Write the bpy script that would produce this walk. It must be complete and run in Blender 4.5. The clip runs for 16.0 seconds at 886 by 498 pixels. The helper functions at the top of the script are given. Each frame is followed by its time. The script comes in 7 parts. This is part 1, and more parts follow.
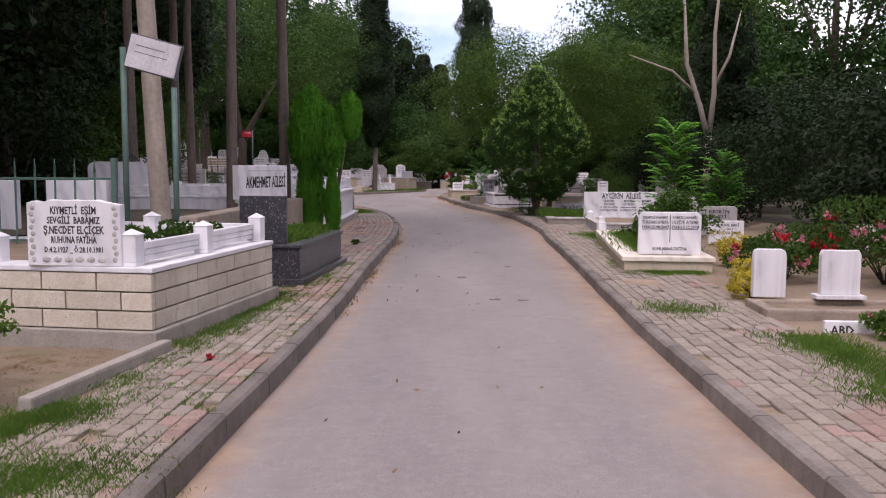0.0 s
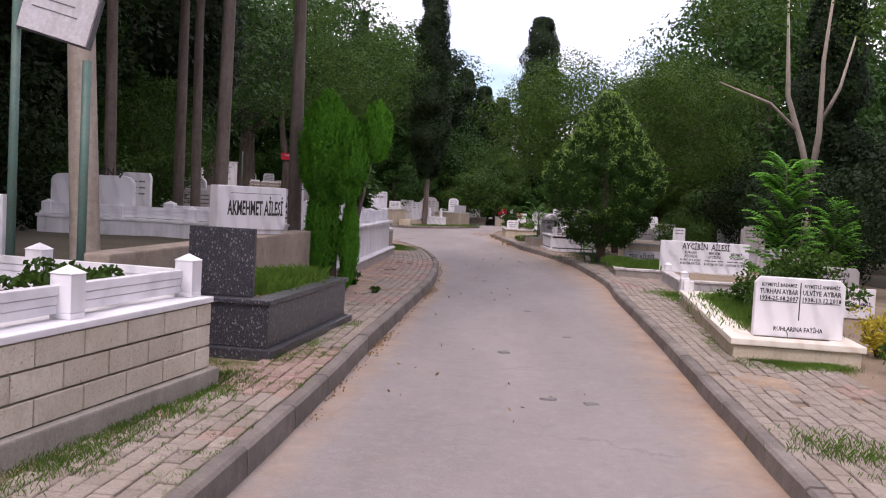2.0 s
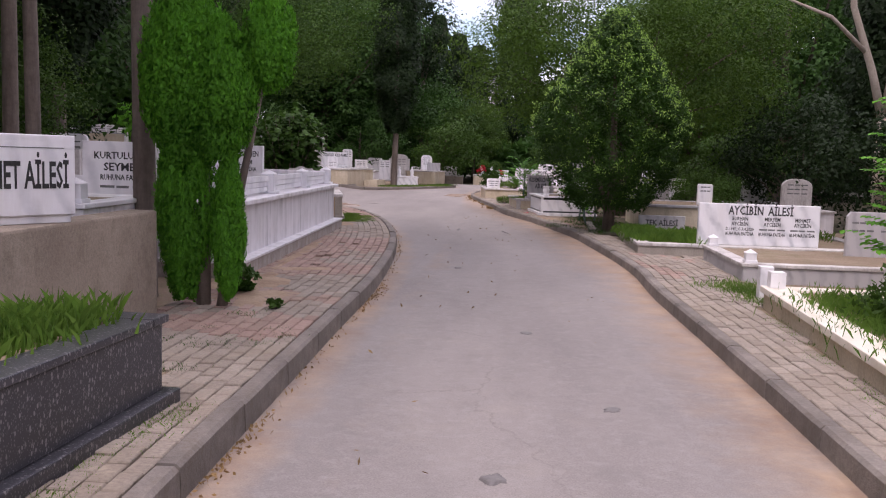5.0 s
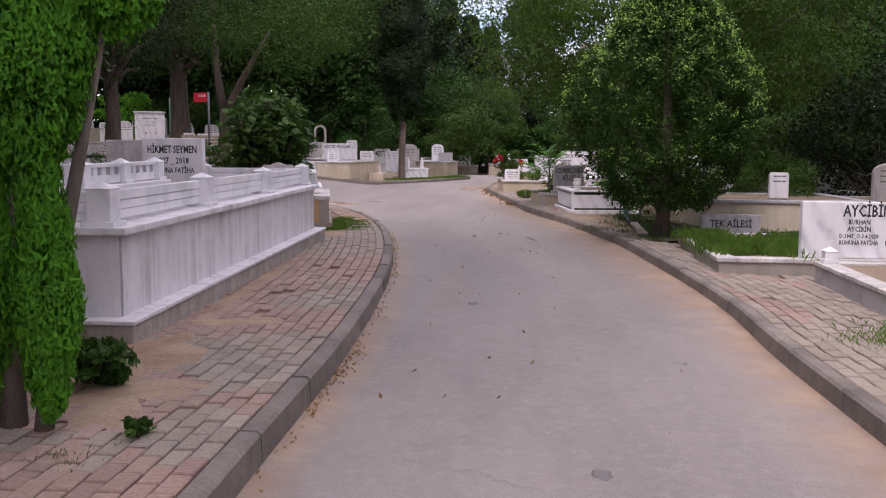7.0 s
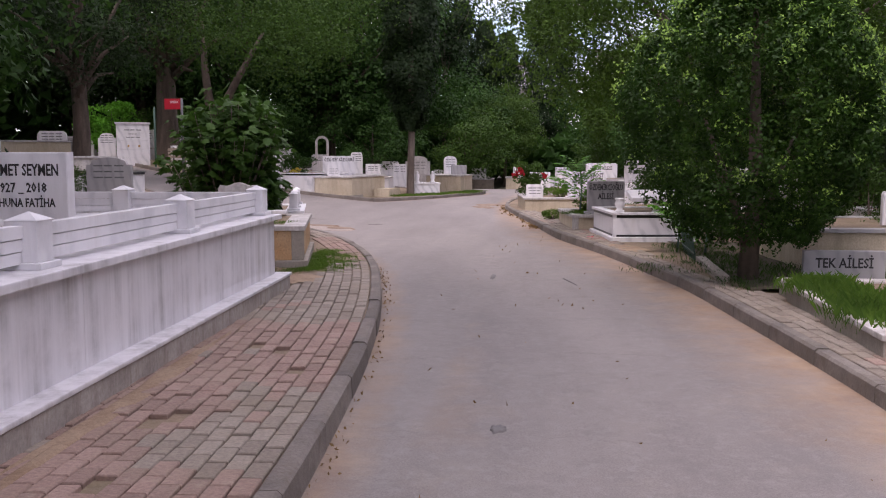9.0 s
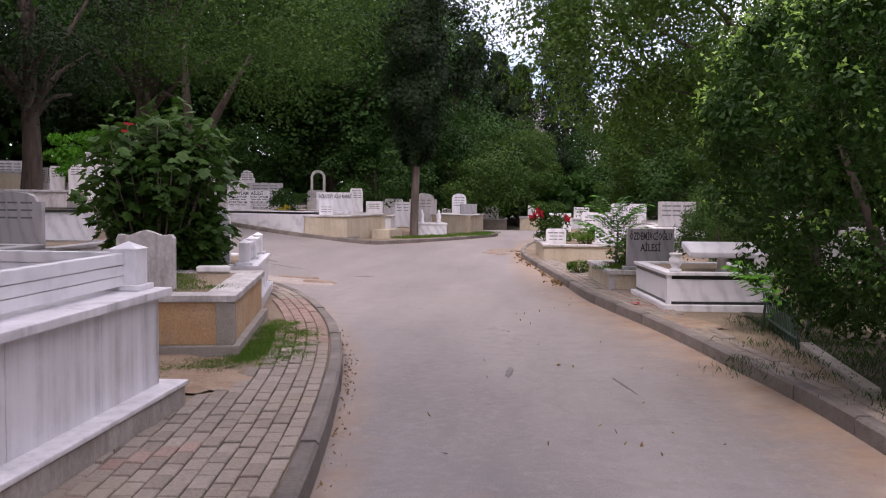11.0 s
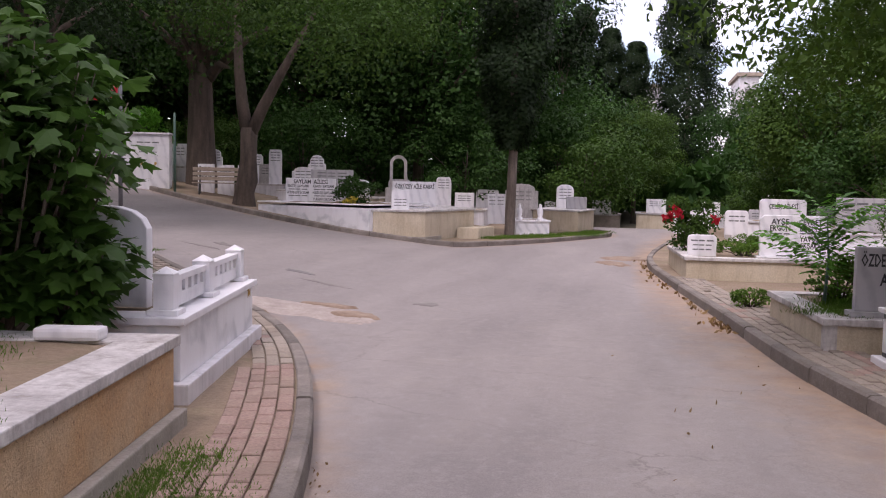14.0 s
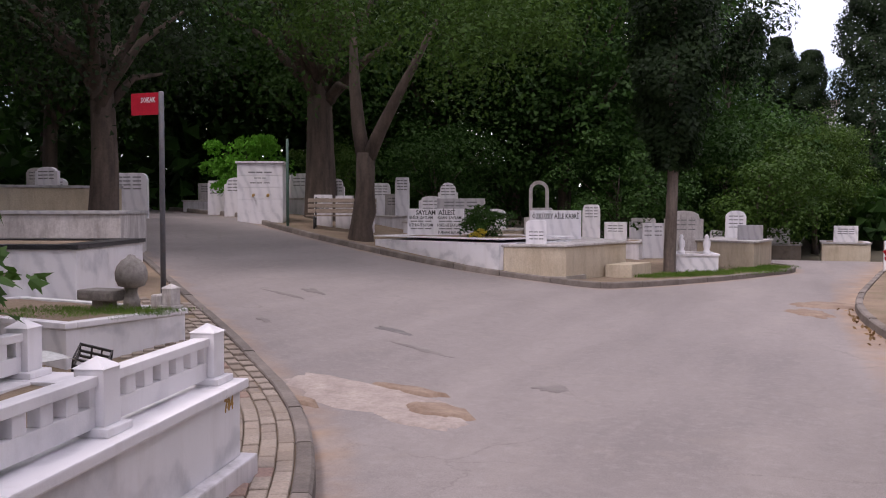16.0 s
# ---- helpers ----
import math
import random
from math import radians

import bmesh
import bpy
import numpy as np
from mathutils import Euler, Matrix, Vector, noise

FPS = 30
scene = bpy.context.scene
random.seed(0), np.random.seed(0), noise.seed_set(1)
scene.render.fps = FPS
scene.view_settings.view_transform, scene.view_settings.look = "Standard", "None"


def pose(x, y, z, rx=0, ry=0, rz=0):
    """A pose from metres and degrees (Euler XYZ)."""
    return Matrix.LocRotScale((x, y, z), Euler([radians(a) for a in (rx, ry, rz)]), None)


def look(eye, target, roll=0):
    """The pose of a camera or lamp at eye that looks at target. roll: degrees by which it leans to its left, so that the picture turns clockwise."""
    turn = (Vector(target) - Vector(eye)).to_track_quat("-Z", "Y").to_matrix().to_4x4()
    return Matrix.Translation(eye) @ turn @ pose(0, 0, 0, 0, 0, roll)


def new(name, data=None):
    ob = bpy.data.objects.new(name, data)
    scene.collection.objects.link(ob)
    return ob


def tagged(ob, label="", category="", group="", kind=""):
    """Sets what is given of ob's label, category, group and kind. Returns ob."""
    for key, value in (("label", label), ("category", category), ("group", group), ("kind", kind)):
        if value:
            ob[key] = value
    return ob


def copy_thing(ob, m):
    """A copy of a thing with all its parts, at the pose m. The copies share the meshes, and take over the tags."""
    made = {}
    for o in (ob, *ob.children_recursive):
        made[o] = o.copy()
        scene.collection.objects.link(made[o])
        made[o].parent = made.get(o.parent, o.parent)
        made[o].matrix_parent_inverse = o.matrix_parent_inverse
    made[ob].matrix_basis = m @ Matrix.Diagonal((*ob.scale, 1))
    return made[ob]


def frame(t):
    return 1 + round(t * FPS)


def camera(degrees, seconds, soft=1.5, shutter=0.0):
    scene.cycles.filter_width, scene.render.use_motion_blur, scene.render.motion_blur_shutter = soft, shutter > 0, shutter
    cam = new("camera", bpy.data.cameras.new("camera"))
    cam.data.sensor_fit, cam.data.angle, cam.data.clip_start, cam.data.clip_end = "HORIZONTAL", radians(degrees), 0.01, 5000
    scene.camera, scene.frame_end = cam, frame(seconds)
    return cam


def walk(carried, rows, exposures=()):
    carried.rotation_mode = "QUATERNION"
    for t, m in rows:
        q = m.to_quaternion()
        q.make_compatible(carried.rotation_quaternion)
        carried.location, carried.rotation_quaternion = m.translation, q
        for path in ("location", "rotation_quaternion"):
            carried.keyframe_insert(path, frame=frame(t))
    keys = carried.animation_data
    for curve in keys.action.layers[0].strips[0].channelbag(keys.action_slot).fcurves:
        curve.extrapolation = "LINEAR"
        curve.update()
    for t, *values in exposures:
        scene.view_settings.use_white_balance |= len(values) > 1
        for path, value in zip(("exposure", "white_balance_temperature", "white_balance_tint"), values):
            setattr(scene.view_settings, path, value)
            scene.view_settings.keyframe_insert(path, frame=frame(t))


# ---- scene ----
cam = camera(51.8, 16.0, soft=1.1)
METRES, EYE, TILT, LEAN, TURN = 27.8, 1.5, 0.0, 0.0, 0.3
ROWS = [
    (0.0, 0.0, 0.0, 0.0, 0.02, -5.28, -0.24),
    (0.5, 0.0025, 0.0284, -0.0002, -1.52, -5.84, -0.22),
    (1.0, 0.0033, 0.0603, 0.0001, -1.01, -4.13, -1.06),
    (1.5, 0.0054, 0.089, -0.0005, -0.26, -3.92, -1.25),
    (2.0, 0.0056, 0.1211, -0.0015, 3.7, -3.17, -3.09),
    (2.5, 0.0066, 0.1502, -0.002, 3.85, -4.57, -3.14),
    (3.0, 0.0059, 0.1823, -0.0021, 4.65, -4.19, -3.51),
    (3.5, 0.0062, 0.2109, -0.0026, 4.08, -4.29, -2.32),
    (4.0, 0.0052, 0.2429, -0.003, 5.07, -4.59, -2.18),
    (4.5, 0.0057, 0.2717, -0.0032, 2.33, -5.19, -1.98),
    (7.0, 0.0032, 0.429, -0.0024, 3.21, -6.46, -0.35),
    (7.5, 0.0031, 0.4595, -0.0027, 2.62, -5.73, 0.23),
    (8.0, 0.0015, 0.4926, -0.0024, 4.26, -5.8, 0.18),
    (10.5, -0.0046, 0.6517, -0.0003, 3.88, -5.1, -0.22),
    (11.0, -0.0056, 0.6853, -0.0002, 4.88, -3.47, -0.6),
    (11.5, -0.006, 0.7155, -0.0001, 4.57, -3.44, -0.88),
    (12.0, -0.0085, 0.7491, -0.0001, 7.97, -3.71, -1.02),
    (12.5, -0.0113, 0.7797, -0.0003, 8.55, -4.55, -0.43),
    (13.0, -0.0154, 0.8131, 0.0001, 10.81, -4.94, -0.66),
    (13.5, -0.0176, 0.843, 0.0001, 11.15, -4.76, -0.74),
    (14.0, -0.0203, 0.876, 0.0, 11.39, -4.19, -1.11),
    (14.5, -0.023, 0.9057, 0.0004, 10.54, -3.91, -0.38),
    (15.0, -0.0276, 0.9378, 0.0006, 13.62, -3.48, 0.0),
    (15.5, -0.0318, 0.9661, 0.0007, 17.42, -3.1, 0.1),
    (16.0, -0.0371, 0.9973, 0.0007, 21.02, -2.49, -0.12),
]
EXPOSURES = [(0.0, 0.22), (2.0, 0.4), (3.5, 0.5), (7.5, 0.42), (11.0, 0.52), (12.5, 0.56), (14.0, 0.42), (16.0, 0.27)]
walk(cam, [(t, pose(0, 0, EYE, TILT, LEAN, TURN) @ pose(METRES * x, METRES * y, METRES * z, 90 + pitch, roll, yaw)) for t, x, y, z, yaw, pitch, roll in ROWS], exposures=[(t, e, 6500, 26) for t, e in EXPOSURES])

# ---- light ----
world = bpy.data.worlds.new("sky")
scene.world = world
world.use_nodes = True
wn, wl = world.node_tree.nodes, world.node_tree.links
wn.clear()
sky = wn.new("ShaderNodeTexSky")
sky.sky_type, sky.sun_disc = "NISHITA", False
sky.sun_elevation, sky.sun_rotation = radians(58), radians(200)
wco = wn.new("ShaderNodeTexCoord")
wmap = wn.new("ShaderNodeMapping")
wmap.inputs["Scale"].default_value = (1, 1, 2.2)
clouds = wn.new("ShaderNodeTexNoise")
clouds.inputs["Scale"].default_value, clouds.inputs["Detail"].default_value = 2.6, 7
cramp = wn.new("ShaderNodeValToRGB")
cramp.color_ramp.elements[0].position, cramp.color_ramp.elements[1].position = 0.36, 0.56
wmix = wn.new("ShaderNodeMixRGB")
wmix.inputs["Color2"].default_value = (10.5, 10.3, 10.6, 1)
wbg = wn.new("ShaderNodeBackground")
wbg.inputs["Strength"].default_value = 0.15
wout = wn.new("ShaderNodeOutputWorld")
wl.new(wco.outputs["Generated"], wmap.inputs["Vector"])
wl.new(wmap.outputs["Vector"], clouds.inputs["Vector"])
wl.new(clouds.outputs["Fac"], cramp.inputs["Fac"])
wl.new(cramp.outputs["Color"], wmix.inputs["Fac"])
wl.new(sky.outputs["Color"], wmix.inputs["Color1"])
wl.new(wmix.outputs["Color"], wbg.inputs["Color"])
wl.new(wbg.outputs["Background"], wout.inputs["Surface"])
sun_data = bpy.data.lights.new("sun", "SUN")
sun_data.energy, sun_data.angle, sun_data.color = 1.5, radians(18), (1.0, 0.95, 0.9)
sun = new("sun", sun_data)
sun.matrix_world = look((0, 0, 60), (12, 33, 0))


# ---- materials ----
def tree_of(name):
    m = bpy.data.materials.new(name)
    m.use_nodes = True
    return m, m.node_tree.nodes, m.node_tree.links, m.node_tree.nodes["Principled BSDF"]


def noise_node(n, l, scale, detail=6, rough=0.6, stretch=None):
    co = n.new("ShaderNodeTexCoord")
    no = n.new("ShaderNodeTexNoise")
    no.inputs["Scale"].default_value, no.inputs["Detail"].default_value, no.inputs["Roughness"].default_value = scale, detail, rough
    if stretch:
        mp = n.new("ShaderNodeMapping")
        mp.inputs["Scale"].default_value = stretch
        l.new(co.outputs["Object"], mp.inputs["Vector"])
        l.new(mp.outputs["Vector"], no.inputs["Vector"])
    else:
        l.new(co.outputs["Object"], no.inputs["Vector"])
    return no


def ramp(n, l, src, stops):
    r = n.new("ShaderNodeValToRGB")
    els = r.color_ramp.elements
    while len(els) < len(stops):
        els.new(0.5)
    for e, (p, c) in zip(els, stops):
        e.position, e.color = p, (*c, 1) if len(c) == 3 else c
    l.new(src, r.inputs["Fac"])
    return r


def mixed(n, l, kind, fac, a, b):
    m = n.new("ShaderNodeMixRGB")
    m.blend_type = kind
    for sock, v in ((m.inputs["Fac"], fac), (m.inputs["Color1"], a), (m.inputs["Color2"], b)):
        if isinstance(v, (int, float)):
            sock.default_value = v
        elif isinstance(v, tuple):
            sock.default_value = (*v, 1)
        else:
            l.new(v, sock)
    return m.outputs["Color"]


def bumped(n, l, bs, src, strength, dist=0.01):
    b = n.new("ShaderNodeBump")
    b.inputs["Strength"].default_value, b.inputs["Distance"].default_value = strength, dist
    l.new(src, b.inputs["Height"])
    l.new(b.outputs["Normal"], bs.inputs["Normal"])


def surface(name, a, b, big=1.2, fine=40, rough=0.8, bump=0.3, dirt=None, dirt_amount=0.4, stretch=None, piece=0.0, streak=False, pits=None):
    """Two colours by large stains, a fine grain, dirt patches, and a little relief."""
    m, n, l, bs = tree_of(name)
    n1 = noise_node(n, l, big, 8, 0.62, stretch)
    n2 = noise_node(n, l, fine, 4, 0.7)
    col = ramp(n, l, n1.outputs["Fac"], [(0.32, a), (0.68, b)]).outputs["Color"]
    g = ramp(n, l, n2.outputs["Fac"], [(0.3, (0.72, 0.72, 0.72)), (0.7, (1.12, 1.12, 1.12))])
    col = mixed(n, l, "MULTIPLY", 0.75, col, g.outputs["Color"])
    if dirt:
        n3 = noise_node(n, l, big * 2.7, 9, 0.72, (1, 1, 0.22) if streak else None)
        d = ramp(n, l, n3.outputs["Fac"], [(0.48, (0, 0, 0)), (0.72, (1, 1, 1))])
        dm = n.new("ShaderNodeMath")
        dm.operation = "MULTIPLY"
        dm.inputs[1].default_value = dirt_amount
        l.new(d.outputs["Color"], dm.inputs[0])
        col = mixed(n, l, "MIX", dm.outputs[0], col, dirt)
    if pits:
        n4 = noise_node(n, l, 38, 3, 0.55)
        n5 = noise_node(n, l, 3.1, 4, 0.6)
        pt = ramp(n, l, n4.outputs["Fac"], [(0.60, (0, 0, 0)), (0.67, (0.8,) * 3)])
        some = ramp(n, l, n5.outputs["Fac"], [(0.38, (0.15,) * 3), (0.6, (1, 1, 1))])
        col = mixed(n, l, "MIX", mixed(n, l, "MULTIPLY", 1.0, pt.outputs["Color"], some.outputs["Color"]), col, pits)
    if piece:
        oi = n.new("ShaderNodeObjectInfo")
        ge = n.new("ShaderNodeNewGeometry")
        ad = n.new("ShaderNodeMath")
        ad.operation = "ADD"
        l.new(oi.outputs["Random"], ad.inputs[0])
        l.new(ge.outputs["Random Per Island"], ad.inputs[1])
        fr = n.new("ShaderNodeMath")
        fr.operation = "FRACT"
        l.new(ad.outputs[0], fr.inputs[0])
        pr = ramp(n, l, fr.outputs[0], [(0.0, (1 - piece,) * 3), (1.0, (1 + piece,) * 3)])
        col = mixed(n, l, "MULTIPLY", 1.0, col, pr.outputs["Color"])
    l.new(col, bs.inputs["Base Color"])
    bs.inputs["Roughness"].default_value = rough
    bumped(n, l, bs, n2.outputs["Fac"], bump)
    return m


def marble(name, base, vein, scale=1.6, amount=0.6, rough=0.45, turn=25, dirt=(0.35, 0.3, 0.24), upright=False):
    """Veined stone: distorted bands, grain, rain streaks."""
    m, n, l, bs = tree_of(name)
    co = n.new("ShaderNodeTexCoord")
    mp = n.new("ShaderNodeMapping")
    mp.inputs["Rotation"].default_value = (radians(turn), radians(turn * 0.6), radians(turn * 0.3))
    l.new(co.outputs["Object"], mp.inputs["Vector"])
    wv = n.new("ShaderNodeTexWave")
    wv.inputs["Scale"].default_value, wv.inputs["Distortion"].default_value = scale, 7
    wv.inputs["Detail"].default_value, wv.inputs["Detail Scale"].default_value = 4, 1.2
    l.new(mp.outputs["Vector"], wv.inputs["Vector"])
    src = wv.outputs["Fac"]
    if upright:
        src = noise_node(n, l, 2.2, 7, 0.65, (3.2, 3.2, 0.12)).outputs["Fac"]
    v = ramp(n, l, src, [(0.30, (1, 1, 1)), (0.5, (0.35, 0.35, 0.35)), (0.62, (0, 0, 0))] if upright else [(0.0, (1, 1, 1)), (0.42, (0.15, 0.15, 0.15)), (1.0, (0, 0, 0))])
    n2 = noise_node(n, l, 3.0, 8, 0.65)
    vm = n.new("ShaderNodeMath")
    vm.operation = "MULTIPLY"
    l.new(v.outputs["Color"], vm.inputs[0])
    vs = ramp(n, l, n2.outputs["Fac"], [(0.3, (0, 0, 0)), (0.75, (amount * 1.6,) * 3)])
    l.new(vs.outputs["Color"], vm.inputs[1])
    col = mixed(n, l, "MIX", vm.outputs[0], base, vein)
    n3 = noise_node(n, l, 5.0, 9, 0.7, (1, 1, 0.18))
    d = ramp(n, l, n3.outputs["Fac"], [(0.52, (0, 0, 0)), (0.8, (0.26, 0.26, 0.26))])
    col = mixed(n, l, "MIX", d.outputs["Color"], col, dirt)
    l.new(col, bs.inputs["Base Color"])
    bs.inputs["Roughness"].default_value = rough
    n4 = noise_node(n, l, 90, 3, 0.6)
    bumped(n, l, bs, n4.outputs["Fac"], 0.12)
    return m


def speckled(name, base, fleck, scale=42, rough=0.32):
    """Dark polished stone with pale crystals of two sizes."""
    m, n, l, bs = tree_of(name)
    n1 = noise_node(n, l, 1.5, 6)
    col = ramp(n, l, n1.outputs["Fac"], [(0.3, tuple(0.8 * c for c in base)), (0.7, tuple(1.3 * c for c in base))]).outputs["Color"]
    for k, low, gain in ((1.0, 0.58, 1.0), (2.3, 0.5, 0.55)):
        co = n.new("ShaderNodeTexCoord")
        wob = n.new("ShaderNodeMapping")
        wob.inputs["Scale"].default_value = (scale * k, scale * k, scale * k * 0.6)
        wob.inputs["Rotation"].default_value = (0.6, 0.4, 0.9 * k)
        l.new(co.outputs["Object"], wob.inputs["Vector"])
        vo = n.new("ShaderNodeTexVoronoi")
        vo.inputs["Scale"].default_value = 1.0
        l.new(wob.outputs["Vector"], vo.inputs["Vector"])
        sel = ramp(n, l, vo.outputs["Color"], [(low, (0, 0, 0)), (low + 0.12, (gain,) * 3)])
        edge = ramp(n, l, vo.outputs["Distance"], [(0.28, (1, 1, 1)), (0.46, (0, 0, 0))])
        col = mixed(n, l, "MIX", mixed(n, l, "MULTIPLY", 1.0, sel.outputs["Color"], edge.outputs["Color"]), col, fleck)
    l.new(col, bs.inputs["Base Color"])
    bs.inputs["Roughness"].default_value = rough
    return m


def leaf(name, a, b, shine=0.45, trans=0.35):
    """Leaves vary one from another, and let some light through."""
    m, n, l, bs = tree_of(name)
    ge = n.new("ShaderNodeNewGeometry")
    n1 = noise_node(n, l, 1.1, 4)
    r = ramp(n, l, ge.outputs["Random Per Island"], [(0.0, tuple(0.75 * p + 0.25 * q for p, q in zip(a, b))), (1.0, tuple(0.3 * p + 0.7 * q for p, q in zip(a, b)))])
    g = ramp(n, l, n1.outputs["Fac"], [(0.3, (0.62, 0.64, 0.66)), (0.7, (1.3, 1.28, 1.1))])
    col = mixed(n, l, "MULTIPLY", 0.9, r.outputs["Color"], g.outputs["Color"])
    l.new(col, bs.inputs["Base Color"])
    bs.inputs["Roughness"].default_value = shine + 0.15
    bs.inputs["Specular IOR Level"].default_value = 0.22
    tr = n.new("ShaderNodeBsdfTranslucent")
    l.new(col, tr.inputs["Color"])
    mx = n.new("ShaderNodeMixShader")
    mx.inputs["Fac"].default_value = trans
    l.new(bs.outputs["BSDF"], mx.inputs[1])
    l.new(tr.outputs["BSDF"], mx.inputs[2])
    l.new(mx.outputs["Shader"], n["Material Output"].inputs["Surface"])
    return m


def bark_mat(name, a, b):
    return surface(name, a, b, 2.5, 18, 0.95, 0.9, stretch=(3, 3, 0.5))


def paver_mat(name, tones, grime=(0.24, 0.19, 0.14)):
    m, n, l, bs = tree_of(name)
    oi = n.new("ShaderNodeObjectInfo")
    ge = n.new("ShaderNodeNewGeometry")
    ad = n.new("ShaderNodeMath")
    ad.operation = "ADD"
    l.new(oi.outputs["Random"], ad.inputs[0])
    l.new(ge.outputs["Random Per Island"], ad.inputs[1])
    fr = n.new("ShaderNodeMath")
    fr.operation = "FRACT"
    l.new(ad.outputs[0], fr.inputs[0])
    col = ramp(n, l, fr.outputs[0], list(zip((0.0, 0.5, 1.0), tones))).outputs["Color"]

    def grain(scale, detail, stops, rough=0.6):
        t = n.new("ShaderNodeTexNoise")
        t.inputs["Scale"].default_value, t.inputs["Detail"].default_value, t.inputs["Roughness"].default_value = scale, detail, rough
        l.new(ge.outputs["Position"], t.inputs["Vector"])
        return t, ramp(n, l, t.outputs["Fac"], stops).outputs["Color"]
    fn, g = grain(48, 4, [(0.3, (0.7,) * 3), (0.7, (1.15,) * 3)])
    col = mixed(n, l, "MULTIPLY", 0.85, col, g)
    _, d = grain(1.5, 9, [(0.45, (0, 0, 0)), (0.72, (0.62,) * 3)], 0.7)
    col = mixed(n, l, "MIX", d, col, grime)
    _, d2 = grain(7.0, 6, [(0.56, (0, 0, 0)), (0.74, (0.5,) * 3)], 0.65)
    col = mixed(n, l, "MIX", d2, col, (0.42, 0.35, 0.27))
    l.new(col, bs.inputs["Base Color"])
    bs.inputs["Roughness"].default_value = 0.92
    bumped(n, l, bs, fn.outputs["Fac"], 0.5)
    return m


def asphalt_mat():
    m, n, l, bs = tree_of("worn_asphalt")
    n1 = noise_node(n, l, 0.35, 6, 0.6, (1.6, 0.35, 1))
    col = ramp(n, l, n1.outputs["Fac"], [(0.30, (0.184, 0.164, 0.159)), (0.70, (0.306, 0.272, 0.256))]).outputs["Color"]
    n2 = noise_node(n, l, 110, 3, 0.7)
    g = ramp(n, l, n2.outputs["Fac"], [(0.3, (0.72,) * 3), (0.7, (1.18,) * 3)])
    col = mixed(n, l, "MULTIPLY", 0.8, col, g.outputs["Color"])
    n3 = noise_node(n, l, 1.6, 9, 0.75)
    d = ramp(n, l, n3.outputs["Fac"], [(0.54, (0, 0, 0)), (0.8, (0.3,) * 3)])
    col = mixed(n, l, "MIX", d.outputs["Color"], col, (0.38, 0.325, 0.265))
    n4 = noise_node(n, l, 4.5, 5, 0.6)
    d2 = ramp(n, l, n4.outputs["Fac"], [(0.52, (0, 0, 0)), (0.76, (0.45,) * 3)])
    col = mixed(n, l, "MIX", d2.outputs["Color"], col, (0.17, 0.155, 0.15))
    n6 = noise_node(n, l, 14, 6, 0.75)
    d4 = ramp(n, l, n6.outputs["Fac"], [(0.5, (0, 0, 0)), (0.68, (0.34,) * 3)])
    col = mixed(n, l, "MIX", d4.outputs["Color"], col, (0.34, 0.315, 0.30))
    cr = n.new("ShaderNodeTexVoronoi")
    cr.feature = "DISTANCE_TO_EDGE"
    cr.inputs["Scale"].default_value = 0.42
    cw = noise_node(n, l, 1.8, 6, 0.7)
    cc = mixed(n, l, "ADD", 0.55, n.new("ShaderNodeTexCoord").outputs["Object"], cw.outputs["Color"])
    l.new(cc, cr.inputs["Vector"])
    ck = ramp(n, l, cr.outputs["Distance"], [(0.0, (0.55,) * 3), (0.006, (0, 0, 0))])
    col = mixed(n, l, "MIX", mixed(n, l, "MULTIPLY", 1.0, ck.outputs["Color"], ramp(n, l, n1.outputs["Fac"], [(0.45, (0, 0, 0)), (0.6, (1, 1, 1))]).outputs["Color"]), col, (0.12, 0.105, 0.1))
    at = n.new("ShaderNodeAttribute")
    at.attribute_name = "dust"
    n5 = noise_node(n, l, 2.4, 8, 0.7)
    dd = n.new("ShaderNodeMath")
    dd.operation = "MULTIPLY_ADD"
    l.new(at.outputs["Fac"], dd.inputs[0])
    l.new(n5.outputs["Fac"], dd.inputs[1])
    dd.inputs[2].default_value = 0.0
    d3 = ramp(n, l, dd.outputs[0], [(0.12, (0, 0, 0)), (0.50, (0.85,) * 3)])
    dust = ramp(n, l, n3.outputs["Fac"], [(0.35, (0.25, 0.148, 0.085)), (0.65, (0.41, 0.29, 0.19))])
    col = mixed(n, l, "MIX", d3.outputs["Color"], col, dust.outputs["Color"])
    l.new(col, bs.inputs["Base Color"])
    bs.inputs["Roughness"].default_value = 0.85
    bumped(n, l, bs, n2.outputs["Fac"], 0.25, 0.006)
    return m


ASPHALT = asphalt_mat()
PAVER = paver_mat("grey_paver", [(0.235, 0.195, 0.16), (0.285, 0.24, 0.20), (0.33, 0.28, 0.233)])
PAVER_RED = paver_mat("reddish_paver", [(0.262, 0.178, 0.146), (0.31, 0.208, 0.172), (0.35, 0.24, 0.20)])
SOIL = surface("dry_soil", (0.20, 0.145, 0.10), (0.30, 0.225, 0.155), 0.8, 30, 0.95, 0.7, (0.12, 0.12, 0.05), 0.6)
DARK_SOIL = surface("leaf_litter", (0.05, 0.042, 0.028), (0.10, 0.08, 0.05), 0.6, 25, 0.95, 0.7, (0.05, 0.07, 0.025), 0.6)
KERB = surface("kerb_concrete", (0.13, 0.112, 0.10), (0.255, 0.222, 0.195), 2.2, 45, 0.9, 0.7, (0.12, 0.095, 0.07), 0.65, piece=0.2)
CONCRETE = surface("cast_concrete", (0.30, 0.27, 0.235), (0.42, 0.38, 0.33), 1.3, 50, 0.9, 0.4, (0.16, 0.14, 0.11), 0.5, streak=True)
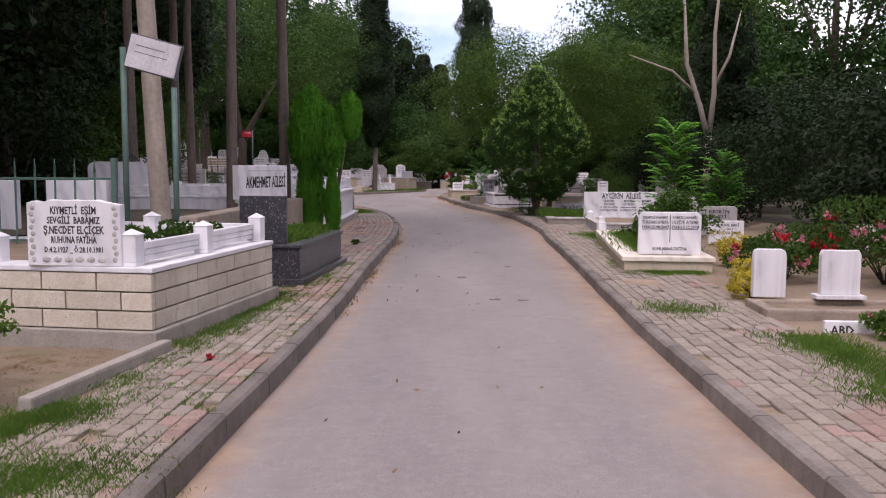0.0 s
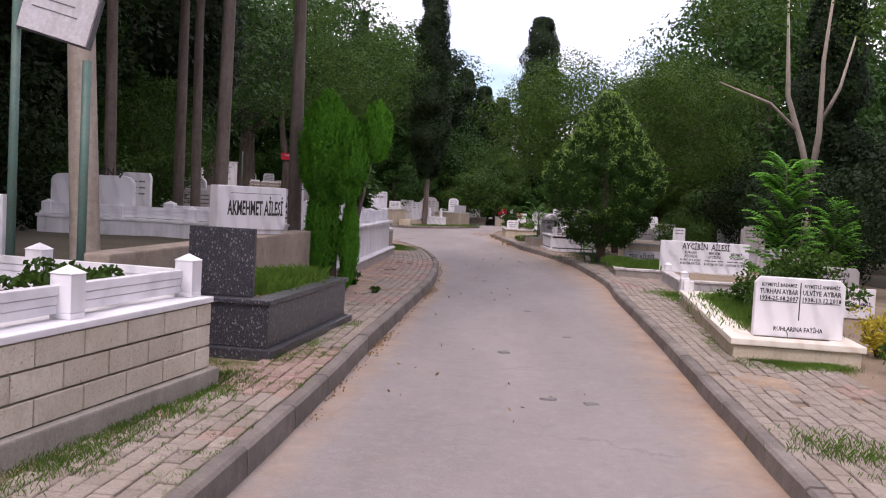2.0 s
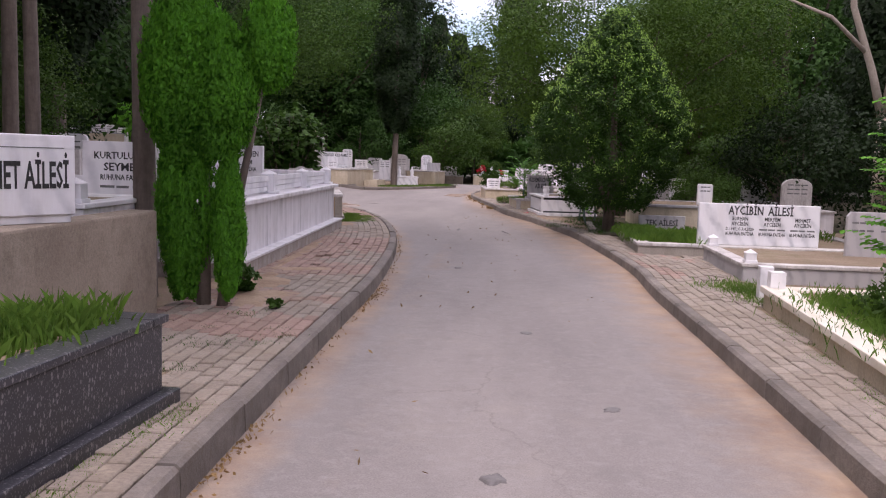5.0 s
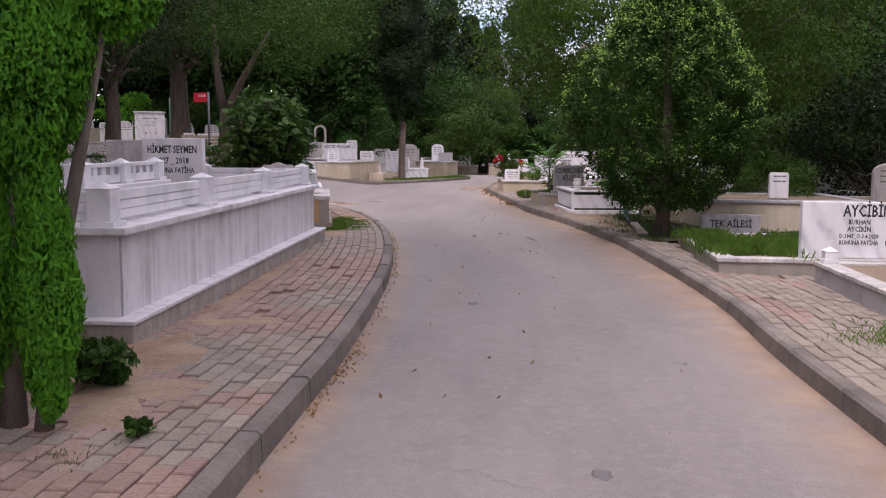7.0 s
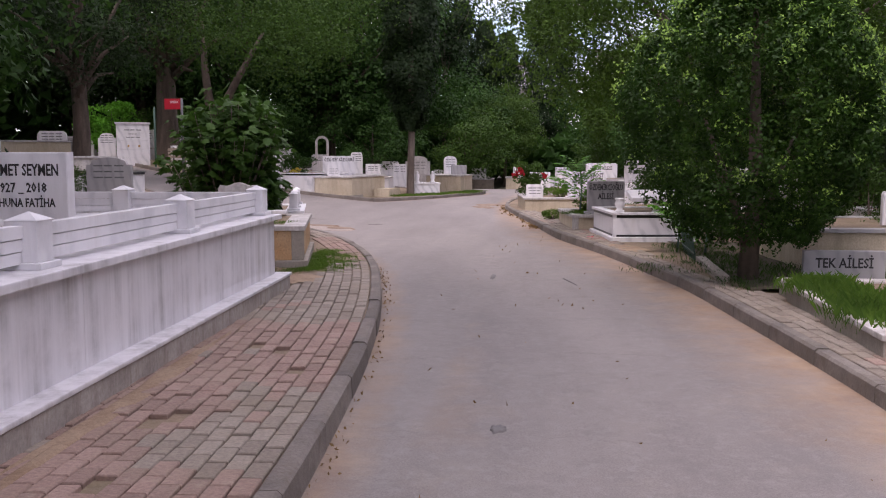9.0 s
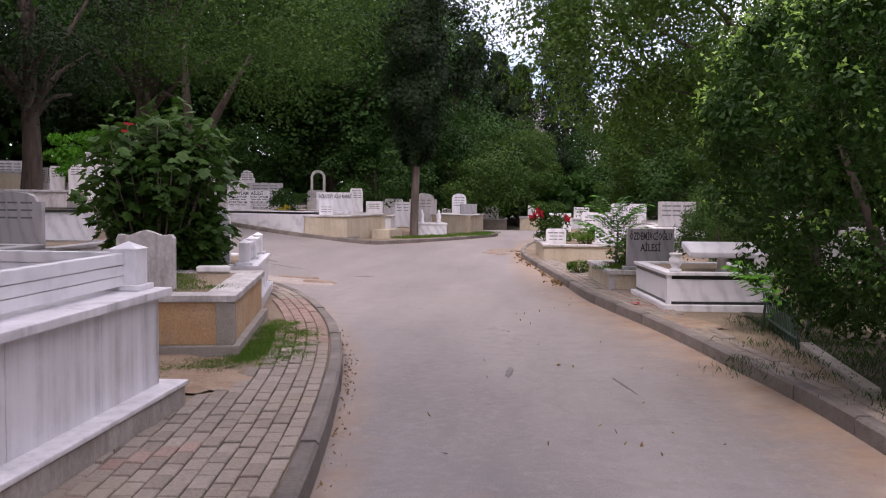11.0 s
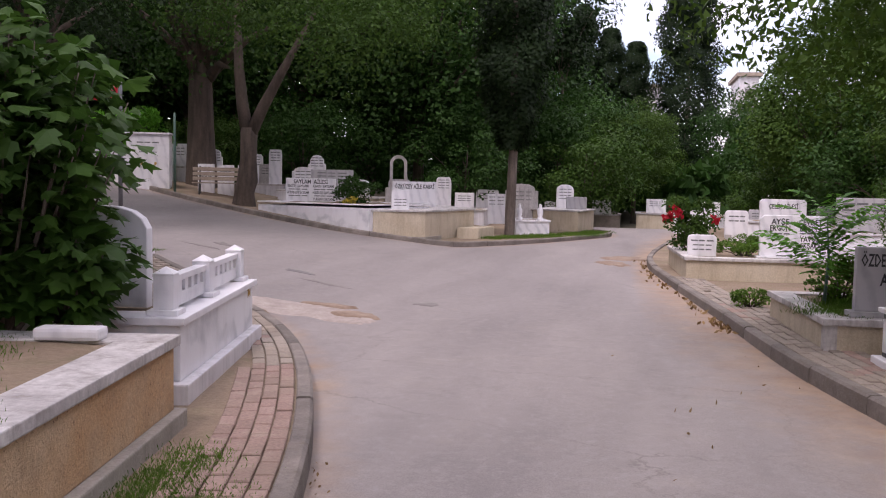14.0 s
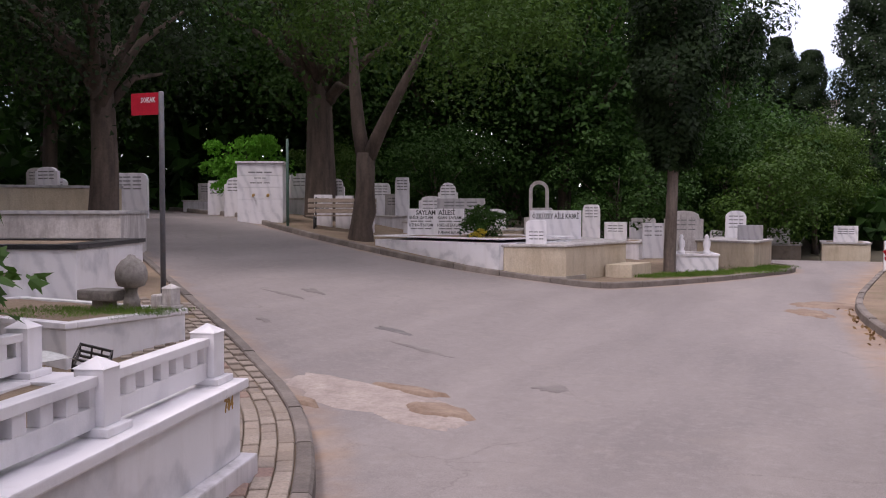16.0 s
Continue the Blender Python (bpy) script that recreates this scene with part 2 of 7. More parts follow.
OLD_CONCRETE = surface("old_brown_concrete", (0.27, 0.215, 0.17), (0.40, 0.33, 0.265), 1.3, 40, 0.95, 0.6, (0.1, 0.085, 0.06), 0.6)
BLOCK = surface("pitted_limestone", (0.57, 0.50, 0.40), (0.70, 0.64, 0.535), 2.0, 38, 0.9, 0.8, (0.36, 0.28, 0.18), 0.45, piece=0.10, pits=(0.24, 0.17, 0.11))
OCHRE = surface("ochre_render", (0.56, 0.33, 0.16), (0.64, 0.47, 0.30), 1.8, 45, 0.95, 0.9, (0.30, 0.21, 0.13), 0.5, pits=(0.20, 0.12, 0.07))
CREAM = surface("cream_render", (0.52, 0.43, 0.305), (0.64, 0.56, 0.43), 1.4, 40, 0.9, 0.5, (0.28, 0.23, 0.16), 0.55, streak=True)
WHITE = marble("white_marble", (0.80, 0.785, 0.805), (0.46, 0.46, 0.49), 1.3, 0.5)
STREAKED = marble("streaked_marble", (0.76, 0.74, 0.765), (0.40, 0.385, 0.39), 2.4, 0.9, upright=True)
VEINED = marble("veined_marble", (0.81, 0.80, 0.82), (0.40, 0.41, 0.44), 1.4, 0.55, turn=40)
GREY_MARBLE = marble("grey_marble", (0.44, 0.425, 0.43), (0.26, 0.25, 0.26), 1.8, 0.6, 0.6)
OLD_MARBLE = surface("weathered_marble", (0.42, 0.39, 0.375), (0.68, 0.65, 0.63), 3.2, 26, 0.75, 0.3, (0.20, 0.165, 0.14), 0.7, stretch=(1, 1, 0.5), streak=True)
GRIMY_MARBLE = surface("grimy_marble", (0.30, 0.262, 0.235), (0.47, 0.43, 0.40), 2.6, 30, 0.85, 0.4, (0.17, 0.125, 0.09), 0.7, streak=True)
DARK_STONE = surface("mossy_grey_stone", (0.17, 0.155, 0.14), (0.33, 0.305, 0.28), 4.0, 30, 0.9, 0.6, (0.09, 0.085, 0.06), 0.6)
CREAM_MARBLE = marble("cream_marble", (0.80, 0.74, 0.64), (0.62, 0.52, 0.40), 1.5, 0.5)
GRANITE = speckled("dark_granite", (0.032, 0.032, 0.040), (0.24, 0.225, 0.235), 62)
BLACK_STONE = speckled("black_stone", (0.02, 0.02, 0.022), (0.07, 0.07, 0.07), 80)
INK = surface("black_paint", (0.02, 0.02, 0.022), (0.035, 0.035, 0.035), 3, 60, 0.6, 0.05)
FADED_INK = surface("faded_grey_paint", (0.12, 0.12, 0.12), (0.2, 0.2, 0.2), 3, 60, 0.7, 0.05)
GOLD_INK = surface("ochre_paint", (0.45, 0.25, 0.05), (0.5, 0.3, 0.08), 3, 60, 0.7, 0.05)
GREEN_PAINT = surface("weathered_green_paint", (0.06, 0.13, 0.105), (0.10, 0.19, 0.155), 4, 60, 0.55, 0.15, (0.16, 0.10, 0.06), 0.4)
GREY_METAL = surface("grey_painted_steel", (0.085, 0.09, 0.105), (0.14, 0.14, 0.15), 5, 60, 0.5, 0.1, (0.2, 0.12, 0.08), 0.3)
RED_SIGN = surface("red_enamel", (0.40, 0.015, 0.03), (0.50, 0.02, 0.04), 3, 60, 0.4, 0.05)
SIGN_WHITE = surface("faded_white_board", (0.62, 0.60, 0.62), (0.72, 0.70, 0.72), 2, 50, 0.6, 0.1, (0.35, 0.30, 0.27), 0.55, streak=True)
BLACK_PLASTIC = surface("black_plastic", (0.015, 0.015, 0.016), (0.03, 0.03, 0.03), 4, 60, 0.4, 0.1)
WOOD = surface("grey_weathered_wood", (0.22, 0.17, 0.13), (0.34, 0.28, 0.22), 3, 30, 0.85, 0.5, stretch=(1, 6, 6), piece=0.12)
SHEET = surface("pale_plastic_sheet", (0.50, 0.52, 0.50), (0.62, 0.64, 0.62), 2, 30, 0.35, 0.3)
BARK = bark_mat("cypress_bark", (0.085, 0.065, 0.054), (0.20, 0.16, 0.135))
PALE_BARK = bark_mat("pale_bark", (0.30, 0.25, 0.20), (0.46, 0.39, 0.33))
DARK_BARK = bark_mat("dark_bark", (0.05, 0.038, 0.03), (0.12, 0.09, 0.07))
L_DARK = leaf("dark_leaves", (0.0167, 0.0546, 0.0114), (0.0493, 0.1144, 0.0194))
L_MID = leaf("green_leaves", (0.0272, 0.0714, 0.0093), (0.0731, 0.1411, 0.0238))
L_LIGHT = leaf("light_leaves", (0.0312, 0.0780, 0.0086), (0.0842, 0.1529, 0.0250))
L_FRESH = leaf("fresh_leaves", (0.0296, 0.0760, 0.0088), (0.0832, 0.1512, 0.0192))
# cypress needles, and broadleaf leaves darkened to carry the woods' shade
L_CYP_SHADED = leaf("cypress_needles_and_shaded_leaves", (0.0094, 0.0238, 0.0072), (0.0209, 0.0432, 0.0122))
L_THUJA = leaf("bright_thuja", (0.0168, 0.1008, 0.0056), (0.1428, 0.4410, 0.0266))
L_LAUREL = leaf("laurel_leaves", (0.0144, 0.0480, 0.0072), (0.0480, 0.1128, 0.0156), 0.35)
# flower tips, and sprays with the light on them put into the colour
L_TIP = leaf("pale_flowers_and_lit_sprays", (0.1690, 0.3549, 0.0507), (0.4056, 0.6084, 0.1521))
L_AIL = leaf("ailanthus_leaves", (0.072, 0.252, 0.019), (0.180, 0.480, 0.050))
L_FIG = leaf("fig_leaves", (0.0254, 0.0719, 0.0111), (0.0663, 0.1392, 0.0243))
L_GRASS = leaf("grass_blades", (0.0559, 0.1404, 0.0182), (0.1586, 0.2626, 0.0468), 0.5, 0.5)
L_DRY = leaf("dry_leaves", (0.16, 0.09, 0.045), (0.36, 0.25, 0.13), 0.8, 0.1)
L_YELLOW = leaf("yellow_leaves", (0.45, 0.36, 0.03), (0.62, 0.52, 0.07))
PETAL_RED = leaf("red_petals", (0.45, 0.01, 0.03), (0.6, 0.04, 0.06))
PETAL_PINK = leaf("pink_petals", (0.62, 0.16, 0.26), (0.75, 0.38, 0.45))


# ---- mesh helpers ----
def part(name, bm, material, parent, label=""):
    """One mesh object, under a thing or a part; a list of materials is allowed."""
    me = bpy.data.meshes.new(name)
    if isinstance(bm, bmesh.types.BMesh):
        bmesh.ops.recalc_face_normals(bm, faces=bm.faces)
        bm.to_mesh(me)
        bm.free()
    else:
        me.from_pydata(*bm)
    me.materials.append(material)
    ob = new(name, me)
    ob.parent = parent
    if label:
        tagged(ob, label)
    return ob


def thing(name, m, label, category, group="", kind=""):
    ob = new(name)
    ob.empty_display_size = 0.1
    ob.matrix_world = m
    return tagged(ob, label, category, group, kind)


def box(bm, x0, x1, y0, y1, z0, z1, bevel=0.0):
    xs, ys, zs = sorted((x0, x1)), sorted((y0, y1)), sorted((z0, z1))
    vs = [bm.verts.new((x, y, z)) for z in zs for x, y in ((xs[0], ys[0]), (xs[1], ys[0]), (xs[1], ys[1]), (xs[0], ys[1]))]
    fs = [bm.faces.new([vs[i] for i in f]) for f in ((3, 2, 1, 0), (4, 5, 6, 7), (0, 1, 5, 4), (1, 2, 6, 5), (2, 3, 7, 6), (3, 0, 4, 7))]
    if bevel:
        es = list({e for f in fs for e in f.edges})
        bmesh.ops.bevel(bm, geom=es, offset=bevel, segments=2, affect="EDGES", profile=0.6)
    return bm


def slab(x0, x1, y0, y1, z0, z1, bevel=0.008):
    return box(bmesh.new(), x0, x1, y0, y1, z0, z1, bevel)


def prism(pts, z0, z1, bevel=0.0, bm=None):
    """An upright prism over a plan of (x, y) corners."""
    bm = bm or bmesh.new()
    lo = [bm.verts.new((x, y, z0)) for x, y in pts]
    hi = [bm.verts.new((x, y, z1)) for x, y in pts]
    n = len(pts)
    fs = [bm.faces.new(lo[::-1]), bm.faces.new(hi)] + [bm.faces.new((lo[i], lo[(i + 1) % n], hi[(i + 1) % n], hi[i])) for i in range(n)]
    if bevel:
        bmesh.ops.bevel(bm, geom=list({e for f in fs[1:2] for e in f.edges} | {e for f in fs[2:] for e in f.edges}), offset=bevel, segments=2, affect="EDGES")
    return bm


def profile(pts, y0, y1, bevel=0.0, bm=None):
    """A plate with an outline of (x, z) corners, from y0 to y1."""
    bm = bm or bmesh.new()
    a = [bm.verts.new((x, y0, z)) for x, z in pts]
    b = [bm.verts.new((x, y1, z)) for x, z in pts]
    n = len(pts)
    fs = [bm.faces.new(a), bm.faces.new(b[::-1])] + [bm.faces.new((a[i], b[i], b[(i + 1) % n], a[(i + 1) % n])) for i in range(n)]
    if bevel:
        bmesh.ops.bevel(bm, geom=list({e for f in fs[:2] for e in f.edges}), offset=bevel, segments=1, affect="EDGES")
    return bm


def tube(bm, pts, radii, seg=8):
    """A round limb along points."""
    rings = []
    for i, p in enumerate(pts):
        p = Vector(p)
        d = (Vector(pts[min(i + 1, len(pts) - 1)]) - Vector(pts[max(i - 1, 0)])).normalized()
        u = d.cross(Vector((0, 1, 0.01))).normalized()
        w = d.cross(u)
        rings.append([bm.verts.new(p + radii[i] * (math.cos(a) * u + math.sin(a) * w)) for a in (2 * math.pi * k / seg for k in range(seg))])
    for r0, r1 in zip(rings, rings[1:]):
        for k in range(seg):
            bm.faces.new((r0[k], r0[(k + 1) % seg], r1[(k + 1) % seg], r1[k])).smooth = True
    bm.faces.new(rings[0][::-1])
    bm.faces.new(rings[-1])
    return bm


def lathe(bm, pts, x=0, y=0, seg=16):
    rings = [[bm.verts.new((x + r * math.cos(2 * math.pi * k / seg), y + r * math.sin(2 * math.pi * k / seg), z)) for k in range(seg)] for r, z in pts]
    for r0, r1 in zip(rings, rings[1:]):
        for k in range(seg):
            bm.faces.new((r0[k], r0[(k + 1) % seg], r1[(k + 1) % seg], r1[k])).smooth = True
    bm.faces.new(rings[0][::-1])
    bm.faces.new(rings[-1])
    return bm


def smooth_line(pts, step=0.25):
    """A Catmull-Rom line through plan points, at even steps."""
    p = [np.array(q, float) for q in pts]
    p = [2 * p[0] - p[1]] + p + [2 * p[-1] - p[-2]]
    out = []
    for i in range(1, len(p) - 2):
        n = max(2, int(np.linalg.norm(p[i + 1] - p[i]) / 0.1))
        for k in range(n):
            t = k / n
            out.append(0.5 * (2 * p[i] + (p[i + 1] - p[i - 1]) * t + (2 * p[i - 1] - 5 * p[i] + 4 * p[i + 1] - p[i + 2]) * t * t + (3 * p[i] - p[i - 1] - 3 * p[i + 1] + p[i + 2]) * t ** 3))
    out.append(p[-2])
    out = np.array(out)
    s = np.concatenate([[0], np.cumsum(np.linalg.norm(np.diff(out, axis=0), axis=1))])
    q = np.arange(0, s[-1], step)
    return np.stack([np.interp(q, s, out[:, 0]), np.interp(q, s, out[:, 1])], 1)


def sides(line, left=True):
    """Unit normals of a plan line, to its left or right."""
    d = np.gradient(line, axis=0)
    d /= np.linalg.norm(d, axis=1)[:, None]
    n = np.stack([-d[:, 1], d[:, 0]], 1)
    return n if left else -n


def sstep(a, b, v):
    t = min(1, max(0, (v - a) / (b - a)))
    return t * t * (3 - 2 * t)


def gz(x, y):
    """The ground: level along the road, rising up the branch to the north-west."""
    u = max(0.0, -(x + 4.6))
    rise = 0.1 * u + 0.003 * u * u if u < 10 else 1.3 + 0.03 * (u - 10)
    rise = min(rise, 1.9)
    return rise * sstep(31.5, 35.5, y)


def lane_z(x, y):
    """The asphalt: 4.5 cm lower along the first stretch, where the kerb stands higher."""
    return gz(x, y) - 0.045 * (1 - sstep(31, 37, y)) * (1 - 0.75 * sstep(-1.0, 1.8, x))


LETTERS = {}


def text_mesh(words, size, width=None):
    """Raised lettering in the built-in font, standing upright and facing -y."""
    key = (words, size, width)
    if key not in LETTERS:
        cu = bpy.data.curves.new("lettering", "FONT")
        cu.body, cu.size, cu.align_x, cu.align_y, cu.resolution_u, cu.extrude = words, size * 1.35, "CENTER", "CENTER", 1, 0.0015
        cu.offset = size * 0.028
        ob = new("lettering", cu)
        me = bpy.data.meshes.new_from_object(ob.evaluated_get(bpy.context.evaluated_depsgraph_get()))
        wide = max((v.co.x for v in me.vertices), default=1) - min((v.co.x for v in me.vertices), default=0)
        k = 1.25 if width is None else width / max(wide, 1e-4)
        me.transform(Matrix(((k, 0, 0, 0), (0, 0, -1, 0), (0, 1, 0, 0), (0, 0, 0, 1))))
        bpy.data.objects.remove(ob)
        bpy.data.curves.remove(cu)
        LETTERS[key] = me
    return LETTERS[key]


def inscribe(parent, rows, y, ink=None):
    """rows: (words, x, z, size, width); words '=' gives a plain bar for a line that cannot be read."""
    for words, x, z, size, width in rows:
        if words == "=":
            bm, k = bmesh.new(), 1 if size < 0.03 else 3
            for i in range(k):
                a, b = x + width * ((i + 0.06) / k - 0.5), x + width * ((i + 0.94 - 0.12 * (i % 2)) / k - 0.5)
                box(bm, a, b, y - 0.002, y + 0.004, z - size * 0.24, z + size * 0.24)
            part("lettering", bm, FADED_INK, parent)
            continue
        ob = new("lettering", text_mesh(words, size, width))
        if not ob.data.materials:
            ob.data.materials.append(ink or INK)
        ob.parent = parent
        ob.location = (x, y - 0.0012, z)
        tagged(ob, kind="stuff")


SHAPES = {
    "rect": [(-1, 0), (1, 0), (1, 1), (-1, 1)],
    "clip": [(-1, 0), (1, 0), (1, 0.9), (0.88, 1), (-0.88, 1), (-1, 0.9)],
    "round": [(-1, 0), (1, 0), (1, 0.84), (0.95, 0.93), (0.85, 0.98), (0.72, 1), (-0.72, 1), (-0.85, 0.98), (-0.95, 0.93), (-1, 0.84)],
    "arch": [(-1, 0), (1, 0), (1, 0.78), (0.88, 0.88), (0.66, 0.95), (0.35, 0.99), (0, 1), (-0.35, 0.99), (-0.66, 0.95), (-0.88, 0.88), (-1, 0.78)],
    "shoulder": [(-1, 0), (1, 0), (1, 0.82), (0.8, 0.82), (0.74, 0.92), (0.45, 0.98), (0, 1), (-0.45, 0.98), (-0.74, 0.92), (-0.8, 0.82), (-1, 0.82)],
    "peak": [(-1, 0), (1, 0), (1, 0.86), (0.9, 0.93), (0.55, 0.9), (0.2, 0.98), (0, 1), (-0.2, 0.98), (-0.55, 0.9), (-0.9, 0.93), (-1, 0.86)],
    "wave": [(-1, 0), (1, 0), (1, 0.93), (0.86, 0.94), (0.66, 0.95), (0.5, 1.0), (0.2, 0.985), (0, 1.0), (-0.2, 0.985), (-0.5, 1.0), (-0.66, 0.95), (-0.86, 0.98), (-1, 0.95)],
}


def headstone(x, y, z, w, h, label, shape="rect", th=0.07, rz=0.0, mat=None, rows=(), foot=0.0, name="headstone", ink=None, group="", lean=0.0, foot_out=0.05):
    """An upright stone plate with lettering; x, y, z is the middle of its foot, and it faces -y before the turn."""
    mat = mat or WHITE
    ob = thing(name, pose(x, y, z, lean, 0, rz), label, "gravestone", group)
    z0 = foot
    if foot:
        part("foot_slab", slab(-w / 2 - foot_out, w / 2 + foot_out, -th / 2 - foot_out, th / 2 + foot_out, 0, foot, 0.006), mat, ob)
    part("plate", profile([(sx * w / 2, z0 + sz * (h - z0)) for sx, sz in SHAPES[shape]], -th / 2, th / 2, 0.006), mat, ob)
    inscribe(ob, rows, -th / 2, ink)
    return ob


# ---- ground, road, kerbs ----
KERB_H, KERB_W = 0.11, 0.12
LEFT = smooth_line([(-1.42, -6), (-1.34, 0), (-1.26, 4), (-1.16, 6.6), (-1.10, 9.5), (-1.09, 12.5), (-1.06, 15.5), (-1.03, 18.5), (-1.19, 22.2), (-1.57, 25.4), (-2.08, 28), (-2.72, 30.05), (-3.52, 31.9), (-4.57, 33.55), (-6.0, 35.05), (-8.5, 37.35), (-11.5, 40.0), (-15, 43.2), (-20, 47.5)])
RIGHT = smooth_line([(1.72, -6), (1.70, 0), (1.69, 6.5), (1.76, 10), (1.88, 14), (1.95, 18), (2.04, 20.6), (1.84, 25), (1.54, 27.4), (1.22, 29.4), (0.66, 32.2), (0.32, 35.05), (-0.09, 38.5), (-0.36, 41.5), (-0.3, 44), (0.1, 47.5), (0.7, 52), (1.6, 58)])
ISLE = smooth_line([(-20.5, 52.2), (-16, 48.9), (-13.2, 46.9), (-10.0, 45.55), (-7.4, 44.75), (-6.0, 44.8), (-4.9, 45.0), (-3.9, 46.0), (-2.9, 47.6), (-1.7, 50.2), (-1.25, 51.7), (-1.5, 53.2), (-3.2, 54.6), (-7, 56)])


def grid_mesh(xs, ys, height):
    verts = [(x, y, height(x, y)) for y in ys for x in xs]
    nx = len(xs)
    faces = [(j * nx + i, j * nx + i + 1, (j + 1) * nx + i + 1, (j + 1) * nx + i) for j in range(len(ys) - 1) for i in range(nx - 1)]
    return verts, [], faces


def ragged(a, b, near0, near1, step, far):
    mid = list(np.arange(near0, near1 + 1e-6, step))
    return [a, a * 0.4 + near0 * 0.6] + [near0 - far] + mid + [near1 + far] + [b * 0.4 + near1 * 0.6, b]


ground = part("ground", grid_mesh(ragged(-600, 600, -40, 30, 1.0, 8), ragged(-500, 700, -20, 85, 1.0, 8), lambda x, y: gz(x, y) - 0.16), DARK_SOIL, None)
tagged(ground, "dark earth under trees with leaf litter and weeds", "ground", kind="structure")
verts, _, faces = grid_mesh(list(np.arange(-24, 5.01, 0.25)), list(np.arange(-8, 57.7, 0.25)),
                            lambda x, y: lane_z(x, y) + 0.012 * noise.noise((x * 0.6, y * 0.35, 0)) - 0.004)
flat = np.array(verts)[:, :2]
rim, rim_n = np.concatenate([LEFT, RIGHT, ISLE]), np.concatenate([sides(LEFT, True), sides(RIGHT, False), sides(ISLE, True)])
best, over = np.full(len(flat), 1e9), np.zeros(len(flat))
for e, n in zip(rim, rim_n):
    d = np.hypot(flat[:, 0] - e[0], flat[:, 1] - e[1])
    over = np.where(d < best, (flat - e) @ n, over)
    best = np.minimum(best, d)


def picked(wanted):
    """The part of the sheet on the lane, or behind the kerbs."""
    keep = [f for f in faces if (over[f[0]] > 1.2) == wanted]
    ids = sorted({i for f in keep for i in f})
    at = {i: k for k, i in enumerate(ids)}
    return [verts[i] for i in ids], [], [tuple(at[i] for i in f) for f in keep]


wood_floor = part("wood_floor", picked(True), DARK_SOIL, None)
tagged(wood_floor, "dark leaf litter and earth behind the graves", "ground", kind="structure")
road = part("road", picked(False), ASPHALT, None)
for p in road.data.polygons:
    p.use_smooth = True
edges = np.concatenate([LEFT, RIGHT, ISLE])
co = np.empty(len(road.data.vertices) * 3, np.float32)
road.data.vertices.foreach_get("co", co)
co = co.reshape(-1, 3)[:, :2]
near = np.full(len(co), 9.0)
for e in edges:
    near = np.minimum(near, np.hypot(co[:, 0] - e[0], co[:, 1] - e[1]))
dust = road.data.attributes.new("dust", "FLOAT", "POINT")
dust.data.foreach_set("value", np.exp(-near / np.where(co[:, 0] > -0.6, 0.42 + 0.22 * (co[:, 1] > 20), 0.2)).astype(np.float32))
tagged(road, "worn grey asphalt lane with dusty edges and small cracks", "road", kind="structure")


def verge(name, line, left, width, label, steps=7):
    """The raised bed behind a kerb, on which pavers and graves stand."""
    nrm = sides(line, left)
    verts, faces = [], []
    for p, n in zip(line[::2], nrm[::2]):
        for k in range(steps + 1):
            q = p + n * (0.05 + (width - 0.05) * (k / steps) ** 1.5)
            verts.append((q[0], q[1], gz(*p) * (1 - k / steps) + gz(*q) * k / steps + KERB_H - 0.03 + 0.012 * noise.noise((q[0] * 2, q[1] * 2, 3)) * min(1, k)))
    m = steps + 1
    for i in range(len(verts) // m - 1):
        for k in range(steps):
            faces.append((i * m + k, i * m + k + 1, (i + 1) * m + k + 1, (i + 1) * m + k))
    ob = part(name, (verts, [], faces), SOIL, None)
    return tagged(ob, label, "ground", kind="structure")


verge("verge_west", LEFT, True, 3.6, "dry brown earth with weeds behind the kerb")
verge("verge_east", RIGHT, False, 6.0, "dry brown earth between graves behind the kerb")
verge("verge_north", ISLE, True, 5.0, "dry earth of the raised corner between two lanes")


def kerb(name, line, left, label):
    """A row of kerb stones, each with its own joints and worn edge."""
    base = thing(name, pose(0, 0, 0), label, "kerb", kind="structure")
    nrm = sides(line, left)
    rnd = random.Random(len(line))
    i = 0
    while i + 4 < len(line):
        j = min(len(line) - 1, i + 4)
        c = [line[k] for k in range(i, j + 1)]
        nn = [nrm[k] for k in range(i, j + 1)]
        o = c[0]
        zz = gz(*o)
        dz = rnd.uniform(-0.005, 0.006)
        dn = rnd.uniform(-0.004, 0.004)
        verts, faces = [], []
        m = len(c)
        for k in range(m):
            t = (0.008 if k == 0 else -0.008 if k == m - 1 else 0)
            tang = np.array([nn[k][1], -nn[k][0]]) if left else np.array([-nn[k][1], nn[k][0]])
            q = c[k] + tang * t - o
            h = gz(*c[k]) - zz + KERB_H + dz
            for off, hz in ((0.0, -0.25), (0.012, h - 0.018), (0.032, h), (KERB_W - 0.01, h), (KERB_W, h - 0.01), (KERB_W, -0.25)):
                verts.append((q[0] + nn[k][0] * (off + dn), q[1] + nn[k][1] * (off + dn), hz))
        for k in range(m - 1):
            for a in range(6):
                faces.append((k * 6 + a, k * 6 + (a + 1) % 6, (k + 1) * 6 + (a + 1) % 6, (k + 1) * 6 + a))
        faces += [tuple(range(6)), tuple(range((m - 1) * 6 + 5, (m - 1) * 6 - 1, -1))]
        ob = part("kerb_stone", (verts, [], faces), KERB, base)
        ob.location = (o[0], o[1], zz)
        i = j
    return base


kerb("kerb_west", LEFT, True, "grey concrete kerb stones, chipped and dusty")
kerb("kerb_east", RIGHT, False, "grey concrete kerb stones with dirt along them")
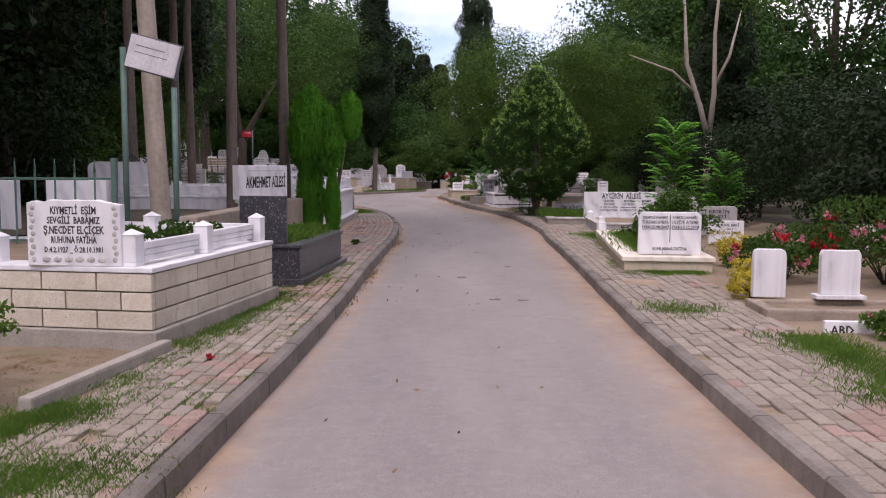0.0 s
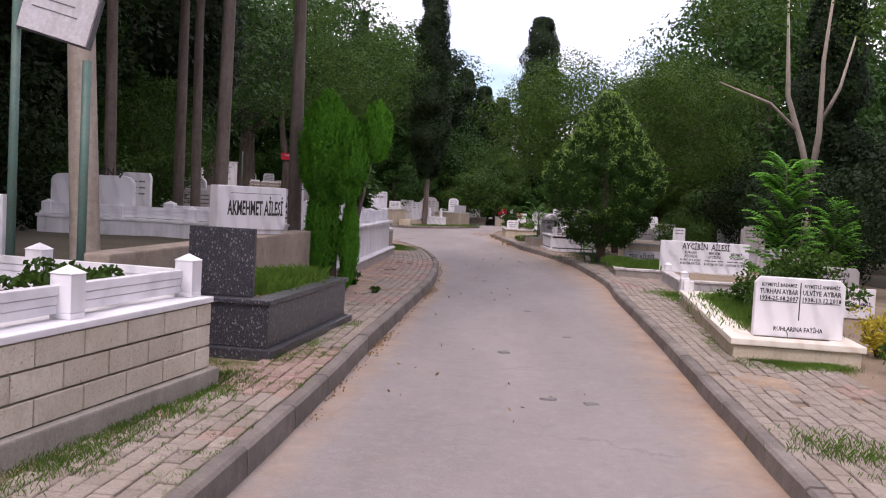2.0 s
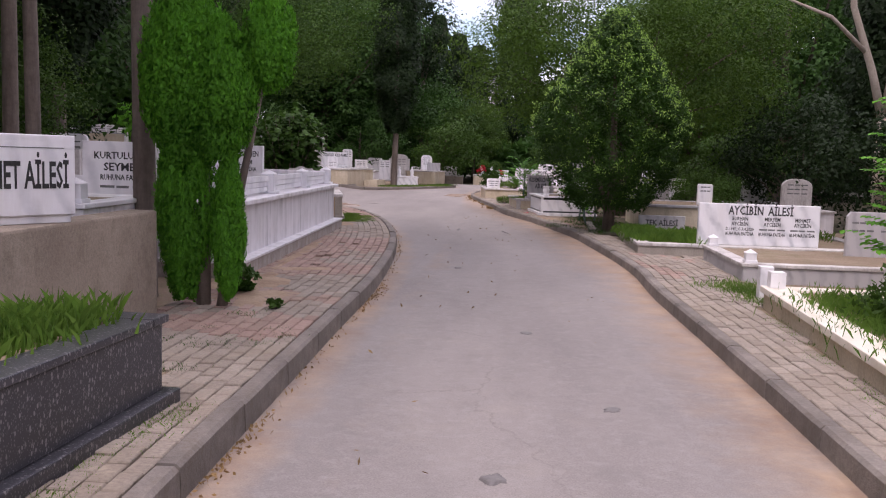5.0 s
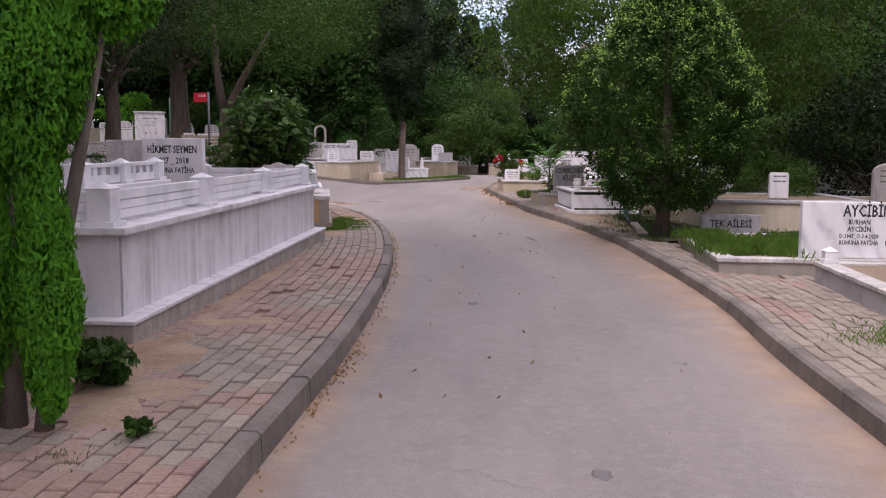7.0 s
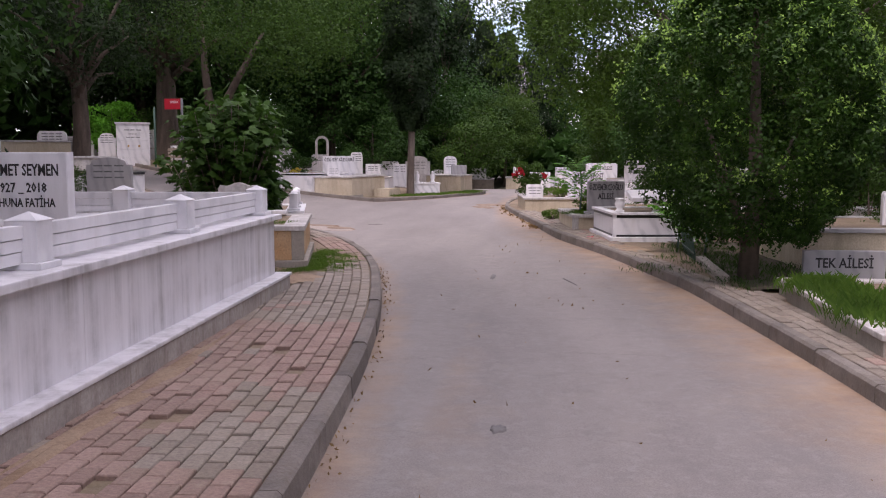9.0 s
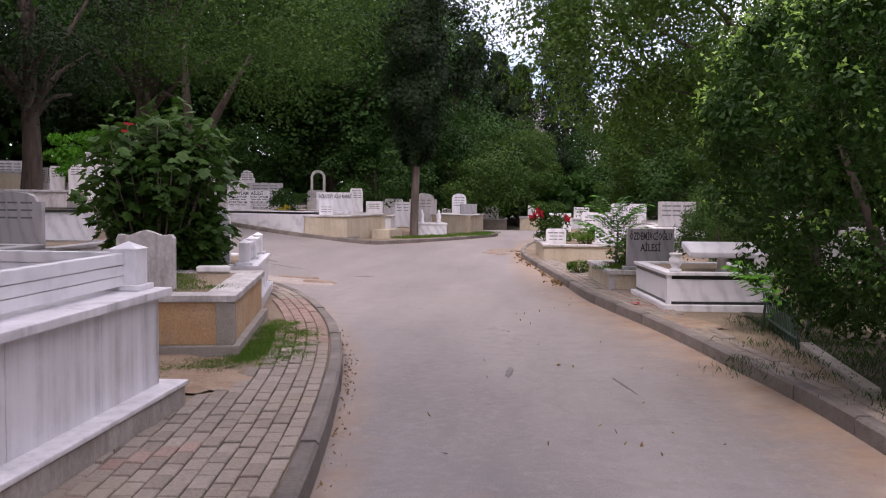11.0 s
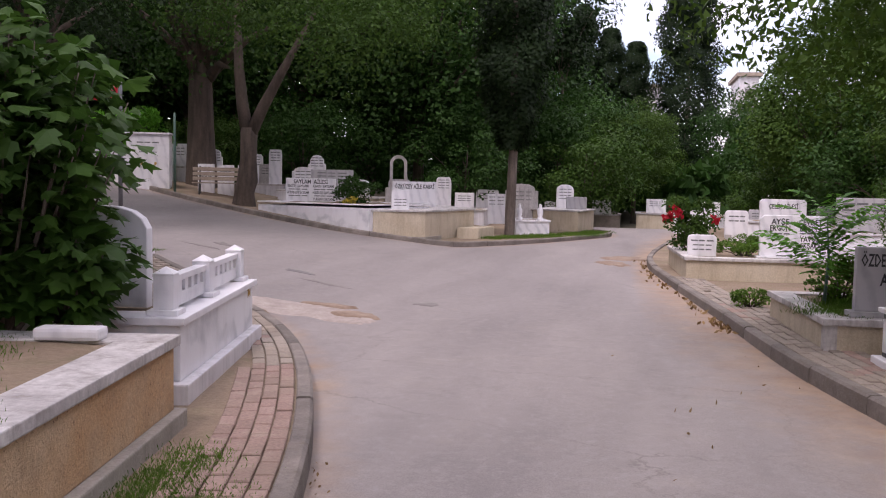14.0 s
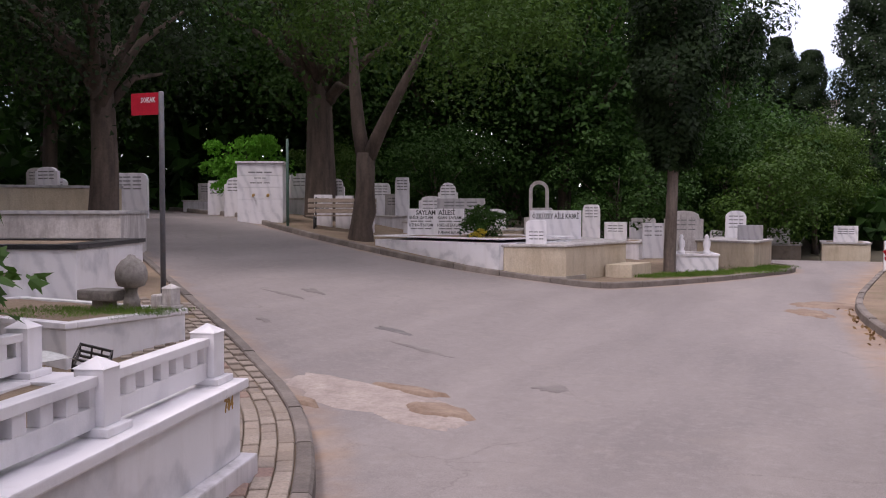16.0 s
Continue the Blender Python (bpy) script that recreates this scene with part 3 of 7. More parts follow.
kerb("kerb_north", ISLE, True, "low grey kerb round the raised corner")


# ---- grave plots ----
def ring(x0, x1, y0, y1, t, z0, z1, bevel=0.008):
    """A rectangular frame as four butted bars, each a mesh of its own."""
    x0, x1 = sorted((x0, x1))
    g = 0.0015
    return [slab(x0, x1, y0, y0 + t, z0, z1, bevel), slab(x0, x1, y1 - t, y1, z0, z1, bevel),
            slab(x0, x0 + t, y0 + t + g, y1 - t - g, z0, z1, bevel), slab(x1 - t, x1, y0 + t + g, y1 - t - g, z0, z1, bevel)]


def pieces(name, meshes, mat, ob):
    return [part(name, bm, mat, ob) for bm in meshes]


def bed(x0, x1, y0, y1, z, rough=0.03, seed=0.0):
    xs = np.linspace(min(x0, x1), max(x0, x1), 9)
    ys = np.linspace(y0, y1, 13)
    return grid_mesh(list(xs), list(ys), lambda x, y: z + rough * noise.noise((x * 3 + seed, y * 3, seed)))


def frame_of(p0, p1, z):
    d = math.degrees(math.atan2(p1[0] - p0[0], p1[1] - p0[1]))
    return pose(p0[0], p0[1], z, 0, 0, -d), math.dist(p0, p1)


def post_mesh(x, y, z, h, w=0.15, base=0.19):
    """A square post with a foot block and a low pyramid cap."""
    bm = bmesh.new()
    box(bm, x - base / 2, x + base / 2, y - base / 2, y + base / 2, z, z + 0.035, 0.006)
    box(bm, x - w / 2, x + w / 2, y - w / 2, y + w / 2, z + 0.035, z + h - 0.045, 0.005)
    a = w / 2 + 0.006
    vs = [bm.verts.new((x + sx * a, y + sy * a, z + h - 0.045)) for sx, sy in ((-1, -1), (1, -1), (1, 1), (-1, 1))]
    top = bm.verts.new((x, y, z + h))
    bm.faces.new(vs[::-1])
    for i in range(4):
        bm.faces.new((vs[i], vs[(i + 1) % 4], top))
    return bm


def rail_mesh(a, b, z, h, t=0.055, slots=False):
    """A marble rail between two posts, as (name, mesh): three lapped boards, or a pierced panel."""
    along_y = abs(b[1] - a[1]) > abs(b[0] - a[0])
    found = []

    def bar(name, u0, u1, z0, z1, tt):
        if along_y:
            found.append((name, slab(a[0] - tt / 2, a[0] + tt / 2, u0, u1, z0, z1, 0.004)))
        else:
            found.append((name, slab(u0, u1, a[1] - tt / 2, a[1] + tt / 2, z0, z1, 0.004)))
    u0, u1 = (sorted((a[1], b[1])) if along_y else sorted((a[0], b[0])))
    if slots:
        bar("top_rail", u0, u1, z + h * 0.80, z + h, t * 1.5)
        bar("bottom_rail", u0, u1, z, z + h * 0.42, t)
        n = max(2, int((u1 - u0) / 0.15))
        for i in range(n + 1):
            c = u0 + (u1 - u0) * i / n
            bar("baluster", max(u0, c - 0.04), min(u1, c + 0.04), z + h * 0.42, z + h * 0.80, t)
    else:
        bar("rail_board", u0, u1, z, z + h * 0.31, t * 0.8)
        bar("rail_board", u0, u1, z + h * 0.33, z + h * 0.64, t * 0.95)
        bar("rail_board", u0, u1, z + h * 0.66, z + h, t * 1.2)
    return found


def rails(found, mat, ob):
    for name, bm in found:
        part(name, bm, mat, ob)


def plot(label, p0, p1, width, layers, coping, z=KERB_H, soil=None, soil_drop=0.02, name="grave_plot", group=""):
    """A walled grave plot. p0, p1: near and far corner beside the lane; width: + to the east, - to the west.
    layers: (part name, top, outset, material) from the ground up; coping: (bottom, top, outset, breadth, material)."""
    m, length = frame_of(p0, p1, z)
    ob = thing(name, m, label, "grave plot", group)
    s = 1 if width > 0 else -1
    z0 = -0.1
    for pname, top, out, mat in layers:
        part(pname, slab(-s * out, width + s * out, -out, length + out, z0, top, 0.012), mat, ob)
        z0 = top
    if coping:
        b, t, out, wide, mat = coping
        pieces("coping_bar", ring(-s * out, width + s * out, -out, length + out, wide, b, t), mat, ob)
        part("soil", bed(s * (wide - out), width - s * (wide - out), wide - out, length - wide + out, t - soil_drop, 0.02, p0[1]), soil or SOIL, ob)
    return ob, length


# limestone block plot with a white balustrade
pb, L = plot("pitted limestone block plot with white marble coping and posts", (-2.24, 6.85), (-1.82, 9.42), -3.2,
             [("plinth", 0.115, 0.05, CONCRETE), ("core", 0.56, -0.075, OLD_CONCRETE)], (0.56, 0.60, 0.01, 0.34, WHITE), soil_drop=0.03)
for row in range(3):
    zb = 0.117 + row * 0.147
    y = -0.0 if row % 2 == 0 else -0.17
    while y < L - 0.01:
        a, b = max(y, 0.055), min(y + 0.40, L)
        if b - a > 0.05:
            part("block", slab(-0.055, 0.0 - 0.003 * (row % 2), a + 0.006, b - 0.006, zb + 0.006, zb + 0.141, 0.006), BLOCK, pb)
        y += 0.40
    x = 0.0 if row % 2 == 0 else 0.2
    while x > -3.2:
        a, b = max(x - 0.46, -3.2), min(x, 0.0)
        if b - a > 0.05:
            part("block", slab(a + 0.006, b - 0.006, -0.002, 0.053, zb + 0.006, zb + 0.141, 0.006), BLOCK, pb)
        x -= 0.46
post_ys = [0.12, 1.22, L - 0.10]
for y in post_ys:
    part("post", post_mesh(-0.22 if y < 1 else -0.13, y, 0.60, 0.29, 0.13, 0.13), WHITE, pb)
for a, b in zip(post_ys, post_ys[1:]):
    rails(rail_mesh((-0.17, a + 0.065), (-0.17, b - 0.065), 0.63, 0.15), WHITE, pb)
for x in (-1.28, -2.6):
    part("post", post_mesh(x, L - 0.1, 0.60, 0.29, 0.13, 0.13), WHITE, pb)
rails(rail_mesh((-0.22, L - 0.1), (-1.21, L - 0.1), 0.63, 0.15), WHITE, pb)
rails(rail_mesh((-1.35, L - 0.1), (-2.5, L - 0.1), 0.63, 0.15), WHITE, pb)
part("post", post_mesh(-1.42, 0.2, 0.60, 0.25, 0.12, 0.12), WHITE, pb)
es = headstone(-2.86, 6.99, KERB_H + 0.602, 0.74, 0.51, "carved white marble headstone with black lettering on the block plot", "wave", 0.09, -4, WHITE, [
    ("KIYMETLİ  EŞİM", 0, 0.425, 0.06, 0.36), ("SEVGİLİ  BABAMIZ", 0, 0.35, 0.055, 0.42), ("Ş.NECDET ELÇİÇEK", 0, 0.275, 0.062, 0.48), ("RUHUNA FATİHA", 0, 0.20, 0.055, 0.36), ("D.4.2.1927 _ Ö.28.10.1981", 0, 0.125, 0.045, 0.46)])

bm = bmesh.new()
for k in range(9):
    for sx in (-1, 1):
        bmesh.ops.create_icosphere(bm, subdivisions=1, radius=0.022, matrix=Matrix.Translation((sx * (0.322 + 0.012 * (k % 2)), -0.045, 0.05 + k * 0.05)) @ Matrix.Diagonal((1, 0.35, 1.1, 1)))
for k in range(6):
    bmesh.ops.create_icosphere(bm, subdivisions=1, radius=0.032, matrix=Matrix.Translation((-0.22 + k * 0.088, -0.045, 0.05)) @ Matrix.Diagonal((1.2, 0.3, 0.8, 1)))
tagged(part("carved_border", bm, OLD_MARBLE, es, "carved scroll border"), kind="stuff")

# dark granite tomb
pg, L = plot("dark speckled granite tomb filled with green ground cover", (-1.72, 10.55), (-1.52, 12.95), -0.86,
             [("plinth", 0.06, 0.07, GRANITE), ("wall", 0.415, 0.0, GRANITE)], (0.415, 0.455, 0.025, 0.18, GRANITE))
headstone(-2.17, 10.72, KERB_H + 0.457, 0.56, 0.56, "plain speckled dark granite headstone on the granite tomb", "rect", 0.06, -4, GRANITE)

# brown retaining wall and family slab
wall = thing("retaining_wall", pose(-2.68, 9.72, KERB_H, 0, 0, -2.2), "weathered brown concrete retaining wall beside the tomb", "wall", kind="structure")
part("wall", slab(-0.24, 0.0, 0.0, 5.75, -0.1, 0.82, 0.02), OLD_CONCRETE, wall)
part("soil", bed(-6.0, -0.24, 0.0, 5.75, 0.62, 0.04, 2.0), DARK_SOIL, wall)
headstone(-2.80, 13.65, KERB_H + 0.822, 1.03, 0.545, "white marble family slab with black capitals on the retaining wall", "rect", 0.13, 58, WHITE, [
    ("AKMEHMET AİLESİ", 0.05, 0.29, 0.17, 0.84), ("=", 0.05, 0.465, 0.012, 0.88)], foot=0.05, foot_out=-0.02)

# long white marble plot
pw, L = plot("long white streaked marble plot with balustrade and stepped plinth", (-2.37, 17.72), (-2.44, 24.75), -3.2,
             [("plinth", 0.13, 0.0, GRIMY_MARBLE), ("core", 0.72, -0.18, CONCRETE)], (0.72, 0.77, -0.06, 0.42, STREAKED))
pieces("plinth_coping", ring(0.015, -3.215, -0.015, L + 0.015, 0.2, 0.13, 0.16), STREAKED, pw)
y = -0.0 + 0.12
widths = [0.62, 0.95, 0.95, 0.62, 0.95, 0.95, 0.95, 0.8]
for w in widths:
    b = min(y + w, L - 0.12)
    part("panel", slab(-0.18, -0.13, y + 0.002, b - 0.002, 0.16, 0.72, 0.003), STREAKED, pw)
    y = b
part("panel", slab(-1.6, -0.13, 0.12, 0.17, 0.16, 0.72, 0.003), STREAKED, pw)
part("panel", slab(-3.07, -1.604, 0.12, 0.17, 0.16, 0.72, 0.003), STREAKED, pw)
part("panel", slab(-3.07, -0.13, L - 0.17, L - 0.12, 0.16, 0.72, 0.003), STREAKED, pw)
post_ys = [0.22, 2.35, 4.6, L - 0.24]
for y in post_ys:
    part("post", post_mesh(-0.27, y, 0.77, 0.30, 0.17, 0.23), WHITE, pw)
for a, b in zip(post_ys, post_ys[1:]):
    rails(rail_mesh((-0.29, a + 0.085), (-0.29, b - 0.085), 0.80, 0.20), WHITE, pw)
for y in (0.22, L - 0.24):
    for x in (-1.65, -2.95):
        part("post", post_mesh(x, y, 0.77, 0.30, 0.17, 0.23), WHITE, pw)
    rails(rail_mesh((-0.36, y), (-1.56, y), 0.80, 0.20), WHITE, pw)
    rails(rail_mesh((-1.74, y), (-2.86, y), 0.80, 0.20), WHITE, pw)
# inner plot with a pierced balustrade
pi, L2 = plot("smaller white marble plot with pierced balustrade inside the long plot", (-3.2, 18.9), (-3.2, 20.7), -1.3, [("wall", 0.32, 0.0, STREAKED)], (0.32, 0.36, 0.02, 0.2, WHITE), z=KERB_H + 0.62)
for x, y in ((-0.1, 0.1), (-0.1, 0.9), (-0.1, L2 - 0.1), (-1.3, 0.1), (-1.3, L2 - 0.1)):
    part("post", post_mesh(x, y, 0.36, 0.22, 0.14, 0.17), WHITE, pi)
rails(rail_mesh((-0.1, 0.17), (-0.1, 0.83), 0.37, 0.17, slots=True), WHITE, pi)
rails(rail_mesh((-0.1, 0.97), (-0.1, L2 - 0.17), 0.37, 0.17, slots=True), WHITE, pi)
rails(rail_mesh((-0.17, 0.1), (-1.23, 0.1), 0.37, 0.17, slots=True), WHITE, pi)
headstone(-3.36, 21.3, KERB_H + 0.765, 0.64, 0.62, "white marble headstone with black lettering and raised rim", "rect", 0.10, 0, WHITE, [
    ("HİKMET SEYMEN", 0, 0.50, 0.08, 0.52), ("1927 _ 2018", 0, 0.385, 0.065, 0.34), ("RUHUNA FATİHA", 0, 0.285, 0.06, 0.46)])
headstone(-3.86, 21.7, KERB_H + 0.765, 0.75, 0.60, "plain weathered grey headstone seen from behind", "rect", 0.12, 0, OLD_MARBLE)
headstone(-3.4, 17.2 + 0.0, KERB_H + 0.64, 0.85, 0.72, "white marble headstone with lettering behind the family slab", "rect", 0.10, -4, WHITE, [
    ("KURTULUŞ LÜ", 0, 0.58, 0.07, 0.6), ("SEYMEN", 0, 0.47, 0.08, 0.4), ("RUHUNA FATİHA", 0, 0.37, 0.055, 0.48), ("=", 0, 0.28, 0.05, 0.5)])

# ochre plot
po, L = plot("ochre rendered plot with worn stone coping and weeds", (-2.74, 26.62), (-3.20, 29.05), -2.6,
             [("plinth", 0.07, 0.06, CONCRETE), ("wall", 0.44, 0.0, OCHRE)], (0.44, 0.50, 0.03, 0.28, OLD_MARBLE))
part("corner_pillar", slab(-0.14, 0.012, -0.012, 0.14, 0.07, 0.44, 0.004), CONCRETE, po)
headstone(-3.64, 26.95, KERB_H + 0.502, 0.51, 0.53, "weathered grey-white headstone, blank, on the ochre plot", "peak", 0.10, 8, OLD_MARBLE)
loose = thing("marble_block", pose(-3.65, 28.75, KERB_H + 0.50, 0, 0, 12), "small loose white marble block lying on the plot", "marble block")
part("block", slab(-0.18, 0.18, -0.07, 0.07, 0, 0.07, 0.02), WHITE, loose)

# white balustraded plot with a painted number
p7, L = plot("white veined marble plot with pierced balustrade and number", (-3.44, 29.58), (-3.92, 31.80), -1.3,
             [("plinth", 0.10, 0.07, STREAKED), ("wall", 0.46, 0.0, VEINED)], (0.46, 0.51, 0.035, 0.30, WHITE))
posts7 = [0.14, 1.08, L - 0.12]
for x in (-0.13, -1.17):
    for y in posts7:
        part("post", post_mesh(x, y, 0.51, 0.31, 0.13, 0.20), WHITE, p7)
    for a, b in zip(posts7, posts7[1:]):
        rails(rail_mesh((x, a + 0.065), (x, b - 0.065), 0.54, 0.21, slots=True), WHITE, p7)
num = new("number", text_mesh("784", 0.07, 0.11))
num.data.materials.append(GOLD_INK)
num.parent, num.location, num.rotation_euler = p7, (0.0015, L - 0.16, 0.405), (0, 0, radians(90))
# blank white stones behind the fig
headstone(-4.16, 29.9, KERB_H + 0.512, 0.62, 0.68, "plain white rounded headstone among fig leaves", "arch", 0.10, 8, WHITE)

# plot with a stone ball
pp, L = plot("white marble plot with weeds, stone ball and broken post", (-6.78, 33.55), (-6.60, 34.88), -2.4,
             [("wall", 0.36, 0.0, VEINED)], (0.36, 0.41, 0.02, 0.12, WHITE), z=gz(-6.2, 34.2) + 0.04)
part("post", post_mesh(-0.08, L - 0.1, 0.41, 0.24, 0.12, 0.16), OLD_MARBLE, pp)
part("broken_post", slab(-0.28, -0.16, L - 0.17, L - 0.03, 0.41, 0.54, 0.02), OLD_MARBLE, pp)
bz = gz(-6.2, 34.2) + 0.04
ball = thing("stone_ball", pose(-7.12, 34.75, bz + 0.38) @ Matrix.Scale(0.88, 4), "weathered grey stone ball on a short turned neck", "ornament")
bm = bmesh.new()
lathe(bm, [(0.10, 0.0), (0.085, 0.12), (0.06, 0.20), (0.075, 0.25)])
part("neck", bm, DARK_STONE, ball)
bm = bmesh.new()
lathe(bm, [(0.05, 0.245), (0.14, 0.27), (0.168, 0.34), (0.172, 0.41), (0.15, 0.49), (0.10, 0.55), (0.05, 0.575), (0.04, 0.60), (0.02, 0.61)])
part("ball", bm, DARK_STONE, ball)
part("tray", slab(-0.62, -0.12, -0.16, 0.16, 0.10, 0.22, 0.03), DARK_STONE, ball)
part("tray_stand", slab(-0.46, -0.28, -0.1, 0.1, 0.0, 0.10, 0.01), DARK_STONE, ball)
# black crate
crate = thing("plastic_crate", pose(-6.2, 33.2, bz + 0.14, 35, 15, 30) @ Matrix.Scale(0.62, 4), "black plastic crate tipped on its side", "crate")
bm = bmesh.new()
for z in (0.0, 0.09, 0.2):
    box(bm, -0.2, 0.2, -0.14, -0.125, z, z + 0.035)
    box(bm, -0.2, 0.2, 0.125, 0.14, z, z + 0.035)
    box(bm, -0.2, -0.185, -0.125, 0.125, z, z + 0.035)
    box(bm, 0.185, 0.2, -0.125, 0.125, z, z + 0.035)
for x in (-0.2, -0.06, 0.06, 0.185):
    for y in (-0.14, 0.125):
        box(bm, x, x + 0.02, y, y + 0.016, 0.0, 0.235)
part("crate_frame", bm, BLACK_PLASTIC, crate)
# pale plastic sheet
sheet = thing("plastic_sheet", pose(-6.5, 32.45, 0.3), "crumpled pale translucent plastic sheet over a grave", "plastic sheet")
sg = grid_mesh(list(np.linspace(-0.75, 0.45, 15)), list(np.linspace(-0.6, 0.5, 13)), lambda x, y: 0.22 - 0.28 * x * x - 0.3 * y * y + 0.05 * noise.noise((x * 4, y * 4, 1)))
part("sheet", sg, SHEET, sheet)

# street name pole
pole = thing("street_sign", pose(-7.66, 35.9, gz(-7.66, 35.9) + KERB_H - 0.02), "grey steel pole with a red street name plate", "street sign")
bm = bmesh.new()
lathe(bm, [(0.03, 0.0), (0.03, 2.36), (0.02, 2.37)], seg=12)
part("pole", bm, GREY_METAL, pole)
plate = part("name_plate", slab(-0.40, -0.03, -0.008, 0.008, 2.12, 2.36, 0.003), RED_SIGN, pole, "red enamel plate")
inscribe(plate, [("SOKAK", -0.17, 2.28, 0.06, 0.20)], -0.008, SIGN_WHITE)

# dark-topped plots up the branch
for i, (p0, p1, w, top, wallmat, cop) in enumerate([
        ((-8.4, 35.4), (-9.25, 37.5), -4.0, 0.55, VEINED, BLACK_STONE),
        ((-10.3, 38.3), (-11.4, 40.2), -3.5, 0.62, OLD_MARBLE, GREY_MARBLE),
        ((-13.2, 41.7), (-14.6, 43.0), -4.0, 0.6, CREAM, GREY_MARBLE)]):
    zz = gz(*p1)
    plot("marble clad plot with dark stone coping beside the sloping lane", p0, p1, w, [("wall", top, 0.0, wallmat)], (top, top + 0.05, 0.03, 0.3, cop), z=zz, group="plots on the slope")

# ---- east side ----
pt, L = plot("low cream marble plot overgrown with shrubs", (2.36, 12.15), (2.80, 17.1), 1.16,
             [("wall", 0.13, 0.0, CREAM)], (0.13, 0.19, 0.03, 0.26, CREAM_MARBLE), z=KERB_H - 0.01)
part("post", slab(0.02, 0.16, L - 0.16, L - 0.02, 0.19, 0.34, 0.006), WHITE, pt)
part("post", slab(0.02, 0.15, L + 0.30, L + 0.44, 0.0, 0.34, 0.006), WHITE, pt)
tw = headstone(3.02, 12.42, KERB_H + 0.182, 0.84, 0.58, "white marble double headstone with black lettering", "clip", 0.09, -3, WHITE, [
    ("KIYMETLİ BABAMIZ", -0.2, 0.505, 0.035, 0.33), ("KIYMETLİ ANNEMİZ", 0.2, 0.505, 0.035, 0.33),
    ("TURHAN AYBAR", -0.2, 0.44, 0.05, 0.36), ("ULVİYE AYBAR", 0.2, 0.44, 0.05, 0.36),
    ("1934-25.08.2007", -0.2, 0.375, 0.045, 0.36), ("1938-13.12.2018", 0.2, 0.375, 0.045, 0.36),
    ("RUHLARINA FATİHA", 0, 0.08, 0.045, 0.46)])
for x in (-0.2, 0.2):
    part("underline", slab(x - 0.175, x + 0.175, -0.048, -0.04, 0.345, 0.351, 0), INK, tw)
part("dividing_line", slab(-0.005, 0.005, -0.048, -0.04, 0.17, 0.54, 0), INK, tw)
for x, y, w, h, sh, lab in ((3.20, 9.05, 0.32, 0.48, "round", "blank white marble headstone with grey bands"), (3.86, 8.95, 0.38, 0.48, "clip", "blank white marble headstone on a foot slab")):
    headstone(x, y, 0.2, w, h, lab, sh, 0.09, -4, STREAKED, foot=0.04 if sh == "clip" else 0.0)
rim = thing("plot_edging", pose(2.95, 8.35, 0.02, 0, 0, -3), "low rough brown concrete edging round a flower bed", "edging")
pieces("edging_bar", ring(0, 3.2, 0, 0.75, 0.12, 0, 0.16, 0.02), OLD_CONCRETE, rim)
part("soil", bed(0.12, 3.08, 0.12, 0.63, 0.12, 0.02), SOIL, rim)
small = headstone(3.44, 7.75, 0.0, 0.42, 0.18, "small low white name plate behind rosemary", "rect", 0.06, -3, WHITE, [("ABD", -0.06, 0.10, 0.08, 0.2)])
# far headstones of the flower garden
for x, y, z, w, h, sh, lab, rows, mt in (
        (5.0, 16.4, 0.1, 0.62, 0.42, "rect", "white headstone with black lettering behind roses", [("HÜVEL BAKİ", 0.05, 0.34, 0.05, 0.34), ("HACI", 0.05, 0.27, 0.04, 0.12), ("MUSTAFA İSMAİL", 0.05, 0.20, 0.05, 0.44)], WHITE),
        (5.35, 18.2, 0.15, 0.8, 0.55, "clip", "grey marble headstone with faded lettering", [("Y.KESKİN", 0, 0.44, 0.07, 0.5), ("AİLESİ", 0, 0.34, 0.07, 0.4)], GREY_MARBLE),
        (5.2, 20.4, 0.25, 0.75, 0.62, "clip", "grey marble double headstone with white lettering", [("=", -0.18, 0.48, 0.05, 0.28), ("=", 0.18, 0.48, 0.05, 0.28), ("=", -0.18, 0.38, 0.05, 0.28), ("=", 0.18, 0.38, 0.05, 0.28)], GREY_MARBLE),
        (6.6, 14.2, 0.2, 0.55, 0.40, "round", "weathered white headstone behind roses", [], WHITE),
        (4.35, 17.6, 0.1, 0.42, 0.40, "clip", "small white headstone with lettering", [("M. ARİF", 0, 0.32, 0.06, 0.28), ("RUHUNA", 0, 0.23, 0.05, 0.28), ("1938", 0, 0.14, 0.05, 0.2)], WHITE),
        (7.4, 16.0, 0.2, 0.5, 0.45, "arch", "weathered white headstone under trees", [], OLD_MARBLE)):
    headstone(x, y, z, w, h, lab, sh, 0.08, -5, mt, rows)

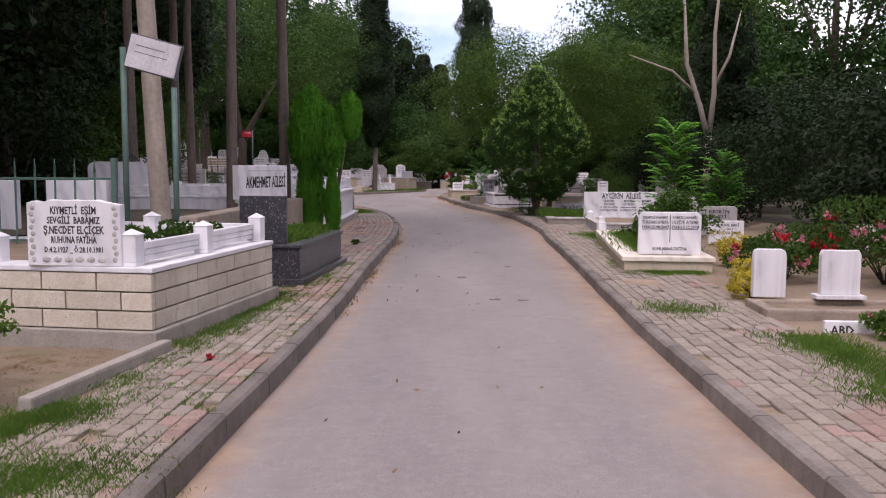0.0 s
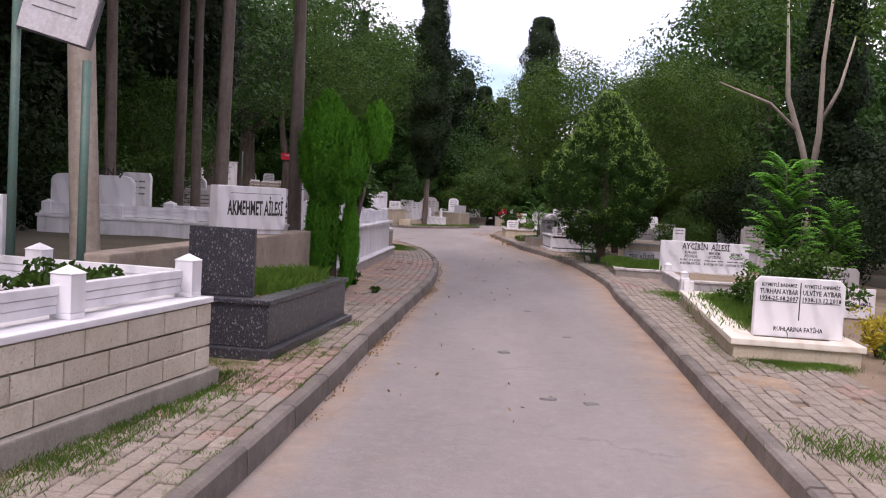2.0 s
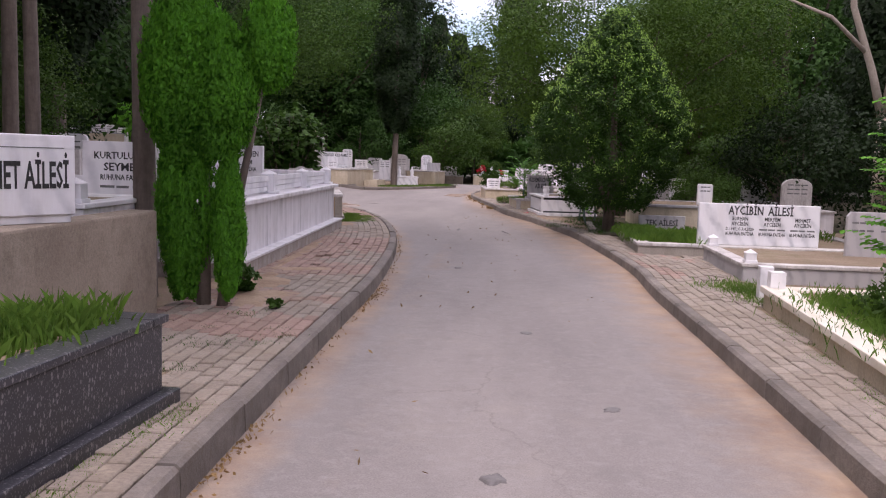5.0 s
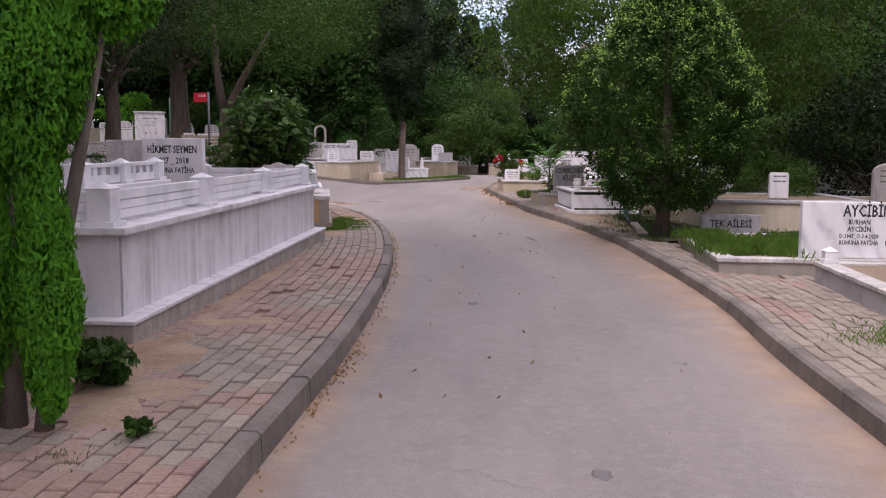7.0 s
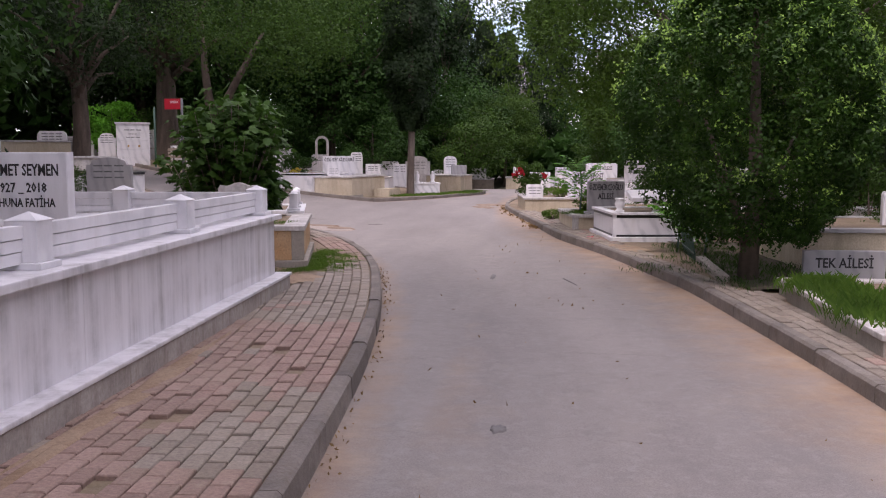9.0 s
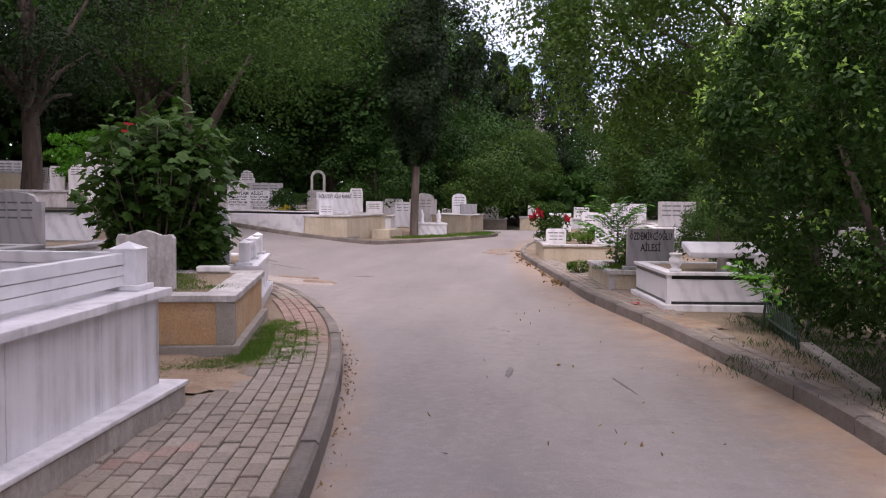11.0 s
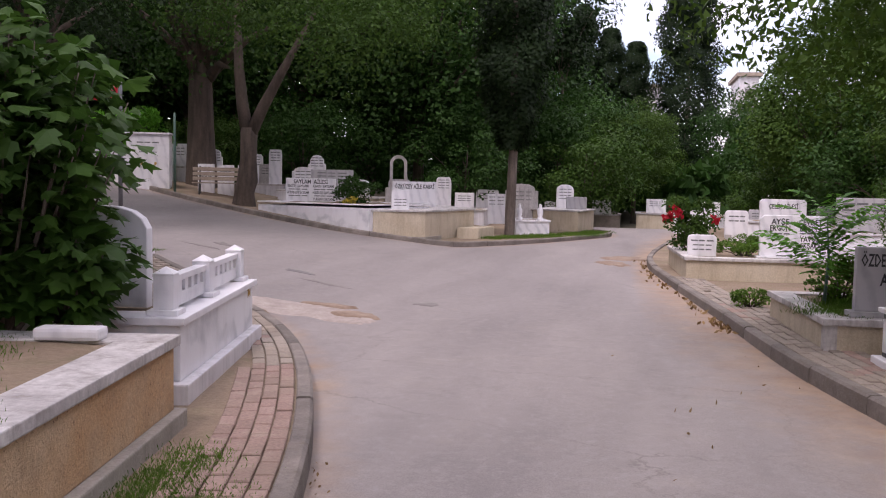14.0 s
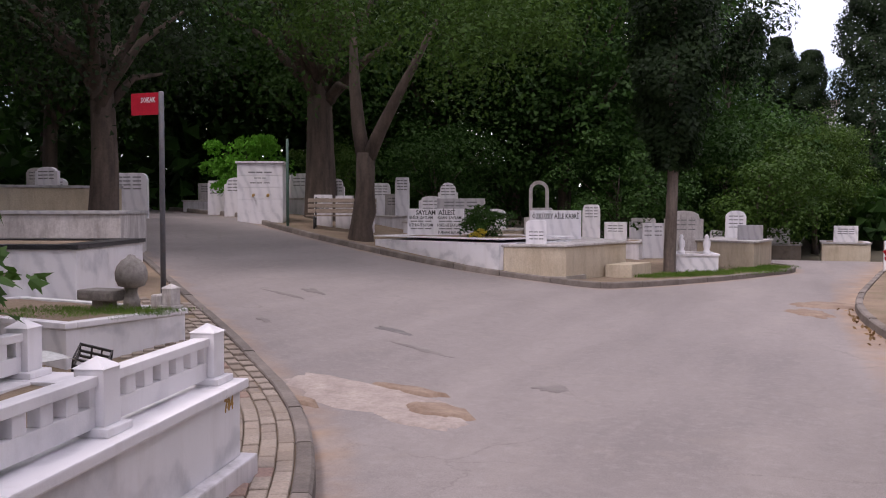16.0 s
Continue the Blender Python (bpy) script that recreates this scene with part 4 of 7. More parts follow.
pa, L = plot("low concrete-edged plot full of tall grass", (2.38, 21.75), (2.52, 24.7), 3.6, [("wall", 0.11, 0.0, CONCRETE)], (0.11, 0.155, 0.02, 0.2, OLD_MARBLE))
headstone(4.12, 21.86, KERB_H + 0.157, 1.72, 0.60, "wide white veined marble family slab with three inscriptions", "rect", 0.10, -2, VEINED, [
    ("AYCİBİN  AİLESİ", 0.02, 0.50, 0.13, 0.92),
    ("BURHAN", -0.27, 0.385, 0.055, 0.22), ("AYCİBİN", -0.27, 0.31, 0.055, 0.24), ("D.1947_Ö.3.4.2020", -0.27, 0.235, 0.045, 0.40), ("RUHUNA FATİHA", -0.27, 0.165, 0.05, 0.40),
    ("MERYEM", 0.19, 0.385, 0.055, 0.22), ("AYCİBİN", 0.19, 0.31, 0.055, 0.24), ("=", 0.19, 0.235, 0.045, 0.38), ("RUHUNA FATİHA", 0.19, 0.165, 0.05, 0.38),
    ("MEHMET", 0.62, 0.385, 0.055, 0.22), ("AYCİBİN", 0.62, 0.31, 0.055, 0.24), ("=", 0.62, 0.235, 0.045, 0.36), ("RUHUNA FATİHA", 0.62, 0.165, 0.05, 0.36)])
pc, L = plot("small grey marble plot with little posts between larger plots", (3.1, 18.9), (3.2, 21.2), 2.4, [("wall", 0.16, 0.0, GREY_MARBLE)], (0.16, 0.2, 0.02, 0.18, OLD_MARBLE))
for x, y in ((0.1, 0.1), (0.1, L - 0.1)):
    part("post", post_mesh(x, y, 0.2, 0.16, 0.12, 0.14), WHITE, pc)
headstone(3.45, 25.6, 0.05, 0.85, 0.40, "grey marble headstone half hidden by the plot's weeds", "rect", 0.08, -3, GREY_MARBLE, [("TEK AİLESİ", 0, 0.26, 0.11, 0.6)])
pd, L = plot("cream rendered plot with grey coping under trees", (3.3, 26.6), (3.3, 29.0), 2.6, [("wall", 0.45, 0.0, CREAM)], (0.45, 0.5, 0.03, 0.2, GREY_MARBLE))
headstone(4.6, 27.2, KERB_H + 0.5, 0.30, 0.42, "slim white headstone with clipped corners", "clip", 0.1, -3, WHITE, [("=", 0, 0.36, 0.05, 0.2), ("=", 0, 0.28, 0.05, 0.2)])

# white plot with black bands, urns and a tilted slab
pz, L = plot("white marble plot with black stone bands", (1.50, 30.45), (1.33, 32.25), 1.30,
             [("plinth", 0.05, 0.06, WHITE), ("band", 0.085, -0.004, BLACK_STONE), ("wall", 0.36, -0.004, WHITE), ("band", 0.41, -0.004, BLACK_STONE)], (0.41, 0.45, 0.03, 0.16, WHITE))
part("corner_pillar", slab(-0.008, 0.05, -0.008, 0.05, 0.05, 0.41, 0.003), WHITE, pz)
for x in (0.12, 1.18):
    bm = bmesh.new()
    lathe(bm, [(0.075, 0.45), (0.075, 0.48), (0.045, 0.50), (0.075, 0.55), (0.085, 0.60), (0.06, 0.64), (0.08, 0.66), (0.08, 0.68)], x, 0.1)
    part("urn", bm, WHITE, pz)
bm = bmesh.new()
lathe(bm, [(0.09, 0.40), (0.06, 0.45), (0.06, 0.60), (0.1, 0.63)], 0.80, 0.45)
part("table_leg", bm, WHITE, pz)
tab = part("table_slab", slab(-0.46, 0.46, -0.22, 0.26, -0.02, 0.06, 0.02), WHITE, pz, "tilted white marble slab")
tab.location, tab.rotation_euler = (0.80, 0.45, 0.68), (radians(14), 0, 0)
# family stone with the low cream plot
p2, L = plot("cream plot with marble coping and dry weeds", (1.00, 32.75), (0.84, 34.85), 1.3, [("wall", 0.21, 0.0, CREAM)], (0.21, 0.27, 0.03, 0.22, OLD_MARBLE))
part("corner_pillar", slab(-0.006, 0.1, -0.006, 0.1, -0.05, 0.21, 0.003), OLD_MARBLE, p2)
headstone(1.62, 33.0, KERB_H + 0.272, 0.70, 0.62, "grey marble family headstone with incised capitals", "rect", 0.09, 3, GREY_MARBLE, [
    ("ÖZDEMİRCİOĞLU", 0, 0.50, 0.115, 0.63), ("AİLESİ", 0, 0.33, 0.115, 0.30)], foot=0.05)
pe, L = plot("cream rendered plot with cracked wall and hedge", (0.16, 38.75), (0.0, 41.4), 2.4, [("wall", 0.27, 0.0, CREAM)], (0.27, 0.32, 0.03, 0.22, OLD_MARBLE))
headstone(1.75, 39.15, KERB_H + 0.322, 0.98, 0.66, "white veined marble double headstone with black lettering", "clip", 0.1, 2, VEINED, [
    ("AYŞE", -0.20, 0.56, 0.09, 0.26), ("ERGÜN", -0.20, 0.46, 0.09, 0.3), ("=", -0.2, 0.38, 0.05, 0.3), ("CEVDET", 0.24, 0.56, 0.09, 0.34), ("ERGÜN", 0.24, 0.46, 0.09, 0.3),
    ("=", 0.24, 0.39, 0.04, 0.3), ("YAVUZ", 0.24, 0.30, 0.09, 0.3), ("ÇOKŞAKAR", 0.24, 0.20, 0.08, 0.42), ("=", 0.24, 0.12, 0.04, 0.3), ("=", 0, 0.04, 0.04, 0.5)], foot=0.03)
headstone(0.42, 39.3, KERB_H + 0.3, 0.44, 0.34, "small white headstone with red flower pot behind", "round", 0.08, 2, WHITE, [("=", 0, 0.25, 0.05, 0.36), ("=", 0, 0.18, 0.04, 0.3), ("=", 0, 0.11, 0.04, 0.3)])
for x, y, z, w, h, sh, rows, mt, lab in (
        (2.95, 48.0, 0.72, 1.1, 0.52, "clip", [("ÇELİK AİLESİ", 0, 0.34, 0.12, 0.7)], WHITE, "white marble family headstone on a raised plot"),
        (3.62, 43.0, 0.70, 0.95, 0.65, "rect", [("=", 0, 0.54, 0.08, 0.8), ("=", 0, 0.42, 0.08, 0.8), ("=", 0, 0.30, 0.08, 0.8)], GREY_MARBLE, "grey marble headstone with broad lettering on a tiered plot"),
        (1.6, 45.5, 0.45, 0.5, 0.55, "round", [("=", 0, 0.42, 0.06, 0.36), ("=", 0, 0.32, 0.06, 0.36)], WHITE, "white rounded headstone with lettering"),
        (0.7, 46.5, 0.4, 0.8, 0.55, "rect", [("=", 0, 0.40, 0.06, 0.5)], WHITE, "white headstone behind bushes"),
        (4.6, 33.5, 0.4, 0.55, 0.6, "clip", [("=", 0, 0.42, 0.06, 0.36)], WHITE, "white headstone with clipped corners among bushes"),
        (4.3, 30.8, 0.3, 0.6, 0.6, "arch", [("=", 0, 0.42, 0.06, 0.36)], OLD_MARBLE, "weathered arched headstone among shrubs"),
        (5.6, 35.2, 0.4, 0.7, 0.6, "rect", [("=", 0, 0.42, 0.06, 0.36)], WHITE, "white headstone under low branches")):
    headstone(x, y, z, w, h, lab, sh, 0.1, 4, mt, rows)
plot("white marble tiered plot under a grey headstone", (3.02, 42.75), (3.02, 44.6), 1.3, [("lower_tier", 0.30, 0.1, WHITE), ("wall", 0.54, 0.0, WHITE)], (0.54, 0.58, 0.03, 0.16, WHITE))
plot("white marble raised plot with dark coping", (2.1, 47.6), (2.1, 49.4), 2.0, [("wall", 0.54, 0.0, WHITE)], (0.54, 0.59, 0.03, 0.2, GREY_MARBLE))
# green rail along the edging by the round shrub
fence = thing("low_railing", pose(2.16, 25.95, KERB_H - 0.03, 0, 0, -4), "low green iron railing, leaning, beside the shrub", "railing")
part("edging", slab(0.0, 0.12, -0.3, 1.75, -0.1, 0.08, 0.015), CONCRETE, fence)
for z in (0.10, 0.40):
    o = part("rail", slab(-0.012, 0.012, 1.7, 3.1, z, z + 0.022, 0.003), GREEN_PAINT, fence)
    o.rotation_euler = (0, radians(-8), 0)
for i in range(12):
    o = part("bar", slab(-0.008, 0.008, 1.71 + i * 0.125, 1.726 + i * 0.125, 0.0, 0.42, 0), GREEN_PAINT, fence)
    o.rotation_euler = (0, radians(-8), 0)
litter = thing("candy_wrapper", pose(1.16, 30.85, KERB_H + 0.002, 0, 0, 30), "crumpled bright red wrapper lying on the pavers", "litter")
part("wrapper", grid_mesh(list(np.linspace(-0.07, 0.07, 6)), list(np.linspace(-0.035, 0.035, 4)), lambda x, y: 0.015 + 0.02 * noise.noise((x * 30, y * 30, 2))), RED_SIGN, litter)

# ---- the raised corner between the lanes ----
zc = gz(-7.5, 45.2)
pn, L = plot("white grey-veined marble faced family plot", (-9.95, 46.05), (-6.68, 44.85), -2.6, [("wall", 0.70 - zc * 0.5 - 0.1, 0.0, VEINED)], (0.5, 0.53, 0.02, 0.2, WHITE), z=zc + 0.1)
headstone(-8.98, 47.25, zc + 0.48, 1.30, 0.74, "white marble family headstone with two columns of names", "rect", 0.12, 14, WHITE, [
    ("SAYLAM  AİLESİ", 0, 0.645, 0.11, 0.9)] + [(w, x, z, s, b) for w, x, z, s, b in (
        ("ENİSE  SAYLAM", -0.33, 0.53, 0.07, 0.54), ("KAAN  SAYLAM", 0.33, 0.53, 0.07, 0.54), ("=", -0.33, 0.45, 0.05, 0.5), ("=", 0.33, 0.45, 0.05, 0.5),
        ("A.TURGUT SAYLAM", -0.33, 0.36, 0.07, 0.56), ("H.BİLGE SAYLAM", 0.33, 0.36, 0.07, 0.56), ("=", -0.33, 0.28, 0.05, 0.5), ("=", 0.33, 0.28, 0.05, 0.5),
        ("TURHAN SAYLAM", 0.33, 0.19, 0.07, 0.54), ("=", 0.33, 0.12, 0.05, 0.5), ("=", -0.1, 0.04, 0.04, 0.5))])
pk = thing("grave_plot", pose(0, 0, 0), "cream rendered family plot with a cracked wall", "grave plot")
part("wall", prism([(-6.6, 44.95), (-5.45, 45.35), (-4.75, 48.1), (-6.5, 51.0), (-9.0, 48.8)], -0.1, 0.78, 0.015), CREAM, pk)
part("coping", prism([(-6.66, 44.92), (-5.42, 45.31), (-4.70, 48.1), (-6.5, 51.05), (-9.05, 48.8)], 0.78, 0.83, 0.01), OLD_MARBLE, pk)
part("step_block", prism([(-4.98, 46.9), (-4.45, 47.05), (-4.20, 48.1), (-4.75, 48.1)], -0.1, 0.36, 0.01), CREAM, pk)
part("footing", prism([(-6.62, 44.9), (-5.42, 45.27), (-5.2, 46.1), (-6.3, 46.3)], -0.1, 0.2, 0.01), CONCRETE, pk)
headstone(-6.5, 48.6, 0.80, 1.2, 0.70, "light grey marble family headstone with black capitals", "rect", 0.1, 14, WHITE, [("ÖZKÜZEY AİLE KABRİ", 0, 0.56, 0.12, 1.08)])
headstone(-6.1, 45.5, 0.80, 0.42, 0.50, "small white headstone with lettering on the corner plot", "round", 0.09, 14, WHITE, [("=", 0, 0.27, 0.04, 0.3), ("=", 0, 0.20, 0.04, 0.3), ("=", 0, 0.13, 0.04, 0.3)])
# arch monument
arch = thing("arch_monument", pose(-7.9, 52.25, 1.30, 0, 0, 14), "white marble horseshoe arch standing on a grave", "monument")
bm = bmesh.new()
pts = [(-0.27, 0), (-0.27, 0.75)] + [(-0.27 * math.cos(a), 0.75 + 0.27 * math.sin(a)) for a in np.linspace(0.2, math.pi - 0.2, 11)] + [(0.27, 0.75), (0.27, 0)]
inner = [(x * 0.66, z if z < 0.76 else 0.75 + (z - 0.75) * 0.62) for x, z in pts]
vo = [[bm.verts.new((x, y, z)) for x, z in q] for q in (pts, inner) for y in (-0.07, 0.07)]
for i in range(len(pts) - 1):
    for a, b in ((0, 1), (3, 2), (2, 0), (1, 3)):
        bm.faces.new((vo[a][i], vo[a][i + 1], vo[b][i + 1], vo[b][i]))
for i in (0, len(pts) - 1):
    bm.faces.new((vo[0][i], vo[1][i], vo[3][i], vo[2][i]))
part("arch", bm, OLD_MARBLE, arch)
part("base", slab(-0.4, 0.4, -0.15, 0.15, -1.4, 0.0, 0.01), OLD_MARBLE, arch)
headstone(-4.45, 50.0, 0.35, 0.5, 0.85, "white double headstone with worn lettering beside a cypress", "rect", 0.09, 16, WHITE, [("=", x, z, 0.05, 0.17) for x in (-0.12, 0.12) for z in (0.76, 0.66, 0.56)])
headstone(-4.0, 52.3, 0.3, 1.0, 1.2, "tall weathered headstone with shoulders", "shoulder", 0.14, 16, OLD_MARBLE, [("=", 0, z, 0.05, 0.6) for z in (0.95, 0.83, 0.71)])
pm, L = plot("small white marble plot with two turned posts", (-3.82, 49.45), (-4.1, 50.6), 0.95, [("wall", 0.42, 0.0, VEINED)], (0.42, 0.47, 0.03, 0.2, WHITE), z=0.03)
for x in (0.12, 0.70):
    bm = bmesh.new()
    lathe(bm, [(0.09, 0.47), (0.09, 0.53), (0.06, 0.56), (0.085, 0.66), (0.085, 0.76), (0.04, 0.82), (0.055, 0.86), (0.02, 0.92)], x, 0.14)
    part("turned_post", bm, WHITE, pm)
pcc = thing("grave_plot", pose(0, 0, 0), "cream rendered corner plot with grey coping", "grave plot")
part("wall", prism([(-2.2, 51.2), (-1.85, 53.6), (-3.3, 54.8), (-3.65, 52.3)], -0.1, 0.70, 0.015), CREAM, pcc)
part("coping", prism([(-2.15, 51.15), (-1.8, 53.62), (-3.3, 54.86), (-3.71, 52.3)], 0.70, 0.75, 0.01), OLD_MARBLE, pcc)
headstone(-2.8, 54.0, 0.75, 0.55, 0.75, "white arched headstone with dark lettering on the corner plot", "arch", 0.09, 14, WHITE, [("=", 0, z, 0.05, 0.4) for z in (0.6, 0.5, 0.4, 0.3)])
headstone(-2.35, 52.6, 0.75, 0.62, 0.38, "low grey headstone on the corner plot", "rect", 0.12, 14, GREY_MARBLE)
for x, y, top, w, sh, mt in ((-12.4, 48.15, 1.88, 0.45, "rect", WHITE), (-11.9, 48.35, 1.86, 0.45, "rect", WHITE), (-11.4, 48.55, 1.86, 0.42, "rect", WHITE), (-13.2, 50.4, 2.37, 0.42, "shoulder", WHITE),
                              (-11.7, 51.5, 2.42, 0.40, "clip", WHITE), (-10.5, 52.0, 2.28, 0.56, "shoulder", WHITE), (-6.7, 53.5, 1.66, 0.5, "round", WHITE), (-8.75, 48.3, 1.78, 1.15, "rect", GREY_MARBLE), (-12.9, 52.6, 2.3, 0.6, "round", WHITE),
                              (-15.1, 48.3, 2.35, 0.62, "shoulder", WHITE), (-16.2, 49.0, 2.3, 0.5, "clip", WHITE), (-14.9, 43.9, 2.3, 0.9, "round", WHITE)):
    zz = gz(x, y)
    hh = top - zz
    headstone(x, y, zz, w, hh, "white headstone with dark worn lettering among trees", sh, 0.10, 14, mt, [("=", 0, hh - 0.09 - 0.085 * k, 0.05, w * 0.72) for k in range(4)], group="headstones among the trees")
# bench
bench = thing("park_bench", pose(-11.65, 47.7, gz(-11.65, 47.7) + 0.06, 0, 0, 24), "weathered wooden slat bench with dark iron legs", "bench")
for i in range(4):
    part("seat_slat", slab(-0.85, 0.85, -0.25 + i * 0.12, -0.15 + i * 0.12, 0.43, 0.46, 0.006), WOOD, bench)
for i in range(3):
    o = part("back_slat", slab(-0.85, 0.85, -0.015, 0.015, -0.05, 0.05, 0.006), WOOD, bench)
    o.location, o.rotation_euler = (0, 0.27 + i * 0.03, 0.56 + i * 0.13), (radians(-12), 0, 0)
for x in (-0.65, 0.65):
    bm = bmesh.new()
    tube(bm, [(x, -0.26, 0), (x, -0.2, 0.2), (x, -0.24, 0.43)], [0.025] * 3)
    tube(bm, [(x, 0.26, 0), (x, 0.18, 0.25), (x, 0.25, 0.45), (x, 0.36, 0.9)], [0.025] * 4)
    box(bm, x - 0.02, x + 0.02, -0.24, 0.25, 0.40, 0.43)
    part("leg", bm, BLACK_PLASTIC, bench)
# tall marble box with a lamp post beside it
bx = thing("marble_fountain", pose(-13.72, 47.4, gz(-13.6, 47.3), 0, 0, 22), "tall white marble-clad water fountain box with carved text", "fountain")
for k in range(5):
    part("panel", slab(-0.56, 0.56, -0.30, 0.42, k * 0.30 + 0.002, k * 0.30 + 0.298, 0.004), WHITE, bx)
part("top_slab", slab(-0.60, 0.60, -0.34, 0.46, 1.50, 1.55, 0.008), STREAKED, bx)
inscribe(bx, [("=", 0, 1.28, 0.07, 0.6), ("=", 0, 1.14, 0.05, 0.3), ("=", 0, 1.02, 0.05, 0.5)], -0.30)
for x in (-0.16, 0.2):
    bm = bmesh.new()
    tube(bm, [(x, -0.30, 0.72), (x, -0.36, 0.72), (x, -0.38, 0.68)], [0.035, 0.03, 0.025])
    part("tap", bm, GOLD_INK, bx, "brass tap")
lp = thing("steel_post", pose(-12.75, 47.0, gz(-12.7, 47)), "slim grey-green steel post beside the fountain", "post")
bm = bmesh.new()
lathe(bm, [(0.035, 0), (0.035, 2.2), (0.02, 2.21)], seg=10)
part("post", bm, GREEN_PAINT, lp)
# notice board near the start
board = thing("notice_board", pose(-3.16, 9.75, 0.5, 0, 0, -2), "faded white notice board on two green steel posts", "sign")
for x in (-0.28, 0.26):
    bm = bmesh.new()
    tube(bm, [(x, 0, 0), (x, 0, 2.22 if x < 0 else 1.80)], [0.032, 0.032], 10)
    part("post", bm, GREEN_PAINT, board)
pl = part("board", slab(-0.27, 0.27, -0.03, 0.0, -0.17, 0.17, 0.004), SIGN_WHITE, board)
pl.location, pl.rotation_euler = (0.06, -0.035, 2.12), (0, radians(15), radians(0))
inscribe(pl, [("=", -0.04, 0.07, 0.022, 0.36), ("=", -0.02, 0.0, 0.018, 0.40)], -0.03)
for fr in pieces("board_frame_bar", ring(-0.285, 0.285, -0.185, 0.185, 0.018, -0.035, 0.008, 0.002), GREY_METAL, pl):
    fr.rotation_euler = (radians(90), 0, 0)


# ---- rows of further graves ----
def back_graves(spots, seed):
    rnd = random.Random(seed)
    for x, y, z in spots:
        w, h = rnd.uniform(0.5, 0.8), rnd.uniform(0.5, 0.75)
        sh = rnd.choice(["rect", "clip", "round", "arch", "shoulder"])
        mt = rnd.choice([WHITE, WHITE, VEINED, OLD_MARBLE, GREY_MARBLE])
        bh = rnd.uniform(0.25, 0.5)
        plot("low marble and render grave plot among many", (x - 0.7, y - 0.2), (x - 0.7, y + 1.7), 1.4, [("wall", bh, 0.0, rnd.choice([CREAM, STREAKED, OLD_CONCRETE, WHITE]))], (bh, bh + 0.05, 0.03, 0.18, rnd.choice([OLD_MARBLE, GREY_MARBLE])), z=z, group="further graves")
        headstone(x, y + 0.1, z + bh + 0.05, w, h, "white or grey headstone with worn lettering among many", sh, 0.09, rnd.uniform(-8, 8), mt,
                  [("=", 0, h * f, 0.05, w * 0.7) for f in (0.8, 0.66, 0.52)], group="further headstones")


back_graves([(x, y, gz(x, y)) for x, y in (
    (-10.4, 50.4), (-12.0, 51.5), (-9.0, 51.6), (-6.0, 53.4), (-5.6, 55.6), (-3.6, 58.8), (-1.8, 59.4), (0.2, 59.0), (2.2, 59.6), (-8.6, 55.0), (-11.0, 55.6), (4.2, 58.5),
    (-14.5, 50.5), (-16.0, 52.0), (-18.0, 51.0), (-19.5, 46.5), (-16.8, 43.4), (-18.5, 44.8), (-13.5, 37.8), (-15.5, 40.2), (-12.6, 35.0), (-17, 37.5), (-19.6, 42.2), (-22, 45.0), (-20.5, 40.0), (-14.8, 36.4))], 5)
back_graves([(x, y, 0.4) for x, y in (
    (-6.2, 18.5), (-6.0, 21.0), (-7.8, 19.8), (-7.2, 24.0), (-8.6, 22.6), (-6.4, 27.2), (-8.2, 27.0), (-7.0, 30.5), (-9.4, 30.0), (-9.0, 17.5), (-10.6, 25.2), (-11.5, 28.0))], 8)
back_graves([(x, y, 0.12) for x, y in ((6.6, 27.6), (5.8, 39.8), (4.2, 46.0), (2.6, 49.5), (4.6, 50.5), (7.0, 32.0))], 11)
# spiked green fence with white panels at the start
gf = thing("iron_fence", pose(-6.6, 9.2, 0.35, 0, 0, 2), "green iron fence with pointed bars", "fence")
for z in (0.35, 0.98):
    part("rail", slab(0, 3.2, -0.01, 0.01, z, z + 0.025, 0.003), GREEN_PAINT, gf)
for i in range(17):
    bm = bmesh.new()
    box(bm, i * 0.2 - 0.008, i * 0.2 + 0.008, -0.008, 0.008, 0.0, 1.06)
    part("bar", tube(bm, [(i * 0.2, 0, 1.06), (i * 0.2, 0, 1.2)], [0.014, 0.002], 6), GREEN_PAINT, gf)
for x in (0.0, 0.72, 2.0, 3.2):
    part("post", slab(x - 0.025, x + 0.025, -0.04, 0.04, 0.0, 1.2, 0.006), GREEN_PAINT, gf)
for x, w in ((-5.25, 0.5), (-6.15, 0.4), (-4.3, 0.7)):
    headstone(x, 10.6, 0.45, w, 0.85, "tall white marble headstone behind the iron fence", "rect", 0.12, 0, WHITE)
pt2, L = plot("long low white marble plot with lapped rails on the terrace", (-2.98, 15.3), (-2.98, 16.9), -3.2, [("wall", 0.22, 0.0, STREAKED)], (0.22, 0.26, 0.02, 0.2, WHITE), z=KERB_H + 0.6)
for x in (-0.1, -1.1, -2.1, -3.1):
    part("post", post_mesh(x, 0.1, 0.26, 0.2, 0.13, 0.16), WHITE, pt2)
for x in (-0.1, -1.1, -2.1):
    rails(rail_mesh((x - 0.065, 0.1), (x - 0.935, 0.1), 0.27, 0.15), WHITE, pt2)
headstone(-5.55, 15.6, 0.95, 1.2, 0.58, "white rounded family headstone with lettering", "round", 0.1, -4, WHITE, [("HÜSEYİN Ş", 0.1, 0.62, 0.1, 0.7)])
lw = thing("marble_post", pose(-2.62, 5.05, 0.08, 0, 0, 0), "worn white marble grave post at the lane's start", "grave post")
part("post", slab(-0.3, 0.0, -0.12, 0.12, 0, 0.46, 0.02), OLD_MARBLE, lw)
